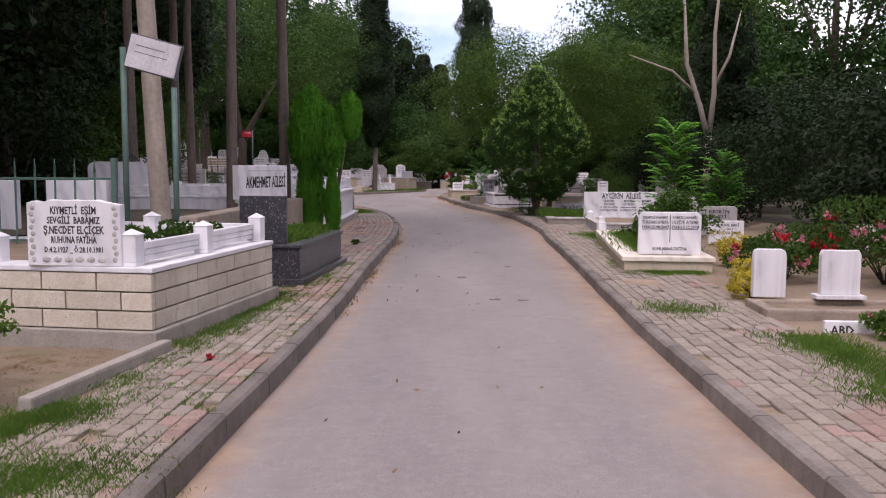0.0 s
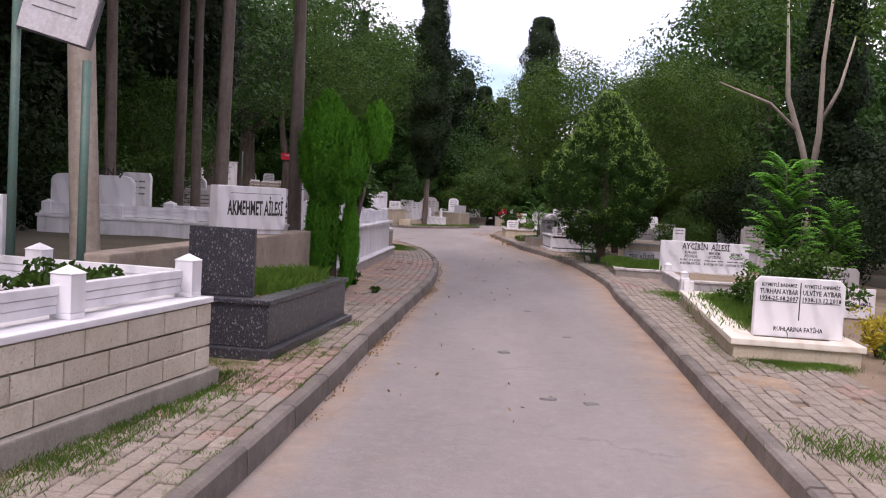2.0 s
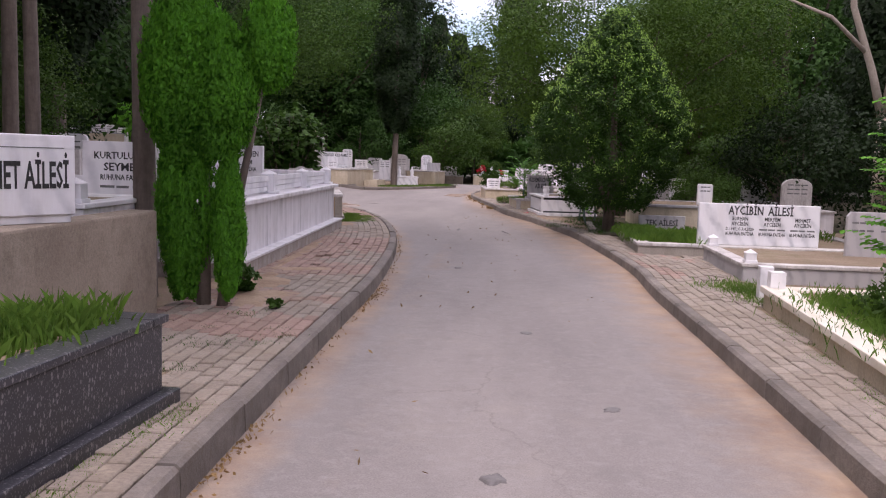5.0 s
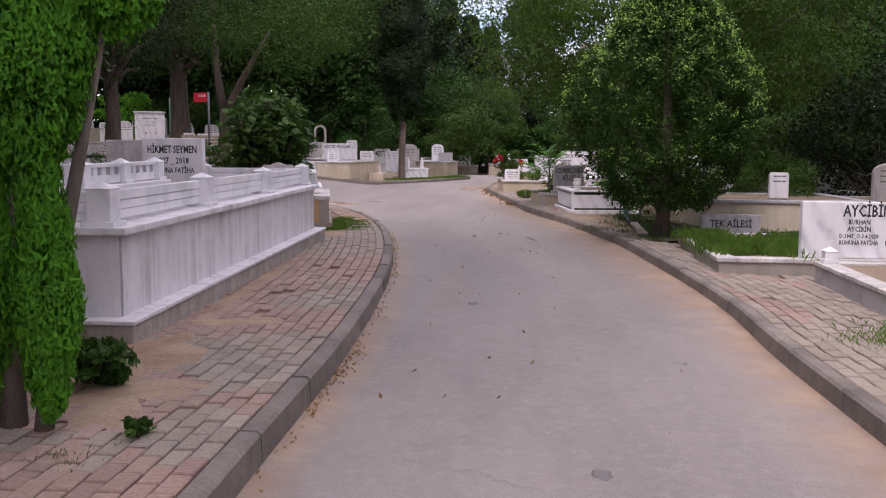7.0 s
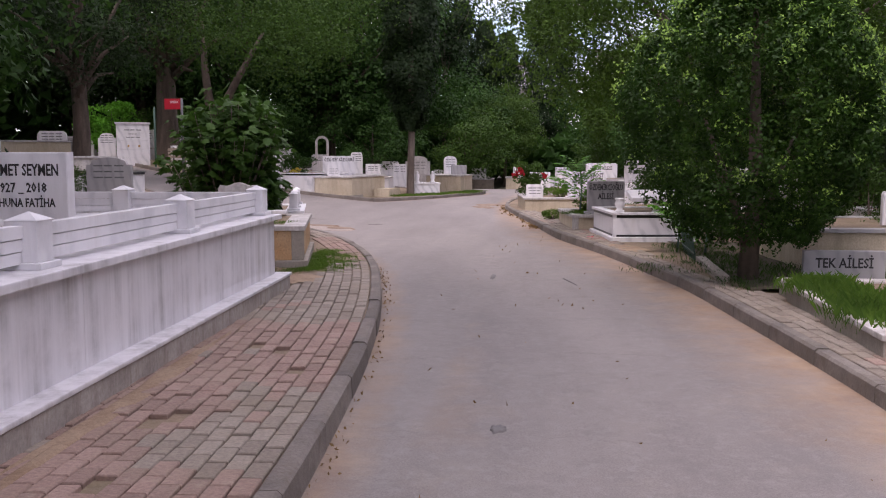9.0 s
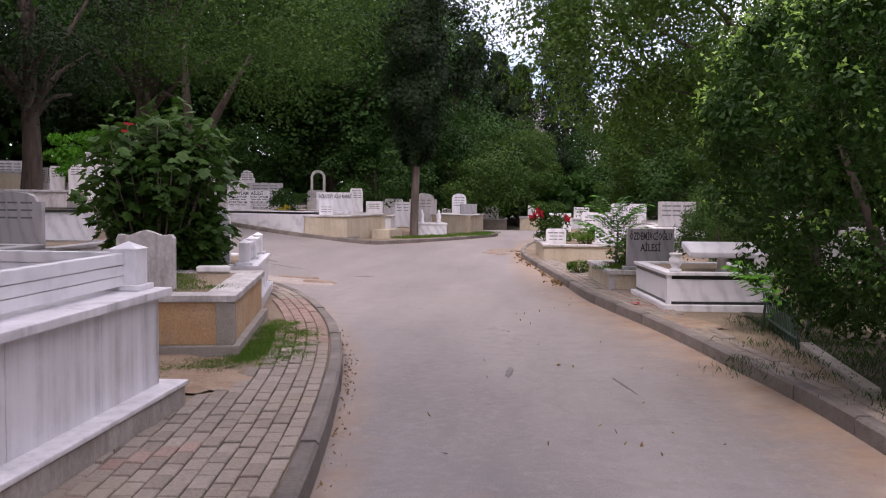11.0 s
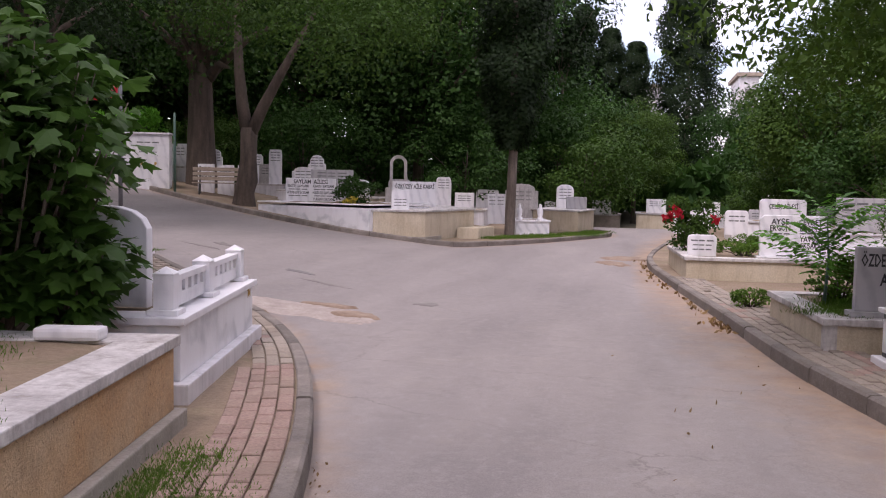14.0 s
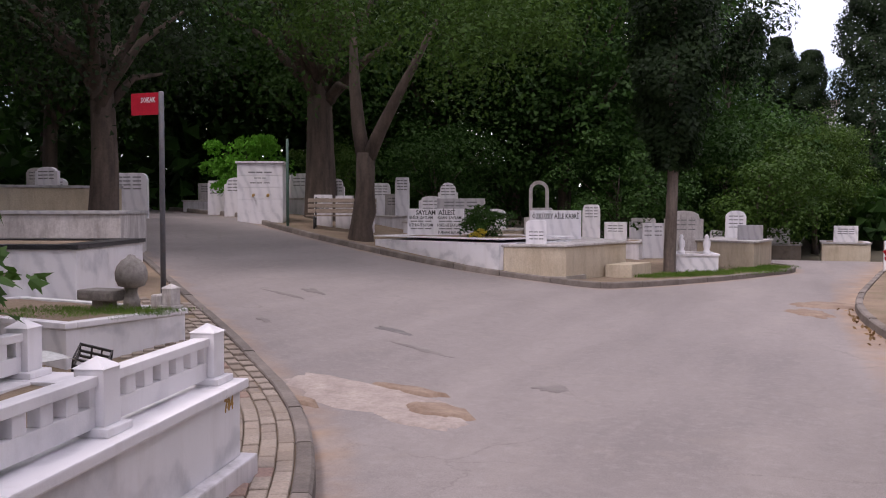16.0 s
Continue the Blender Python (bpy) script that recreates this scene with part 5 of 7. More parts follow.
part("cap", slab(-0.33, 0.03, -0.15, 0.15, 0.46, 0.52, 0.01), WHITE, lw)
edge = thing("earth_edging", pose(-2.33, 5.0, 0.07, 0, 0, -9), "low concrete edging strip beside the earth bed", "edging")
part("strip", slab(-0.09, 0.0, 0.0, 1.75, 0, 0.12, 0.02), CONCRETE, edge)

# broken asphalt in the junction
GRAVEL = surface("pale_gravel", (0.30, 0.25, 0.225), (0.44, 0.38, 0.34), 3.0, 26, 0.95, 1.0, (0.2, 0.16, 0.13), 0.5)
LOAM = surface("loose_brown_earth", (0.20, 0.135, 0.095), (0.33, 0.25, 0.19), 3.0, 30, 0.95, 1.0)
SAND = surface("sandy_earth", (0.25, 0.165, 0.105), (0.40, 0.295, 0.205), 2.5, 40, 0.95, 0.8)
TAR = surface("dark_tar", (0.13, 0.12, 0.118), (0.19, 0.175, 0.17), 5, 60, 0.7, 0.2)


def blot(name, mat, cx, cy, rx, ry, turn, label, cat, seed, lift=0.012, ragged=0.35, dome=0.01, level=None):
    """A thin uneven patch lying on the lane."""
    zed = (lambda x, y: level) if level else lane_z
    n, vs, fs = 40, [(cx, cy, zed(cx, cy) + lift + dome)], []
    for ring_i, k in enumerate((0.55, 0.85, 1.0)):
        for i in range(n):
            a = 2 * math.pi * i / n
            q = k * (1 + ragged * noise.noise((math.cos(a) * 1.6 + seed, math.sin(a) * 1.6, seed)) + ragged * 0.5 * noise.noise((math.cos(a) * 5, math.sin(a) * 5, seed)))
            x, y = rx * q * math.cos(a), ry * q * math.sin(a)
            c, s = math.cos(radians(turn)), math.sin(radians(turn))
            px, py = cx + x * c - y * s, cy + x * s + y * c
            vs.append((px, py, zed(px, py) + (lift + dome * (1 - k) + 0.006 * noise.noise((px * 9, py * 9, 0)) if ring_i < 2 else -0.012)))
    for i in range(n):
        fs.append((0, 1 + i, 1 + (i + 1) % n))
        for r in range(2):
            a, b = 1 + r * n + i, 1 + r * n + (i + 1) % n
            fs.append((a, a + n, b + n, b))
    ob = part(name, (vs, [], fs), mat, None)
    for p in ob.data.polygons:
        p.use_smooth = True
    return tagged(ob, label, cat)


blot("gravel_patch", GRAVEL, -4.5, 34.42, 0.95, 0.40, -22, "pale broken gravel patch in the asphalt", "gravel", 3)
blot("gravel_patch", GRAVEL, -3.75, 33.88, 0.5, 0.2, -20, "pale broken gravel patch in the asphalt", "gravel", 4)
blot("earth_patch", LOAM, -3.72, 34.1, 0.34, 0.17, -25, "loose brown earth in the broken asphalt", "earth", 5, 0.028)
blot("earth_patch", LOAM, -4.2, 34.72, 0.42, 0.09, -20, "loose brown earth in the broken asphalt", "earth", 6, 0.028)
blot("earth_patch", LOAM, -0.75, 43.5, 0.55, 0.5, 30, "brown earth washed over the lane's edge", "earth", 7, 0.012)
blot("tar_streak", TAR, -0.375, 26.9, 0.03, 0.25, -2, "dark tar streak on the asphalt", "tar mark", 8, 0.006, 0.6, 0.002)
blot("tar_streak", TAR, 0.55, 26.4, 0.006, 0.32, 12, "dark tar streak on the asphalt", "tar mark", 9, 0.006, 0.6, 0.002)
blot("tar_streak", TAR, -5.6, 37.4, 0.28, 0.09, -20, "dark tar streak on the asphalt", "tar mark", 10, 0.008, 0.6, 0.002)
STAIN = surface("dark_worn_asphalt", (0.165, 0.147, 0.14), (0.22, 0.196, 0.185), 4, 60, 0.85, 0.3)
rnd = random.Random(12)
for k in range(5):
    t = rnd.random()
    blot("dark_stain", STAIN, -3.6 - 5.6 * t + rnd.gauss(0, 0.8), 35.6 + 5.2 * t + rnd.gauss(0, 1.1), rnd.uniform(0.12, 0.4), rnd.uniform(0.06, 0.14), -24 + rnd.gauss(0, 12), "dark worn streak on the asphalt", "stain", 40 + k, 0.005, 0.8, 0.002)
blot("earth_patch", LOAM, -4.9, 34.0, 0.30, 0.07, -20, "loose brown earth in the broken asphalt", "earth", 61, 0.026, 0.7)
blot("earth_patch", LOAM, -1.0, 42.2, 0.22, 0.6, 15, "brown earth washed over the lane's edge", "earth", 62, 0.010, 0.7)
for k, (x, y) in enumerate(((0.55, 10.3), (0.85, 10.2), (0.2, 12.4), (0.9, 13.6), (-0.2, 20.4), (0.5, 15.9))):
    blot("tar_spot", TAR, x, y, 0.07, 0.05, 20 * k, "small dark tar spot on the asphalt", "tar mark", 11 + k, 0.006, 0.6, 0.002)
blot("sand_patch", SAND, -2.22, 17.5, 0.30, 0.85, 4, "sandy earth at the foot of the marble plot", "earth", 31, 0.002, 0.7, 0.012, KERB_H)
blot("sand_patch", SAND, -1.93, 18.6, 0.36, 0.17, 14, "tongue of sandy earth washed over the pavers", "earth", 36, 0.0, 0.7, 0.008, KERB_H)
blot("sand_patch", SAND, -2.05, 16.6, 0.45, 0.45, 0, "thin sandy earth over the pavers", "earth", 32, -0.004, 0.9, 0.008, KERB_H)
blot("sand_patch", SAND, -2.28, 20.4, 0.07, 1.9, 1, "sandy earth along the foot of the plinth", "earth", 37, -0.002, 0.9, 0.006, KERB_H)
blot("sand_patch", SAND, -2.95, 25.75, 0.55, 0.85, 10, "dry earth beside the ochre plot", "earth", 33, 0.0, 0.6, 0.012, KERB_H)
blot("sand_patch", SAND, 2.35, 10.9, 0.25, 0.4, 0, "sandy earth washed over the pavers", "earth", 34, -0.008, 0.5, 0.008, KERB_H)
blot("sand_patch", SAND, 1.6, 29.3, 0.2, 0.7, 15, "dusty earth over the pavers", "earth", 35, -0.008, 0.5, 0.008, KERB_H)


# ---- plants ----
def leaves(centres, length, width, rng, droop=0.0, facing=None):
    """Diamond leaves, one at each centre, turned at random, or lying roughly across the directions they face."""
    n = len(centres)
    d = rng.normal(size=(n, 3))
    d[:, 2] -= droop
    if facing is not None:
        up = facing + rng.normal(size=(n, 3)) * 0.42
        up /= np.linalg.norm(up, axis=1)[:, None] + 1e-9
        d -= up * (d * up).sum(1)[:, None]
    d /= np.linalg.norm(d, axis=1)[:, None] + 1e-9
    w = np.cross(d, rng.normal(size=(n, 3)) if facing is None else up)
    w /= np.linalg.norm(w, axis=1)[:, None] + 1e-9
    ln = length * rng.uniform(0.7, 1.3, (n, 1))
    wd = width * rng.uniform(0.7, 1.3, (n, 1))
    v = np.stack([centres - d * ln / 2, centres + w * wd / 2 + d * ln * 0.06, centres + d * ln / 2, centres - w * wd / 2 + d * ln * 0.06], 1).reshape(-1, 3)
    f = np.arange(4 * n).reshape(-1, 4)
    return v, f


def leaf_mesh(name, centres, length, width, seed, droop=0.0, corners=4, facing=None):
    v, f = leaves(np.asarray(centres, float), length, width, np.random.default_rng(seed), droop, facing)
    if corners == 3:
        v = v.reshape(-1, 4, 3)[:, 1:].reshape(-1, 3)
        f = np.arange(len(v)).reshape(-1, 3)
    me = bpy.data.meshes.new(name)
    me.vertices.add(len(v))
    me.vertices.foreach_set("co", v.astype(np.float32).ravel())
    me.loops.add(f.size)
    me.loops.foreach_set("vertex_index", f.astype(np.int32).ravel())
    me.polygons.add(len(f))
    me.polygons.foreach_set("loop_start", np.arange(0, f.size, corners, dtype=np.int32))
    me.update(calc_edges=True)
    return me


def leaf_part(name, centres, length, width, seed, mat, parent, droop=0.0, label="", corners=4, facing=None):
    me = leaf_mesh(name, centres, length, width, seed, droop, corners, facing)
    me.materials.append(mat)
    ob = new(name, me)
    ob.parent = parent
    if label:
        tagged(ob, label)
    return ob


def clumps(rng, n, k, rx, rz, cz, spread, shell=0.45):
    """Leaf centres in k uneven clumps through an ellipsoid crown."""
    a = rng.normal(size=(k, 3))
    a /= np.linalg.norm(a, axis=1)[:, None]
    a *= (shell + (1 - shell) * rng.uniform(0, 1, (k, 1)) ** 0.6)
    c = a * np.array([rx, rx, rz]) + np.array([0, 0, cz])
    r = spread * rng.uniform(0.6, 1.4, k)
    i = rng.integers(0, k, n)
    b = rng.normal(size=(n, 3))
    b[:, 2] = np.where(rng.uniform(size=n) < 0.45, np.abs(b[:, 2]), b[:, 2])
    b /= np.linalg.norm(b, axis=1)[:, None]
    b *= 1.12 * rng.uniform(0.2, 1, (n, 1)) ** 0.4
    facing = b + np.array([0, 0, 0.35])
    return c[i] + b * r[i][:, None] * np.array([1.1, 1.1, 0.8]), c, facing


def limbs(bm, rng, tops, base_z, r):
    for c in tops:
        s = Vector((rng.normal() * 0.06, rng.normal() * 0.06, base_z + rng.uniform(-0.3, 0.5)))
        e = Vector(c)
        mid = (s + e) / 2 + Vector((0, 0, 0.25))
        tube(bm, [s, mid, e], [r, r * 0.6, r * 0.2], 6)


def broadleaf(name, seed, height, rx, low, mat, bark, n=8000, leafsize=0.3, k=70, r=0.2, label="", spread=0.9):
    """A tree with tapered trunk, limbs and an uneven crown; stands at the origin until placed."""
    rng = np.random.default_rng(seed)
    ob = thing(name, pose(0, 0, 0), label, "tree")
    rz = (height - low) / 2
    cen, tops, facing = clumps(rng, n, k, rx, rz, low + rz, spread)
    bm = bmesh.new()
    tube(bm, [(0, 0, -0.3), (0.03, 0.02, 0.15), (0.08, 0, low * 0.6), (0.02, 0.1, low + rz * 0.6), (0, 0.05, low + rz * 1.4)], [r * 1.35, r * 1.05, r * 0.85, r * 0.6, r * 0.2], 10)
    limbs(bm, rng, tops[:: max(1, k // 12)], low + 0.2, r * 0.4)
    part("trunk", bm, bark, ob)
    leaf_part("crown", cen, leafsize, leafsize * 0.75, seed, mat, ob, corners=3, facing=facing)
    return ob


def cypress(name, seed, height, rad, low, mat, bark, n=8000, leafsize=0.26, r=0.2, label="", power=0.55):
    """A columnar evergreen with a ragged flame outline."""
    rng = np.random.default_rng(seed)
    ob = thing(name, pose(0, 0, 0), label, "tree")
    t = rng.uniform(0, 1, n)
    ang = rng.uniform(0, 2 * math.pi, n)
    lump = np.array([0.8 + 0.5 * noise.noise((math.cos(a) * 1.2 + seed, math.sin(a) * 1.2, z * height * 0.9)) for a, z in zip(ang, t)])
    env = np.minimum(1, 0.25 + 0.75 * (t / 0.22) ** 0.8) * np.clip(1.0 - t, 0, 1) ** power
    rr = rad * 1.25 * env * lump * np.sqrt(rng.uniform(0.4, 1, n))
    cen = np.stack([rr * np.cos(ang), rr * np.sin(ang), low + t * (height - low)], 1)
    bm = bmesh.new()
    tube(bm, [(0, 0, -0.3), (0, 0, 0.2), (0.05, 0.03, low), (0, 0, height * 0.85)], [r * 1.3, r, r * 0.85, r * 0.12], 10)
    part("trunk", bm, bark, ob)
    leaf_part("crown", cen, leafsize, leafsize * 0.5, seed, mat, ob, -0.9, corners=3, facing=np.stack([np.cos(ang), np.sin(ang), np.full(n, 0.45)], 1))
    return ob


def scatter(protos, spots, seed):
    """Places copies of the prototype trees; each spot: (x, y, prototype, scale). The first use of one moves it."""
    rnd = random.Random(seed)
    used = set()
    for x, y, i, s in spots:
        m = pose(x, y, gz(x, y) - 0.05, 0, 0, rnd.uniform(0, 360)) @ Matrix.Scale(s, 4)
        if i in used:
            copy_thing(protos[i], m)
        else:
            protos[i].matrix_world = m
            used.add(i)


PROTOS = {
    "a": broadleaf("broadleaf_tree", 1, 10.5, 3.6, 2.4, L_DARK, DARK_BARK, 20000, 0.25, 95, 0.24, "tall broadleaf tree with a dense dark crown", 1.05),
    "b": broadleaf("broadleaf_tree", 2, 9.0, 3.3, 1.8, L_DARK, DARK_BARK, 20000, 0.23, 90, 0.2, "broadleaf tree with a low dark green crown", 1.0),
    "c": broadleaf("broadleaf_tree", 3, 8.5, 3.2, 1.6, L_MID, DARK_BARK, 28000, 0.175, 105, 0.2, "broadleaf tree with a mid-green leafy crown", 0.9),
    "k": broadleaf("broadleaf_tree", 23, 8.8, 3.2, 1.9, L_LIGHT, DARK_BARK, 36000, 0.20, 100, 0.2, "broadleaf tree with light fresh green leaves", 0.85),
    # m repeats a with the wood's shade put into its leaf colour
    "m": broadleaf("broadleaf_tree", 1, 10.5, 3.6, 2.2, L_CYP_SHADED, DARK_BARK, 22000, 0.22, 95, 0.24, "tall tree with a dense crown coloured dark as in shade", 1.05),
    "q": broadleaf("broadleaf_tree", 37, 9.5, 3.3, 2.3, L_CYP_SHADED, DARK_BARK, 26000, 0.14, 90, 0.26, "dark fine-leaved tree beside the sloping lane", 0.9),
    "d": cypress("cypress_tree", 4, 13.0, 1.5, 2.0, L_CYP_SHADED, BARK, 26000, 0.24, 0.2, "tall dark columnar cypress"),
    "e": cypress("cypress_tree", 5, 13.0, 1.25, 2.6, L_CYP_SHADED, BARK, 28000, 0.23, 0.15, "dark cypress with a bare lower trunk", 0.35),
    "v": cypress("cypress_tree", 14, 15.0, 2.05, 1.7, L_CYP_SHADED, BARK, 44000, 0.26, 0.2, "broad dark cypress with a bare lower trunk", 0.3),
    "w": broadleaf("broadleaf_tree", 31, 6.8, 4.4, 1.9, L_FRESH, DARK_BARK, 85000, 0.106, 115, 0.17, "wide spreading tree with fresh green leaves", 0.8),
    "f": broadleaf("understorey_bush", 6, 3.2, 1.7, 0.2, L_DARK, DARK_BARK, 10000, 0.135, 45, 0.06, "dark green leafy understorey bush", 0.55),
    "g": broadleaf("understorey_bush", 7, 2.8, 1.5, 0.2, L_MID, DARK_BARK, 10000, 0.125, 45, 0.05, "mid-green leafy bush at the wood's edge", 0.5),
    # n is f again, its leaves coloured down to deep shade
    "n": broadleaf("understorey_bush", 6, 3.2, 1.7, 0.2, L_CYP_SHADED, DARK_BARK, 9000, 0.14, 45, 0.06, "leafy understorey bush with deep shade put into its leaf colour", 0.55),
    "o": broadleaf("old_tree", 9, 10.0, 3.6, 3.2, L_DARK, DARK_BARK, 10000, 0.22, 75, 0.46, "old tree with a very thick dark trunk", 1.05),
    "p": broadleaf("pine_tree", 18, 12.5, 1.6, 6.8, L_CYP_SHADED, PALE_BARK, 6000, 0.28, 36, 0.125, "tall tree with a pale grey-brown bare trunk", 0.9),
    "h": broadleaf("pine_tree", 8, 13.0, 1.7, 6.5, L_CYP_SHADED, BARK, 7000, 0.28, 40, 0.085, "tall pine with a bare trunk and high crown", 0.9),
}
scatter(PROTOS, [
    # west wood
    (-3.45, 14.6, "h", 1.05), (-2.88, 16.45, "h", 1.1), (-5.78, 19.6, "h", 1.1), (-5.42, 19.5, "h", 1.05), (-5.5, 16.1, "h", 1.0),
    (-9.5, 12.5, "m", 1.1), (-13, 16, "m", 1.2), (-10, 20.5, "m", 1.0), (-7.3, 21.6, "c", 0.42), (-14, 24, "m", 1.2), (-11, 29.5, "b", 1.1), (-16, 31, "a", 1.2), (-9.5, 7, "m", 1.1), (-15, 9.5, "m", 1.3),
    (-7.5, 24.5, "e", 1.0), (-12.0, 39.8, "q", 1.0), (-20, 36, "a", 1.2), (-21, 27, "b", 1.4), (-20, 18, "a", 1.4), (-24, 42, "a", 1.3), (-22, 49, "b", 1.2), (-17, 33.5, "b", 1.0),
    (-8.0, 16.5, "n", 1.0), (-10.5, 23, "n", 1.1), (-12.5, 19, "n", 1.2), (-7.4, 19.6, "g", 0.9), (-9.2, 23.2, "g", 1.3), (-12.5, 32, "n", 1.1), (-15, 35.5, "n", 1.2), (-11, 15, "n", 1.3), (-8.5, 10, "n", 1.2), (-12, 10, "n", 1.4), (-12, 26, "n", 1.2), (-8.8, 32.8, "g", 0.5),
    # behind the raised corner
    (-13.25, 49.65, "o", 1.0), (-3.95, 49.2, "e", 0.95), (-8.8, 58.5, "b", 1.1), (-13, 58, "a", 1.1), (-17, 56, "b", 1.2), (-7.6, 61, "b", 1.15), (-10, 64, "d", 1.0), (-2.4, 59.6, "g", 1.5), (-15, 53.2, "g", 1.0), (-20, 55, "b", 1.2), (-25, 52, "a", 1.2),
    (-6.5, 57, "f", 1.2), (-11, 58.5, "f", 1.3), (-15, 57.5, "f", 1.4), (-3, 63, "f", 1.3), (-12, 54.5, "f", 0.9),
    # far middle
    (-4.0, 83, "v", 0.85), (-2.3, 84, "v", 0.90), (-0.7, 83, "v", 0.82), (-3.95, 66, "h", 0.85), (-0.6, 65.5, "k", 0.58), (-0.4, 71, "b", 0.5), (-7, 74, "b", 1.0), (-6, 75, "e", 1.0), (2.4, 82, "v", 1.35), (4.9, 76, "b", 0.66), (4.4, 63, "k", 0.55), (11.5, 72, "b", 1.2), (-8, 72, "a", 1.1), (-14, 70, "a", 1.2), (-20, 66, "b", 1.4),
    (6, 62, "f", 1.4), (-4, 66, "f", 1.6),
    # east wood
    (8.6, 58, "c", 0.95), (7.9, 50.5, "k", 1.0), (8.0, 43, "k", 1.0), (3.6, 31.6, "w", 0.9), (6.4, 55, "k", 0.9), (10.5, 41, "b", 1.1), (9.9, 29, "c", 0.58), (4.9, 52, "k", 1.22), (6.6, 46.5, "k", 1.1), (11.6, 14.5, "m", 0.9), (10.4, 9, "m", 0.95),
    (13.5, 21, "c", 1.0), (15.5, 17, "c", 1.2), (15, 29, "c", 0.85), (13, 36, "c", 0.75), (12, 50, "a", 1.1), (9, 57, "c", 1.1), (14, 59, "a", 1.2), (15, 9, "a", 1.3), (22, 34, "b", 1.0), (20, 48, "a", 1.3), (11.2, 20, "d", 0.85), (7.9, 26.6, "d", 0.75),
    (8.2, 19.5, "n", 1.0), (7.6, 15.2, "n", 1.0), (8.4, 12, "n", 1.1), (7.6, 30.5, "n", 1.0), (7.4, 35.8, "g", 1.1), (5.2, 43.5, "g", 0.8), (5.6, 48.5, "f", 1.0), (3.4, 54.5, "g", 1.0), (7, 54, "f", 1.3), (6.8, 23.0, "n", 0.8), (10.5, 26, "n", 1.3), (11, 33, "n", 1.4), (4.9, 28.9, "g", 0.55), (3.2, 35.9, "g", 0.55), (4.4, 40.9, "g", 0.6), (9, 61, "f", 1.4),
], 3)

PROTOS["p"].matrix_world = pose(-3.45, 10.98, 0.0, 0, -3.5, 0)

# woods closing the view all round
rng = np.random.default_rng(77)
n = 140000
ang = rng.uniform(0, 2 * math.pi, n)
dist = rng.uniform(34, 52, n) * (1 + 0.12 * np.sin(ang * 7))
fx, fy = -1 + dist * np.cos(ang) * 0.75, 30 + dist * np.sin(ang) * 1.25
top = 6.5 + 2.5 * np.sin(ang * 11) + 1.5 * np.sin(ang * 29 + 1)
gap = np.exp(-((np.arctan2(fx, fy) - 0.02) / 0.13) ** 2)
top = np.where(fy > 40, top * (1 - 0.6 * gap), top)
fz = rng.uniform(0, 1, n) ** 1.35 * top + 0.5
wood = leaf_part("far_woods", np.stack([fx, fy, fz], 1), 0.95, 0.75, 77, L_DARK, None, corners=3)
tagged(wood, "dense dark green woodland all round the cemetery", "woods", kind="stuff")

# apartment blocks beyond the woods
def apartment_block(x0, x1, y0, height):
    ob = thing("apartment_building", pose(x0, y0, 0), "distant pale apartment building with rows of windows", "building")
    w = x1 - x0
    part("wall", slab(0, w, 0, 11, -0.2, height), SIGN_WHITE, ob)
    part("roof", slab(-0.4, w + 0.4, -0.4, 11.4, height + 0.004, height + 0.5), OLD_CONCRETE, ob)
    for fl in range(int(height / 3)):
        for i in range(int(w / 2)):
            wx, wz = 0.7 + i * 2.0, 1.0 + fl * 3.0
            wn = part("window", slab(wx, wx + 1.1, -0.06, -0.004, wz, wz + 1.4), GREY_METAL, ob)
            part("pane", slab(wx + 0.08, wx + 1.02, -0.08, -0.064, wz + 0.08, wz + 1.32), DARK_STONE, wn)


apartment_block(12.6, 15.0, 150, 16.0)
apartment_block(-2.0, 2.8, 150, 14.5)

# forked tree by the bench
ft = thing("forked_tree", pose(-10.58, 46.6, gz(-10.58, 46.6)), "old tree with a thick forked trunk beside the bench", "tree")
bm = bmesh.new()
tube(bm, [(0, 0, -0.2), (0, 0, 0.1), (0.02, 0, 0.45), (0.1, 0, 0.75), (0.12, 0, 1.3), (0.14, 0, 2.1)], [0.40, 0.31, 0.25, 0.27, 0.21, 0.22], 12)
tube(bm, [(0.1, 0, 1.9), (-0.05, 0, 2.7), (-0.2, 0.1, 3.7), (-0.3, 0.2, 5.4)], [0.18, 0.16, 0.13, 0.06], 10)
tube(bm, [(0.16, 0, 1.9), (0.5, 0, 2.6), (0.95, 0, 3.4), (1.9, 0, 5.0)], [0.17, 0.15, 0.12, 0.05], 10)
part("trunk", bm, DARK_BARK, ft)
rng = np.random.default_rng(41)
cen, _, facing = clumps(rng, 26000, 100, 4.2, 3.0, 6.4, 0.95)
cen += np.array([1.9, -0.6, 0])
leaf_part("crown", cen, 0.15, 0.11, 41, L_MID, ft, corners=3, facing=facing)

# round flowering shrub
sh = thing("round_shrub", pose(2.48, 25.75, KERB_H - 0.03), "large rounded evergreen shrub with pale flower tips and painted lit sprays", "shrub")
rng = np.random.default_rng(12)
k, m = 950, 84
ang, t = rng.uniform(0, 2 * math.pi, k), rng.uniform(0, 1, k) ** 0.9
heights, radii = [0, 0.1, 0.25, 0.42, 0.58, 0.74, 0.88, 1], [0.55, 0.92, 1.24, 1.36, 1.16, 0.80, 0.44, 0.06]
env = np.interp(t, heights, radii) * np.array([0.95 + 0.22 * noise.noise((math.cos(a) * 1.9, math.sin(a) * 1.9, z * 5)) for a, z in zip(ang, t)])
knob = np.stack([env * np.cos(ang), env * np.sin(ang), 0.48 + t * 3.54], 1)
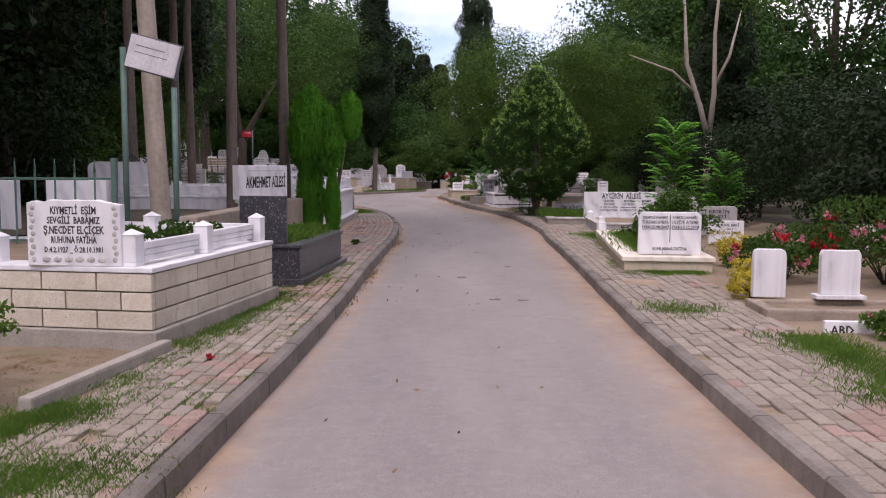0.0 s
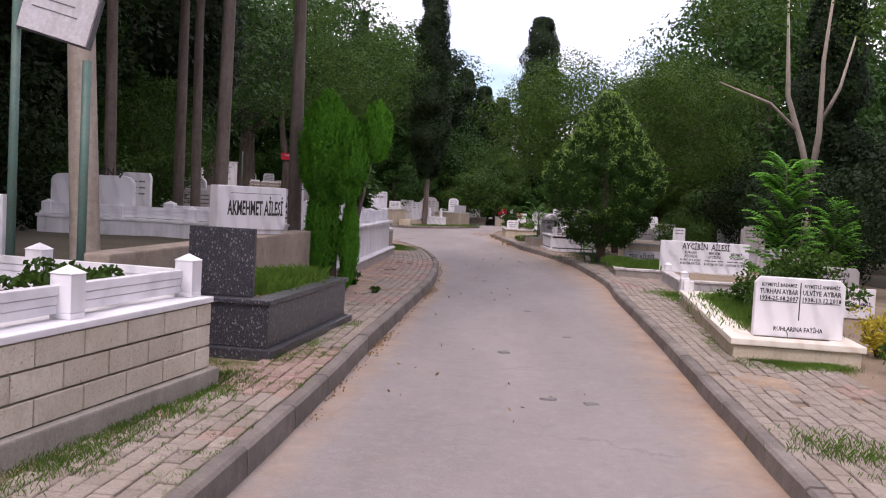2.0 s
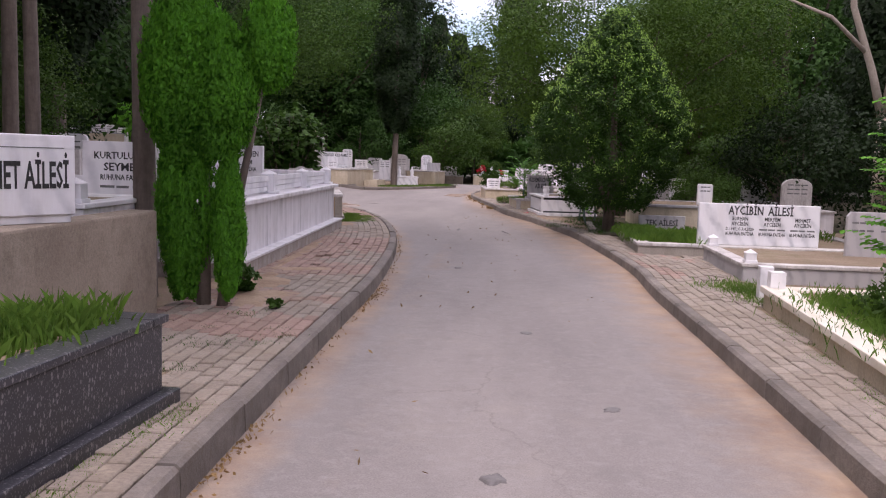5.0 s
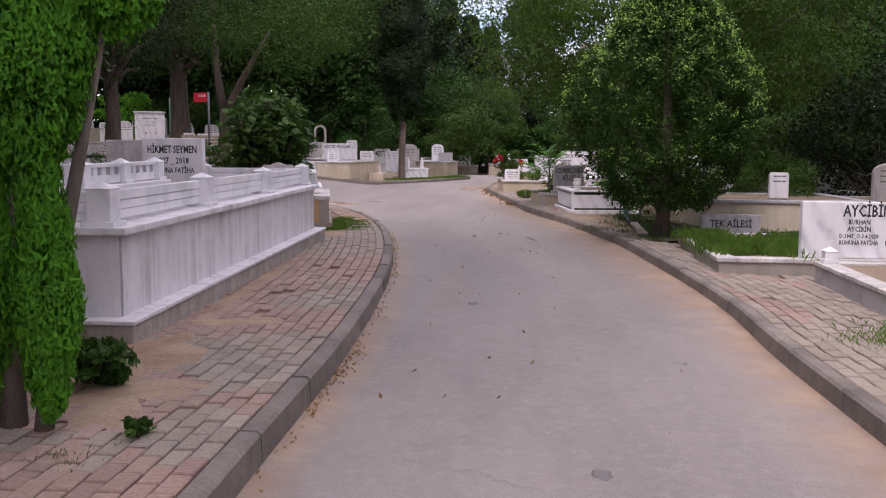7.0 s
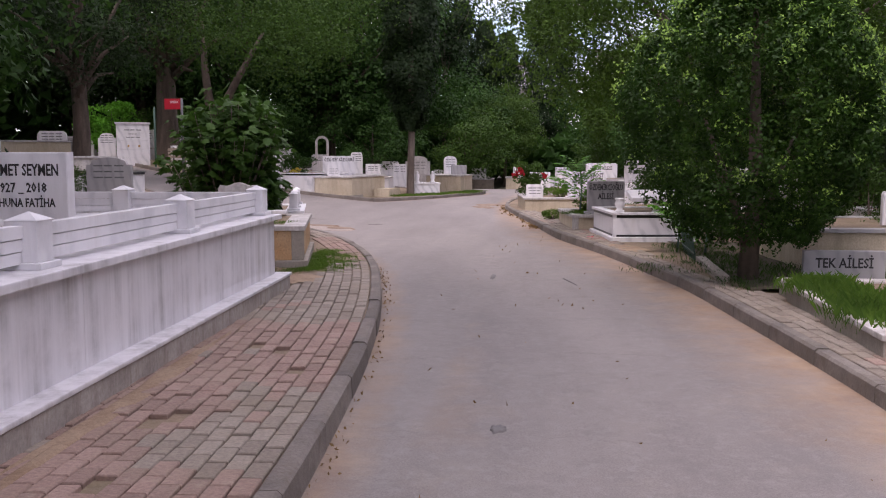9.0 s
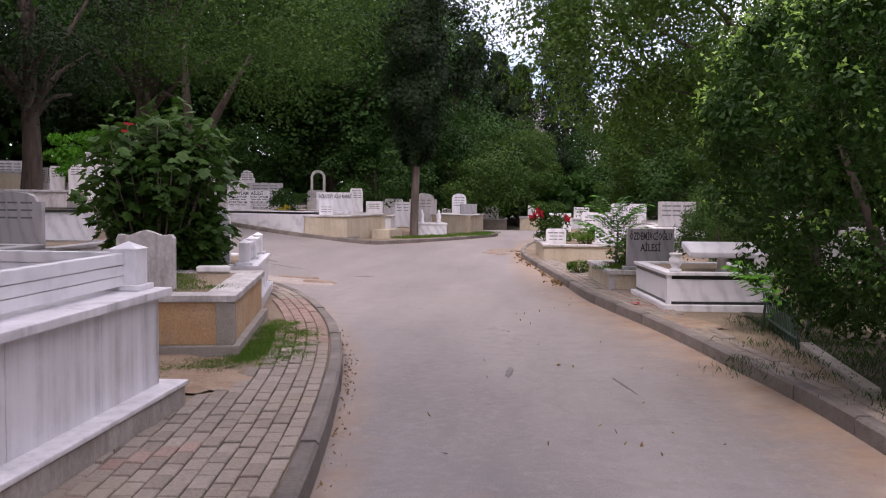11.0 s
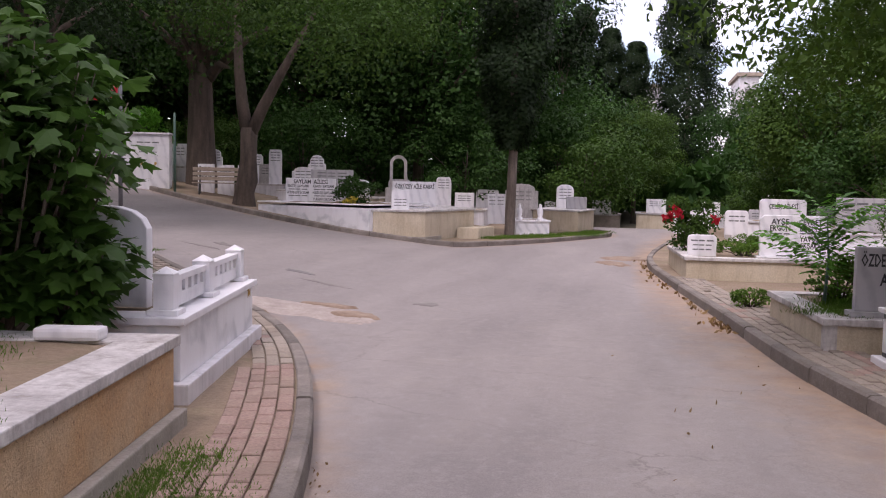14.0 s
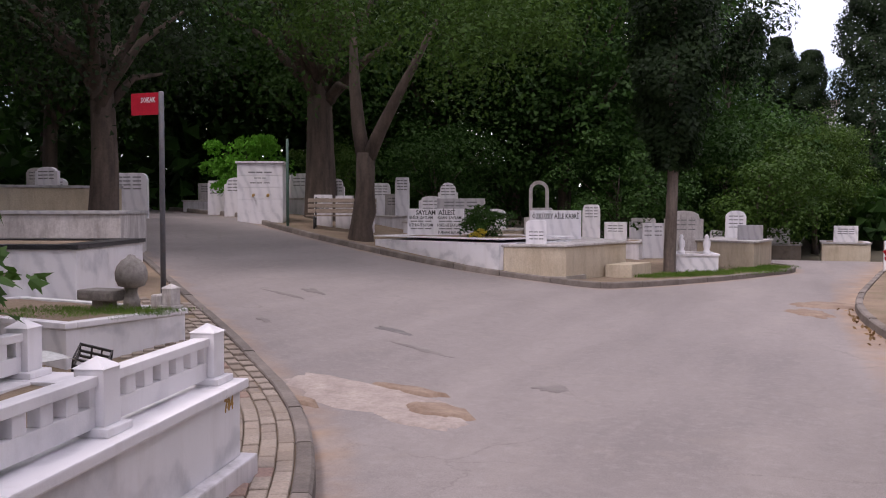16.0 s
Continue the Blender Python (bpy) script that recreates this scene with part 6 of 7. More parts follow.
size = rng.uniform(0.10, 0.19, k)
puff = rng.normal(size=(k, m, 3))
puff /= np.linalg.norm(puff, axis=2)[:, :, None]
cen = (knob[:, None] + puff * size[:, None, None] * rng.uniform(0.5, 1, (k, m, 1)) ** 0.5).reshape(-1, 3)
ang, t = rng.uniform(0, 2 * math.pi, 9000), rng.uniform(0, 1, 9000)
rr = np.interp(t, heights, radii) * rng.uniform(0.35, 0.9, 9000)
core = np.stack([rr * np.cos(ang), rr * np.sin(ang), 0.48 + t * 3.42], 1)
facing = np.concatenate([puff.reshape(-1, 3) + np.array([0, 0, 0.3]), rng.normal(size=(9000, 3))])
leaf_part("crown", np.concatenate([cen, core]), 0.066, 0.05, 12, L_LAUREL, sh, corners=3, facing=facing)
away = np.stack([knob[:, 0], knob[:, 1], np.full(k, 0.9)], 1)
away /= np.linalg.norm(away, axis=1)[:, None]
# bright tips stand for flowers and lit sprays, so more grow near the top
bearing = (knob + away * (size * 0.85)[:, None])[rng.uniform(size=k) < 0.25 + 0.6 * np.interp(knob[:, 2], [0.4, 2.0, 4.0], [0, 0.6, 1.0])]
tips = np.repeat(bearing, 16, axis=0) + rng.normal(size=(len(bearing) * 16, 3)) * 0.042
leaf_part("flower_and_lit_tip", tips, 0.05, 0.04, 13, L_TIP, sh, 0, "pale greenish flower clusters and sprays painted as lit", corners=3)
bm = bmesh.new()
tube(bm, [(0, 0, -0.1), (0, 0, 0.2), (0.05, 0, 1.0), (0, 0.05, 3.2)], [0.14, 0.11, 0.09, 0.02], 10)
tube(bm, [(0, 0, 0.25), (0.2, 0.1, 0.8), (0.5, 0.2, 1.6)], [0.07, 0.05, 0.02], 8)
tube(bm, [(0, 0, 0.3), (-0.2, -0.1, 0.9), (-0.5, 0.1, 1.8)], [0.07, 0.05, 0.02], 8)
part("trunk", bm, DARK_BARK, sh)


def thuja(x, y, z, h, w, seed):
    """An upright conifer: flame-shaped lobes of bright feathery sprays, w times their usual breadth."""
    ob = thing("thuja", pose(x, y, z) @ Matrix.Scale(1.11, 4), "bright green upright conifer with feathery sprays", "shrub")
    r = np.random.default_rng(seed)
    cs, facing = [], []
    for dx, dy, lo, hi, fat in ((-0.14, 0, 0.10, 1.6, 0.215), (-0.14, 0.02, 1.15, h, 0.345), (0.14, -0.08, 1.15, h * 0.87, 0.26), (0.47, 0.08, 1.68, h * 0.96, 0.20), (0.22, -0.10, 0.12, 1.2, 0.11)):
        k = int(340 * (fat + 0.05) * (hi - lo) / 0.36)
        t, a = r.uniform(0, 1, k), r.uniform(0, 2 * math.pi, k)
        e = np.interp(t, [0, 0.15, 0.4, 0.68, 0.88, 1], [0.45, 0.82, 1.0, 0.84, 0.46, 0.08]) * fat * w * r.uniform(0.72, 1.05, k)
        base = np.stack([dx + e * np.cos(a), dy + e * np.sin(a), lo + t * (hi - lo - 0.16)], 1)
        m = 110
        u = r.uniform(0, 1, (k, m))
        turn, wide = r.uniform(0, 2 * math.pi, (k, m)), 0.05 * np.sin(np.pi * (0.15 + 0.83 * u)) * np.sqrt(r.uniform(0.2, 1, (k, m)))
        out = 0.05 * u - 0.03
        cs.append(np.stack([base[:, :1] + np.cos(a)[:, None] * out + wide * np.cos(turn), base[:, 1:2] + np.sin(a)[:, None] * out + wide * np.sin(turn), base[:, 2:] + 0.26 * u - 0.08], 2).reshape(-1, 3))
        facing.append(np.stack([np.cos(a)[:, None] * 0.6 + np.cos(turn), np.sin(a)[:, None] * 0.6 + np.sin(turn), np.full((k, m), 0.35)], 2).reshape(-1, 3))
    leaf_part("foliage", np.concatenate(cs), 0.085, 0.016, seed, L_THUJA, ob, -2.6, corners=3, facing=np.concatenate(facing))
    bm = bmesh.new()
    tube(bm, [(0, 0, -0.1), (0, 0, h * 0.8)], [0.06, 0.02], 8)
    tube(bm, [(0.14, -0.05, -0.1), (0.26, -0.05, h * 0.3), (0.46, 0.07, h * 0.75)], [0.045, 0.035, 0.015], 8)
    part("trunk", bm, BARK, ob)
    return ob


thuja(-2.25, 16.0, KERB_H - 0.02, 2.5, 1.0, 21)


def fronds(name, x, y, z, h, n, seed, label, spread=1.0, stem=True, length=0.75):
    """A tree-of-heaven sapling: arching compound leaves off thin stems."""
    ob = thing(name, pose(x, y, z), label, "shrub")
    r = np.random.default_rng(seed)
    bm = bmesh.new()
    tube(bm, [(0, 0, -0.1), (0.03, 0, h * 0.5), (0, 0.02, h * 0.92)], [0.02, 0.014, 0.006], 6)
    part("stem", bm, GREEN_PAINT if h < 1 else BARK, ob)
    vs, fs = [], []
    for i in range(n):
        zz = h * r.uniform(0.08, 0.92)
        a = r.uniform(0, 2 * math.pi)
        out = np.array([math.cos(a), math.sin(a), 0])
        side = np.array([-out[1], out[0], 0])
        ln = length * r.uniform(0.7, 1.2) * (1.15 - 0.5 * zz / h) * spread
        for k in range(2, 13):
            s = k / 12
            p = np.array([0, 0, zz]) + out * ln * s + np.array([0, 0, ln * (1.5 * s - 0.8 * s * s)])
            for sg in (-1, 1):
                d = side * sg * 0.85 + out * 0.45 + np.array([0, 0, -0.25 + r.normal() * 0.12])
                q = 0.17 * (1 - 0.55 * abs(s - 0.45)) * spread
                w = np.cross(d, [0, 0, 1.0])
                w = w / np.linalg.norm(w) * 0.028
                b = len(vs)
                vs += [p, p + d * q * 0.45 + w, p + d * q, p + d * q * 0.45 - w]
                fs.append((b, b + 1, b + 2, b + 3))
    o = part("foliage", ([tuple(v) for v in vs], [], fs), L_AIL, ob)
    return ob


fronds("ailanthus_sapling", 4.15, 16.9, 0.1, 2.2, 130, 31, "bright green sapling with long feathery leaves", 0.72)
fronds("ailanthus_sapling", 6.3, 21.0, 0.1, 1.7, 70, 32, "bright green sapling with long feathery leaves", 0.8)
fronds("ailanthus_sapling", 2.25, 28.9, 0.1, 0.5, 14, 34, "small feathery sapling beside the railing", 0.8)
fronds("ailanthus_sapling", 2.5, 28.2, 0.1, 0.55, 12, 35, "small feathery sapling beside the railing", 0.7)
fronds("ailanthus_sapling", 1.2, 33.9, 0.35, 0.95, 40, 36, "feathery sapling growing in the cream plot", 0.8)
# pale forked tree on the east side
pf = thing("pale_forked_tree", pose(6.95, 24.6, 0.0), "slender tree with a pale forked trunk and light leaves", "tree")
bm = bmesh.new()
tube(bm, [(0, 0, -0.1), (-0.02, 0, 1.2), (0.0, 0, 2.3)], [0.14, 0.10, 0.10], 10)
tube(bm, [(0, 0, 2.2), (-0.25, 0, 3.1), (-0.6, 0.1, 4.2), (-0.75, 0.1, 6.5)], [0.085, 0.07, 0.06, 0.02], 8)
tube(bm, [(0, 0, 2.2), (0.12, 0, 3.4), (0.1, 0, 5.0), (0.25, 0, 7.0)], [0.085, 0.07, 0.05, 0.02], 8)
tube(bm, [(0.12, 0, 3.6), (0.5, 0, 4.4), (0.8, 0.1, 5.6)], [0.05, 0.04, 0.02], 8)
tube(bm, [(-0.35, 0.02, 3.4), (-1.0, 0, 4.0), (-2.2, -0.2, 4.4)], [0.045, 0.035, 0.012], 8)
part("trunk", bm, PALE_BARK, pf)
rng = np.random.default_rng(51)
cen, _, facing = clumps(rng, 7000, 46, 3.6, 1.7, 6.7, 0.6)
leaf_part("crown", cen, 0.17, 0.08, 51, L_FRESH, pf, corners=3, facing=facing)


def fig_bush(x, y, z, h, w, seed, label, n=650):
    """A fig: bare stems and large five-lobed leaves."""
    ob = thing("fig_bush", pose(x, y, z), label, "shrub")
    r = np.random.default_rng(seed)
    bm = bmesh.new()
    shoots = []
    for i in range(max(14, n // 40)):
        a, lean = r.uniform(0, 6.28), r.uniform(0.05, 1) ** 0.7
        e = np.array([math.cos(a) * w * lean, math.sin(a) * w * lean, h * (1.0 - 0.25 * lean ** 2) * r.uniform(0.72, 1.06)])
        knee = np.array([e[0] * 0.55, e[1] * 0.55, e[2] * 0.42])
        tube(bm, [(0, 0, -0.1), tuple(knee), tuple(knee + 0.85 * (e - knee))], [0.022, 0.012, 0.004], 5)
        shoots.append((knee, e))
    part("stem", bm, BARK, ob)
    lobes = [(0, 0), (0.16, -0.1), (0.42, 0.12), (0.30, 0.26), (0.50, 0.62), (0.24, 0.56), (0.0, 1.0), (-0.24, 0.56), (-0.50, 0.62), (-0.30, 0.26), (-0.42, 0.12), (-0.16, -0.1)]
    vs, fs = [], []
    for i in range(n):
        d = r.normal(size=3)
        d /= np.linalg.norm(d)
        knee, e = shoots[i % len(shoots)]
        c = knee * 0.35 + (e - knee * 0.35) * r.uniform(0.0, 1.0) ** 0.75 + d * np.array([0.17, 0.17, 0.11])
        up = Vector((d[0] * 0.6 + r.normal() * 0.3, d[1] * 0.6 + r.normal() * 0.3, 0.8))
        tip = Vector((d[0] + r.normal() * 0.5, d[1] + r.normal() * 0.5, 0.25 + r.normal() * 0.3))
        u = up.normalized()
        tp = (tip - tip.dot(u) * u).normalized()
        sd = tp.cross(u)
        s = 0.15 * r.uniform(0.6, 1.3)
        b = len(vs)
        vs += [tuple(Vector(c) + sd * lx * s + tp * ly * s - u * 0.05 * abs(lx)) for lx, ly in lobes]
        fs.append(tuple(range(b, b + 12)))
    part("foliage", (vs, [], fs), L_FIG, ob)
    return ob


fig_bush(-4.45, 29.15, 0.45, 2.0, 0.92, 61, "leafy fig bush with large lobed leaves on the ochre plot", 3000)
fig_bush(-3.92, 29.2, 0.58, 0.72, 0.36, 63, "dark low fig shoots beside the loose marble block", 420)
fig_bush(-5.3, 30.6, 0.45, 1.3, 0.8, 62, "lower fig shoots with dark lobed leaves", 520)


def bush(name, x, y, z, h, rx, seed, mat, label, n=2500, size=0.07, cat="shrub", bloom=None, blooms=0, bsize=0.035):
    ob = thing(name, pose(x, y, z), label, cat)
    r = np.random.default_rng(seed)
    cen, tops, _ = clumps(r, n, 26, rx, h * 0.45, h * 0.5, 0.28 * min(rx, h), 0.3)
    cen[:, 2] = np.abs(cen[:, 2])
    bm = bmesh.new()
    for c in tops[::3]:
        tube(bm, [(0, 0, -0.05), (c[0] * 0.5, c[1] * 0.5, abs(c[2]) * 0.6), (c[0], c[1], abs(c[2]))], [0.012, 0.009, 0.004], 5)
    part("stem", bm, DARK_BARK, ob)
    leaf_part("foliage", cen, size, size * 0.55, seed, mat, ob)
    if bloom:
        d = r.normal(size=(blooms, 3))
        d[:, 2] = np.abs(d[:, 2]) * 0.8
        d[:, 1] -= 0.5
        d /= np.linalg.norm(d, axis=1)[:, None]
        bc = d * np.array([rx, rx, h * 0.55]) * r.uniform(0.8, 1.1, (blooms, 1)) + np.array([0, 0, h * 0.45])
        for kk, mt in enumerate(bloom):
            c = bc[kk::len(bloom)]
            pts = np.repeat(c, 22, axis=0) + r.normal(size=(len(c) * 22, 3)) * bsize * 0.55
            leaf_part("blossom", pts, bsize * 1.4, bsize * 1.2, seed + kk, mt, ob)
    return ob


bush("rose_bush", 4.25, 11.4, 0.1, 0.55, 0.7, 71, L_MID, "rose bush with red and pink blossoms", 3000, 0.06, bloom=(PETAL_PINK, PETAL_RED), blooms=26)
bush("rose_bush", 5.3, 11.0, 0.1, 1.15, 0.85, 72, L_MID, "tall rose bush with red blossoms", 3600, 0.06, bloom=(PETAL_RED, PETAL_PINK), blooms=24)
bush("rose_bush", 5.1, 12.6, 0.1, 0.6, 0.75, 73, L_MID, "rose bush with pink blossoms", 3000, 0.06, bloom=(PETAL_PINK, PETAL_RED), blooms=18)
bush("rose_bush", 6.4, 11.6, 0.1, 1.2, 0.9, 74, L_MID, "tall rose bush with red blossoms", 3600, 0.06, bloom=(PETAL_RED, PETAL_PINK), blooms=20)
bush("yellow_shrub", 3.3, 9.75, 0.08, 0.42, 0.30, 75, L_YELLOW, "small golden-leaved shrub beside a headstone", 1800, 0.045)
bush("yellow_shrub", 4.0, 12.9, 0.1, 0.5, 0.3, 76, L_YELLOW, "small golden-leaved shrub behind the headstone", 1500, 0.045)
bush("rosemary", 3.95, 7.35, 0.05, 0.32, 0.5, 77, L_GRASS, "low rosemary with small pink flowers", 2600, 0.05, bloom=(PETAL_PINK,), blooms=14, bsize=0.02)
bush("garden_shrub", 3.3, 13.3, 0.15, 0.95, 0.55, 78, L_MID, "leafy shrub growing behind the double headstone", 3400, 0.06)
bush("garden_shrub", 3.55, 15.2, 0.12, 0.6, 0.55, 79, L_MID, "leafy shrub growing in the low cream plot", 2600, 0.06)
bush("garden_shrub", 0.3, 40.4, 0.4, 1.0, 0.5, 80, L_MID, "leafy shrub with a red flower", 2600, 0.07, bloom=(PETAL_RED,), blooms=5, bsize=0.06)
bush("low_hedge", 1.1, 39.6, 0.4, 0.35, 0.5, 81, L_GRASS, "low green hedge on the cream plot", 2000, 0.05)
bush("garden_shrub", -7.6, 46.8, 0.75, 0.8, 0.6, 82, L_DARK, "dark leafy shrub beside the family headstone", 2600, 0.07)
bush("yellow_shrub", -7.45, 45.9, 0.75, 0.4, 0.2, 83, L_YELLOW, "small yellow-flowering shrub on the corner plot", 500, 0.05)
bush("garden_shrub", 2.95, 31.4, 0.2, 0.9, 0.5, 84, L_MID, "leafy shrub beside the banded plot", 2600, 0.06)
bush("garden_shrub", 0.72, 35.6, 0.1, 0.22, 0.22, 85, L_GRASS, "low leafy weeds beside the kerb", 900, 0.04)
bush("weed_clump", -2.15, 16.75, KERB_H - 0.01, 0.24, 0.17, 92, L_FIG, "compact dark green weed growing from the pavers", 700, 0.07, "weed")
bush("weed_clump", -1.62, 15.9, KERB_H - 0.01, 0.1, 0.07, 93, L_FIG, "small grey-green weed growing from the pavers", 160, 0.05, "weed")
bush("garden_shrub", 1.45, 34.3, 0.35, 0.45, 0.4, 91, L_GRASS, "dry leafy weeds in the cream plot", 1500, 0.05)
bush("garden_shrub", -3.05, 5.45, 0.1, 0.7, 0.36, 86, L_GRASS, "leafy weeds at the lane's start", 1200, 0.05)
bush("fallen_rose", -1.7, 6.4, KERB_H, 0.035, 0.03, 90, PETAL_RED, "fallen dark red rose on the pavers", 40, 0.03, "flower")
bush("garden_shrub", -15.5, 49.6, 1.4, 2.6, 1.2, 87, L_AIL, "bright green bush behind the fountain", 4000, 0.14)
bush("garden_shrub", -2.95, 7.9, 0.68, 0.3, 0.5, 88, L_MID, "low trailing plants inside the block plot", 1400, 0.06)
bush("garden_shrub", -2.5, 8.7, 0.68, 0.25, 0.4, 89, L_MID, "low trailing plants inside the block plot", 1200, 0.06)


def tufts(name, spots, label, h=0.034, mat=None, seed=0, blades=56, spread=0.085, wide=1.0):
    """Grass or weeds: curved blades in clumps at (x, y, z, size)."""
    r = np.random.default_rng(seed)
    vs, fs = [], []
    for x, y, z, s in spots:
        for i in range(blades):
            a = r.uniform(0, 6.28)
            d = np.array([math.cos(a), math.sin(a)])
            p = np.array([x, y]) + r.normal(size=2) * spread * s
            hh = h * s * r.uniform(0.4, 1.2)
            lean = d * hh * r.uniform(0.2, 0.8)
            w = np.array([-d[1], d[0]]) * 0.0012 * wide * (0.5 + s)
            b = len(vs)
            vs += [(p[0] - w[0], p[1] - w[1], z), (p[0] + w[0], p[1] + w[1], z), (p[0] + lean[0] * 0.4, p[1] + lean[1] * 0.4, z + hh * 0.7), (p[0] + lean[0], p[1] + lean[1], z + hh)]
            fs += [(b, b + 1, b + 2), (b + 2, b + 1, b + 3)]
    ob = part(name, (vs, [], fs), mat or L_GRASS, None)
    return tagged(ob, label, "grass", kind="stuff")


rnd = random.Random(4)


def along(x0, y0, x1, y1, n, j, z, s=1.0):
    return [(x0 + (x1 - x0) * t + rnd.gauss(0, j), y0 + (y1 - y0) * t + rnd.gauss(0, j), z, s * rnd.uniform(0.6, 1.3)) for t in (rnd.random() for _ in range(n))]


G = KERB_H - 0.015
def joint_grass(name, line, left, y0, y1, rows, n, label, seed):
    """Short grass rooted in the joints between rows of pavers, thicker in patches."""
    nrm = sides(line, left)
    r2 = random.Random(seed)
    spots = []
    while len(spots) < n:
        y = r2.uniform(y0, y1)
        i = int(np.argmin(np.abs(line[:, 1] - y)))
        row = r2.randrange(rows)
        off = KERB_W + 0.06 + row * 0.105 - 0.052
        x = np.interp(y, line[:, 1], line[:, 0]) + nrm[i][0] * off + r2.gauss(0, 0.012)
        if noise.noise((x * 2.2, y * 1.6, seed)) + r2.uniform(-0.25, 0.25) > 0.0:
            spots.append((x, y, KERB_H - 0.012, r2.uniform(0.35, 0.7)))
    return tufts(name, spots, label, seed=seed, blades=26, spread=0.045)


tufts("grass_by_block_plot", along(-2.02, 6.8, -1.70, 9.6, 110, 0.05, G) + along(-2.1, 5.6, -2.05, 6.8, 40, 0.08, G, 0.8), "green grass growing along the wall", seed=1)
joint_grass("joint_grass_west", LEFT, True, 3.0, 11.5, 8, 520, "short green grass rooted in the paver joints", 14)
tufts("grass_at_start", along(-2.45, 3.5, -1.6, 4.1, 230, 0.16, G, 0.9) + along(-2.5, 4.2, -2.1, 5.2, 170, 0.14, G, 0.9) + along(-1.8, 3.0, -1.6, 3.6, 70, 0.10, G, 0.8), "dense green grass growing over the pavers", seed=11, blades=64)
tufts("dry_grass", along(-3.8, 5.5, -2.55, 6.6, 170, 0.26, G, 0.35), "straw-coloured dry grass on the earth bed", seed=12, mat=L_DRY)
tufts("grass_by_granite", along(-1.6, 10.4, -1.38, 13.0, 70, 0.05, G, 0.6) + along(-2.1, 9.6, -1.8, 9.9, 50, 0.10, G, 0.7) + along(-2.3, 10.2, -1.7, 10.3, 20, 0.06, G, 0.5), "sparse grass round the granite tomb", seed=2)
tufts("grass_by_ochre_plot", along(-2.55, 26.3, -2.8, 28.6, 200, 0.07, G, 0.8) + along(-2.25, 26.3, -2.5, 28.0, 170, 0.10, G, 0.6) + along(-3.2, 25.7, -2.5, 26.3, 80, 0.12, KERB_H + 0.002, 0.6), "green grass patch beside the ochre plot", seed=3)
tufts("grass_in_marble_plot", along(2.7, 22.2, 2.75, 24.3, 130, 0.08, 0.22, 1.1) + along(3.0, 22.5, 5.4, 24.2, 420, 0.25, 0.22, 1.3), "tall green grass inside the low plot", seed=4, h=0.11)
tufts("weeds_east", along(2.2, 8.7, 2.25, 8.8, 22, 0.14, G, 1.4) + along(2.45, 12.0, 3.3, 12.0, 50, 0.05, G, 0.8) + along(2.28, 12.3, 2.68, 16.5, 30, 0.025, G, 0.6) + along(2.85, 4.6, 2.95, 7.4, 190, 0.13, 0.10, 1.3) + along(2.5, 11.7, 3.3, 11.9, 90, 0.10, G, 0.9) + along(2.9, 17.2, 2.9, 18.6, 60, 0.12, G, 1.4), "green weeds on the paving and along the plot", seed=5)
tufts("weeds_in_plots", along(3.0, 12.9, 3.35, 16.6, 160, 0.10, 0.27, 2.2) + along(-3.5, 27.1, -4.4, 28.6, 120, 0.2, 0.6, 0.9) + along(1.2, 33.1, 1.8, 34.6, 120, 0.15, 0.37, 1.2) + along(-7.6, 34.0, -6.4, 34.3, 90, 0.2, 0.6, 0.8), "weeds and grass growing inside the plots", seed=6)
tufts("grass_north_corner", along(-4.3, 47.2, -2.0, 50.4, 150, 0.25, 0.09, 1.6) + along(-2.2, 50.5, -1.7, 52.3, 90, 0.2, 0.09, 1.6), "green grass on the raised corner", seed=7)
tufts("ground_cover", along(-2.11, 11.05, -1.97, 12.75, 330, 0.11, KERB_H + 0.43, 1.2), "lush green broad-leaved ground cover inside the granite tomb", seed=8, h=0.10, blades=16, spread=0.06, wide=5.0)
tufts("dark_weeds", along(-1.9, 13.4, -1.4, 15.6, 16, 0.25, G, 0.7), "dark green weeds on the paving", seed=9, mat=L_FIG)
# dark sheet laid over the paler soil under the round shrub
o = part("dark_bed", grid_mesh(list(np.linspace(2.32, 5.2, 12)), list(np.linspace(24.9, 30.2, 18)), lambda x, y: KERB_H + 0.01 + 0.03 * noise.noise((x * 2, y * 2, 5))), DARK_SOIL, None)
tagged(o, "dark ground sheet under the round shrub", "ground", kind="structure")
tufts("shade_weeds", along(2.4, 25.2, 2.7, 29.8, 60, 0.3, KERB_H + 0.01, 1.6) + along(3.2, 25.4, 4.6, 29.6, 60, 0.4, KERB_H + 0.01, 1.8), "sparse dark weeds under the shrub", seed=10, mat=L_FIG)
# dry leaves swept against the east kerb and litter in the lane
r = np.random.default_rng(5)
yy = np.concatenate([r.uniform(20, 43, 260), r.normal(24.3, 0.5, 60), r.normal(28.2, 0.35, 50), r.normal(34.5, 0.3, 40)])
xx = np.interp(yy, RIGHT[:, 1], RIGHT[:, 0]) - np.abs(r.normal(0, 0.09, len(yy))) - 0.02
o = leaf_part("fallen_leaves", np.stack([xx, yy, np.full(len(yy), 0.018) - 0.07 * (yy < 34)], 1), 0.07, 0.04, 9, L_DRY, None)
tagged(o, "dry brown leaves swept against the kerb", "fallen leaves", kind="stuff")
yw = np.concatenate([r.uniform(9, 29, 380), r.normal(12.5, 0.5, 110), r.normal(17.6, 0.5, 110), r.normal(26.5, 0.6, 50)])
xw = np.interp(yw, LEFT[:, 1], LEFT[:, 0]) + np.abs(r.normal(0, 0.045, len(yw))) + 0.012
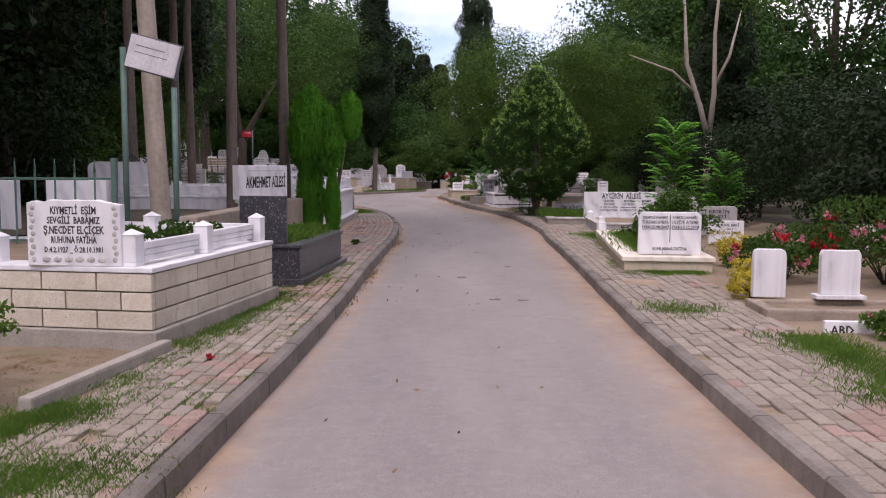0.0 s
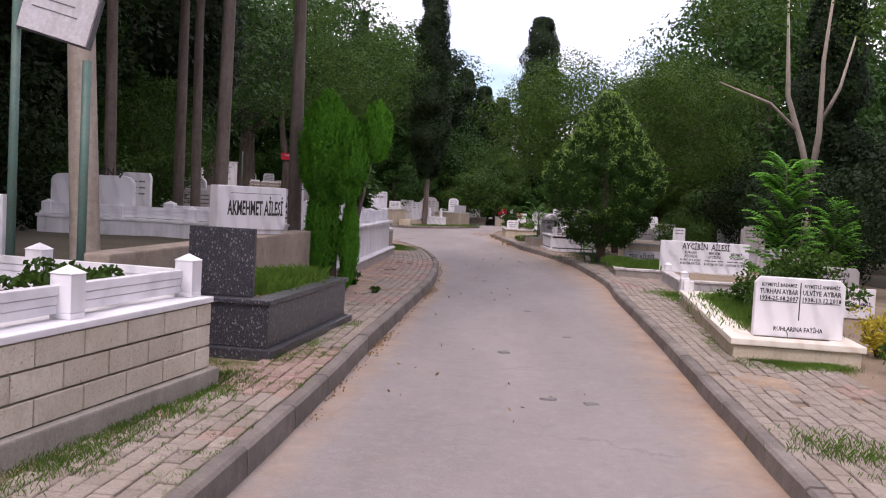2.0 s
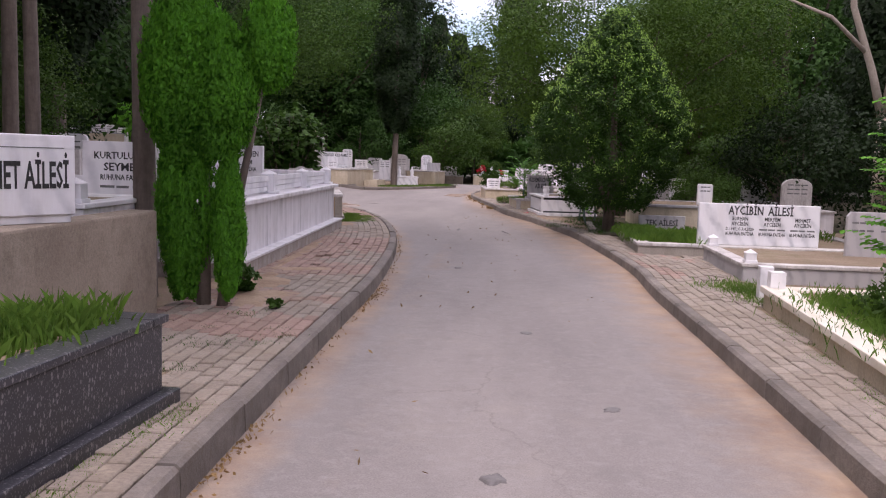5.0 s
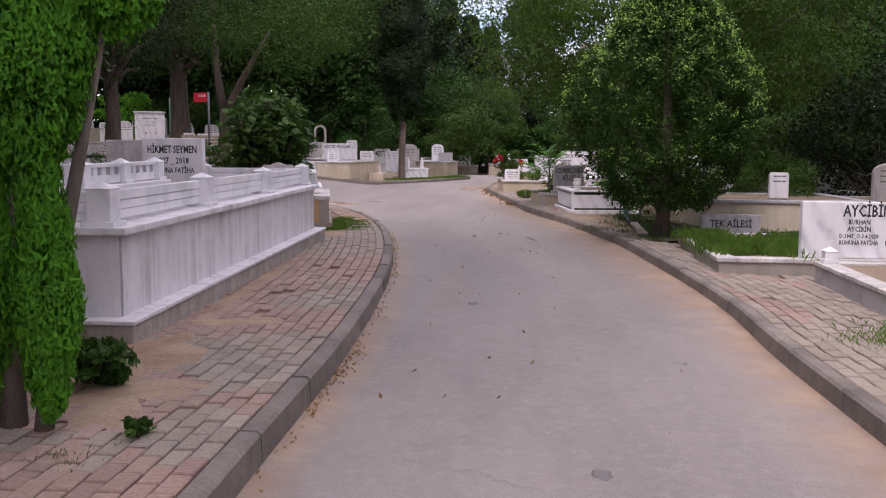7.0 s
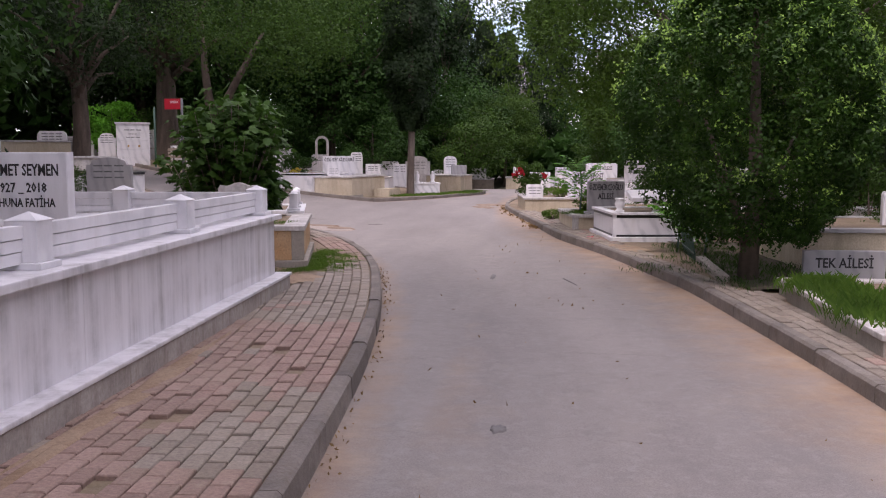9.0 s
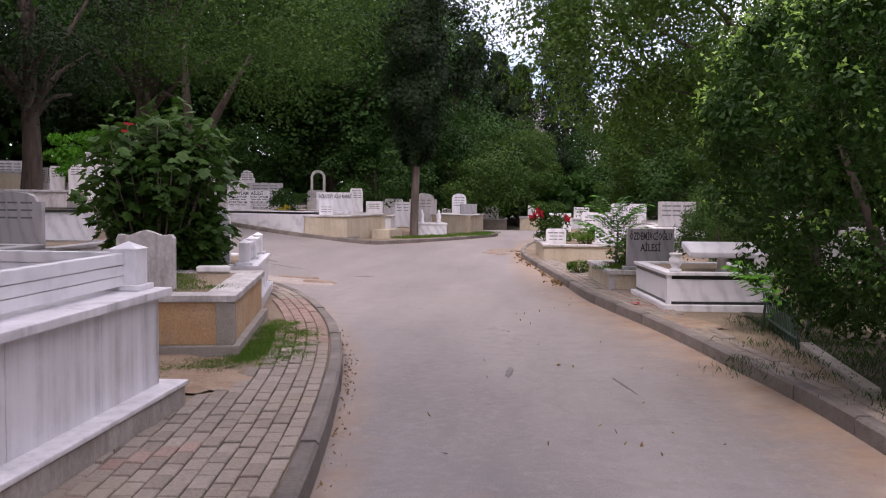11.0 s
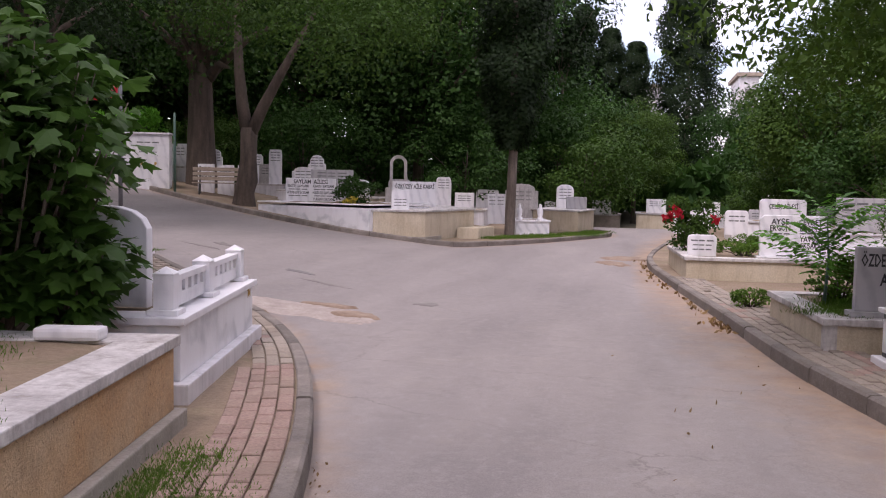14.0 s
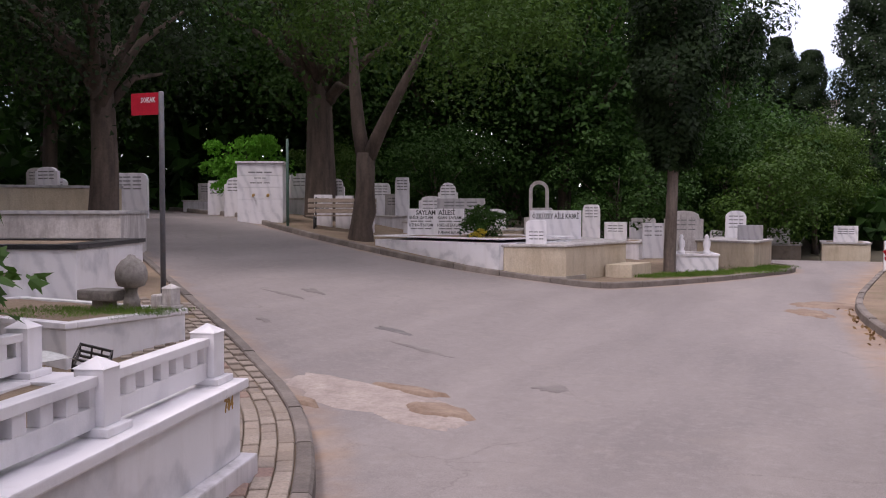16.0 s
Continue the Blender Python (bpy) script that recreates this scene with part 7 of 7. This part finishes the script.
o = leaf_part("fallen_leaves", np.stack([xw, yw, np.full(len(yw), -0.03)], 1), 0.026, 0.015, 19, L_DRY, None)
tagged(o, "dry brown leaf bits in the gutter", "fallen leaves", kind="stuff")
o = leaf_part("lane_litter", np.stack([r.uniform(-0.9, 1.6, 120), r.uniform(3, 33, 120), np.full(120, -0.028)], 1), 0.045, 0.018, 10, L_DRY, None)
tagged(o, "scattered dry leaf bits on the asphalt", "litter", kind="stuff")

# ---- pavers ----
def paver_mesh(l, w, mat, h=0.05):
    bm = box(bmesh.new(), -l / 2, l / 2, -w / 2, w / 2, -h, 0)
    top = [e for e in bm.edges if all(v.co.z > -0.001 for v in e.verts)]
    bmesh.ops.bevel(bm, geom=top, offset=0.006, segments=1, affect="EDGES")
    me = bpy.data.meshes.new("paver")
    bm.to_mesh(me)
    bm.free()
    me.materials.append(mat)
    return me


BRICK, BRICK_RED = paver_mesh(0.193, 0.096, PAVER), paver_mesh(0.193, 0.096, PAVER_RED)


def paving(name, line, left, rows, y_from, y_to, pick, label, edge, reds):
    """Running-bond pavers that follow the kerb; those along one stretch are objects, the rest one mesh."""
    base = thing(name, pose(0, 0, 0), label, "pavement", kind="structure")
    nrm = sides(line, left)
    s = np.concatenate([[0], np.cumsum(np.linalg.norm(np.diff(line, axis=0), axis=1))])
    rng = random.Random(len(name))
    src = [tuple(v.co) for v in BRICK.vertices]
    sf = [tuple(p.vertices) for p in BRICK.polygons]
    rest, made = {False: ([], []), True: ([], [])}, 0
    for row in range(rows):
        off = KERB_W + 0.06 + row * 0.105
        q = (row % 2) * 0.103
        while q < s[-1]:
            p = np.array([np.interp(q, s, line[:, 0]), np.interp(q, s, line[:, 1])])
            n = np.array([np.interp(q, s, nrm[:, 0]), np.interp(q, s, nrm[:, 1])])
            n /= np.linalg.norm(n)
            c = p + n * off
            q += 0.207
            if not (y_from < c[1] < y_to) or abs(c[0]) > edge(c[1]) or rng.random() < 0.012:
                continue
            zz = gz(*p) + KERB_H - 0.006 + rng.uniform(-0.005, 0.005) + 0.008 * noise.noise((c[0], c[1], 0))
            m = pose(c[0], c[1], zz, rng.uniform(-1.3, 1.3), rng.uniform(-1.3, 1.3), math.degrees(math.atan2(n[1], n[0])) + 90 + rng.uniform(-1.2, 1.2))
            red = bool(0.5 + 0.75 * noise.noise((c[0] * 1.1, c[1] * 1.1, 1)) + rng.uniform(-0.14, 0.14) < np.interp(c[1], *reds))
            if made < 300 and pick(c, row):
                ob = new("paver", BRICK_RED if red else BRICK)
                ob.parent = base
                ob.matrix_basis = m
                made += 1
            else:
                vs, fs = rest[red]
                b = len(vs)
                vs.extend(tuple(m @ Vector(v)) for v in src)
                fs.extend(tuple(b + i for i in f) for f in sf)
    for red, (vs, fs) in rest.items():
        tagged(part("paving_rest", (vs, [], fs), PAVER_RED if red else PAVER, base), kind="stuff")
    return base


paving("pavement_west", LEFT, True, 13, 1.5, 36.5, lambda c, r: 17.5 < c[1] < 24 and r < 9, "grey and reddish concrete pavers laid in running bond", lambda y: np.interp(y, [0, 6.5, 7, 9.5, 10, 13, 14, 17.6, 24.8, 25.5, 27, 29, 31.9, 36], [2.3, 2.2, 2.05, 1.75, 1.75, 1.55, 2.5, 2.5, 2.5, 2.35, 2.5, 2.95, 3.9, 9]), ([0, 9, 9.4, 10.8, 11.4, 14.6, 15.2, 16.6, 17.4, 18.4, 22.4, 23.6, 26.5, 28, 30.5, 31.5, 36], [0.15, 0.2, 0.85, 0.85, 0.15, 0.1, 0.6, 0.6, 0.25, 0.7, 0.75, 0.12, 0.12, 0.75, 0.75, 0.2, 0.1]))
paving("pavement_east", RIGHT, False, 12, 1.5, 39, lambda c, r: 4 < c[1] < 11 and r < 9, "grey and reddish concrete pavers beside the lane", lambda y: np.interp(y, [0, 6.5, 11.9, 12, 17.2, 17.4, 21.6, 21.7, 24.8, 25, 30, 32, 35, 38.6], [2.85, 2.85, 3.2, 2.35, 2.75, 3.1, 3.3, 2.4, 2.5, 2.2, 1.6, 1.5, 1.0, 0.4]), ([0, 4.2, 4.8, 6.6, 7.2, 10.4, 10.9, 11.6, 12.2, 20, 20.6, 22.6, 23.4, 28.5, 29.5, 31.5, 33, 40], [0.1, 0.15, 0.3, 0.3, 0.08, 0.08, 0.25, 0.25, 0.08, 0.08, 0.3, 0.3, 0.1, 0.1, 0.4, 0.4, 0.15, 0.1]))
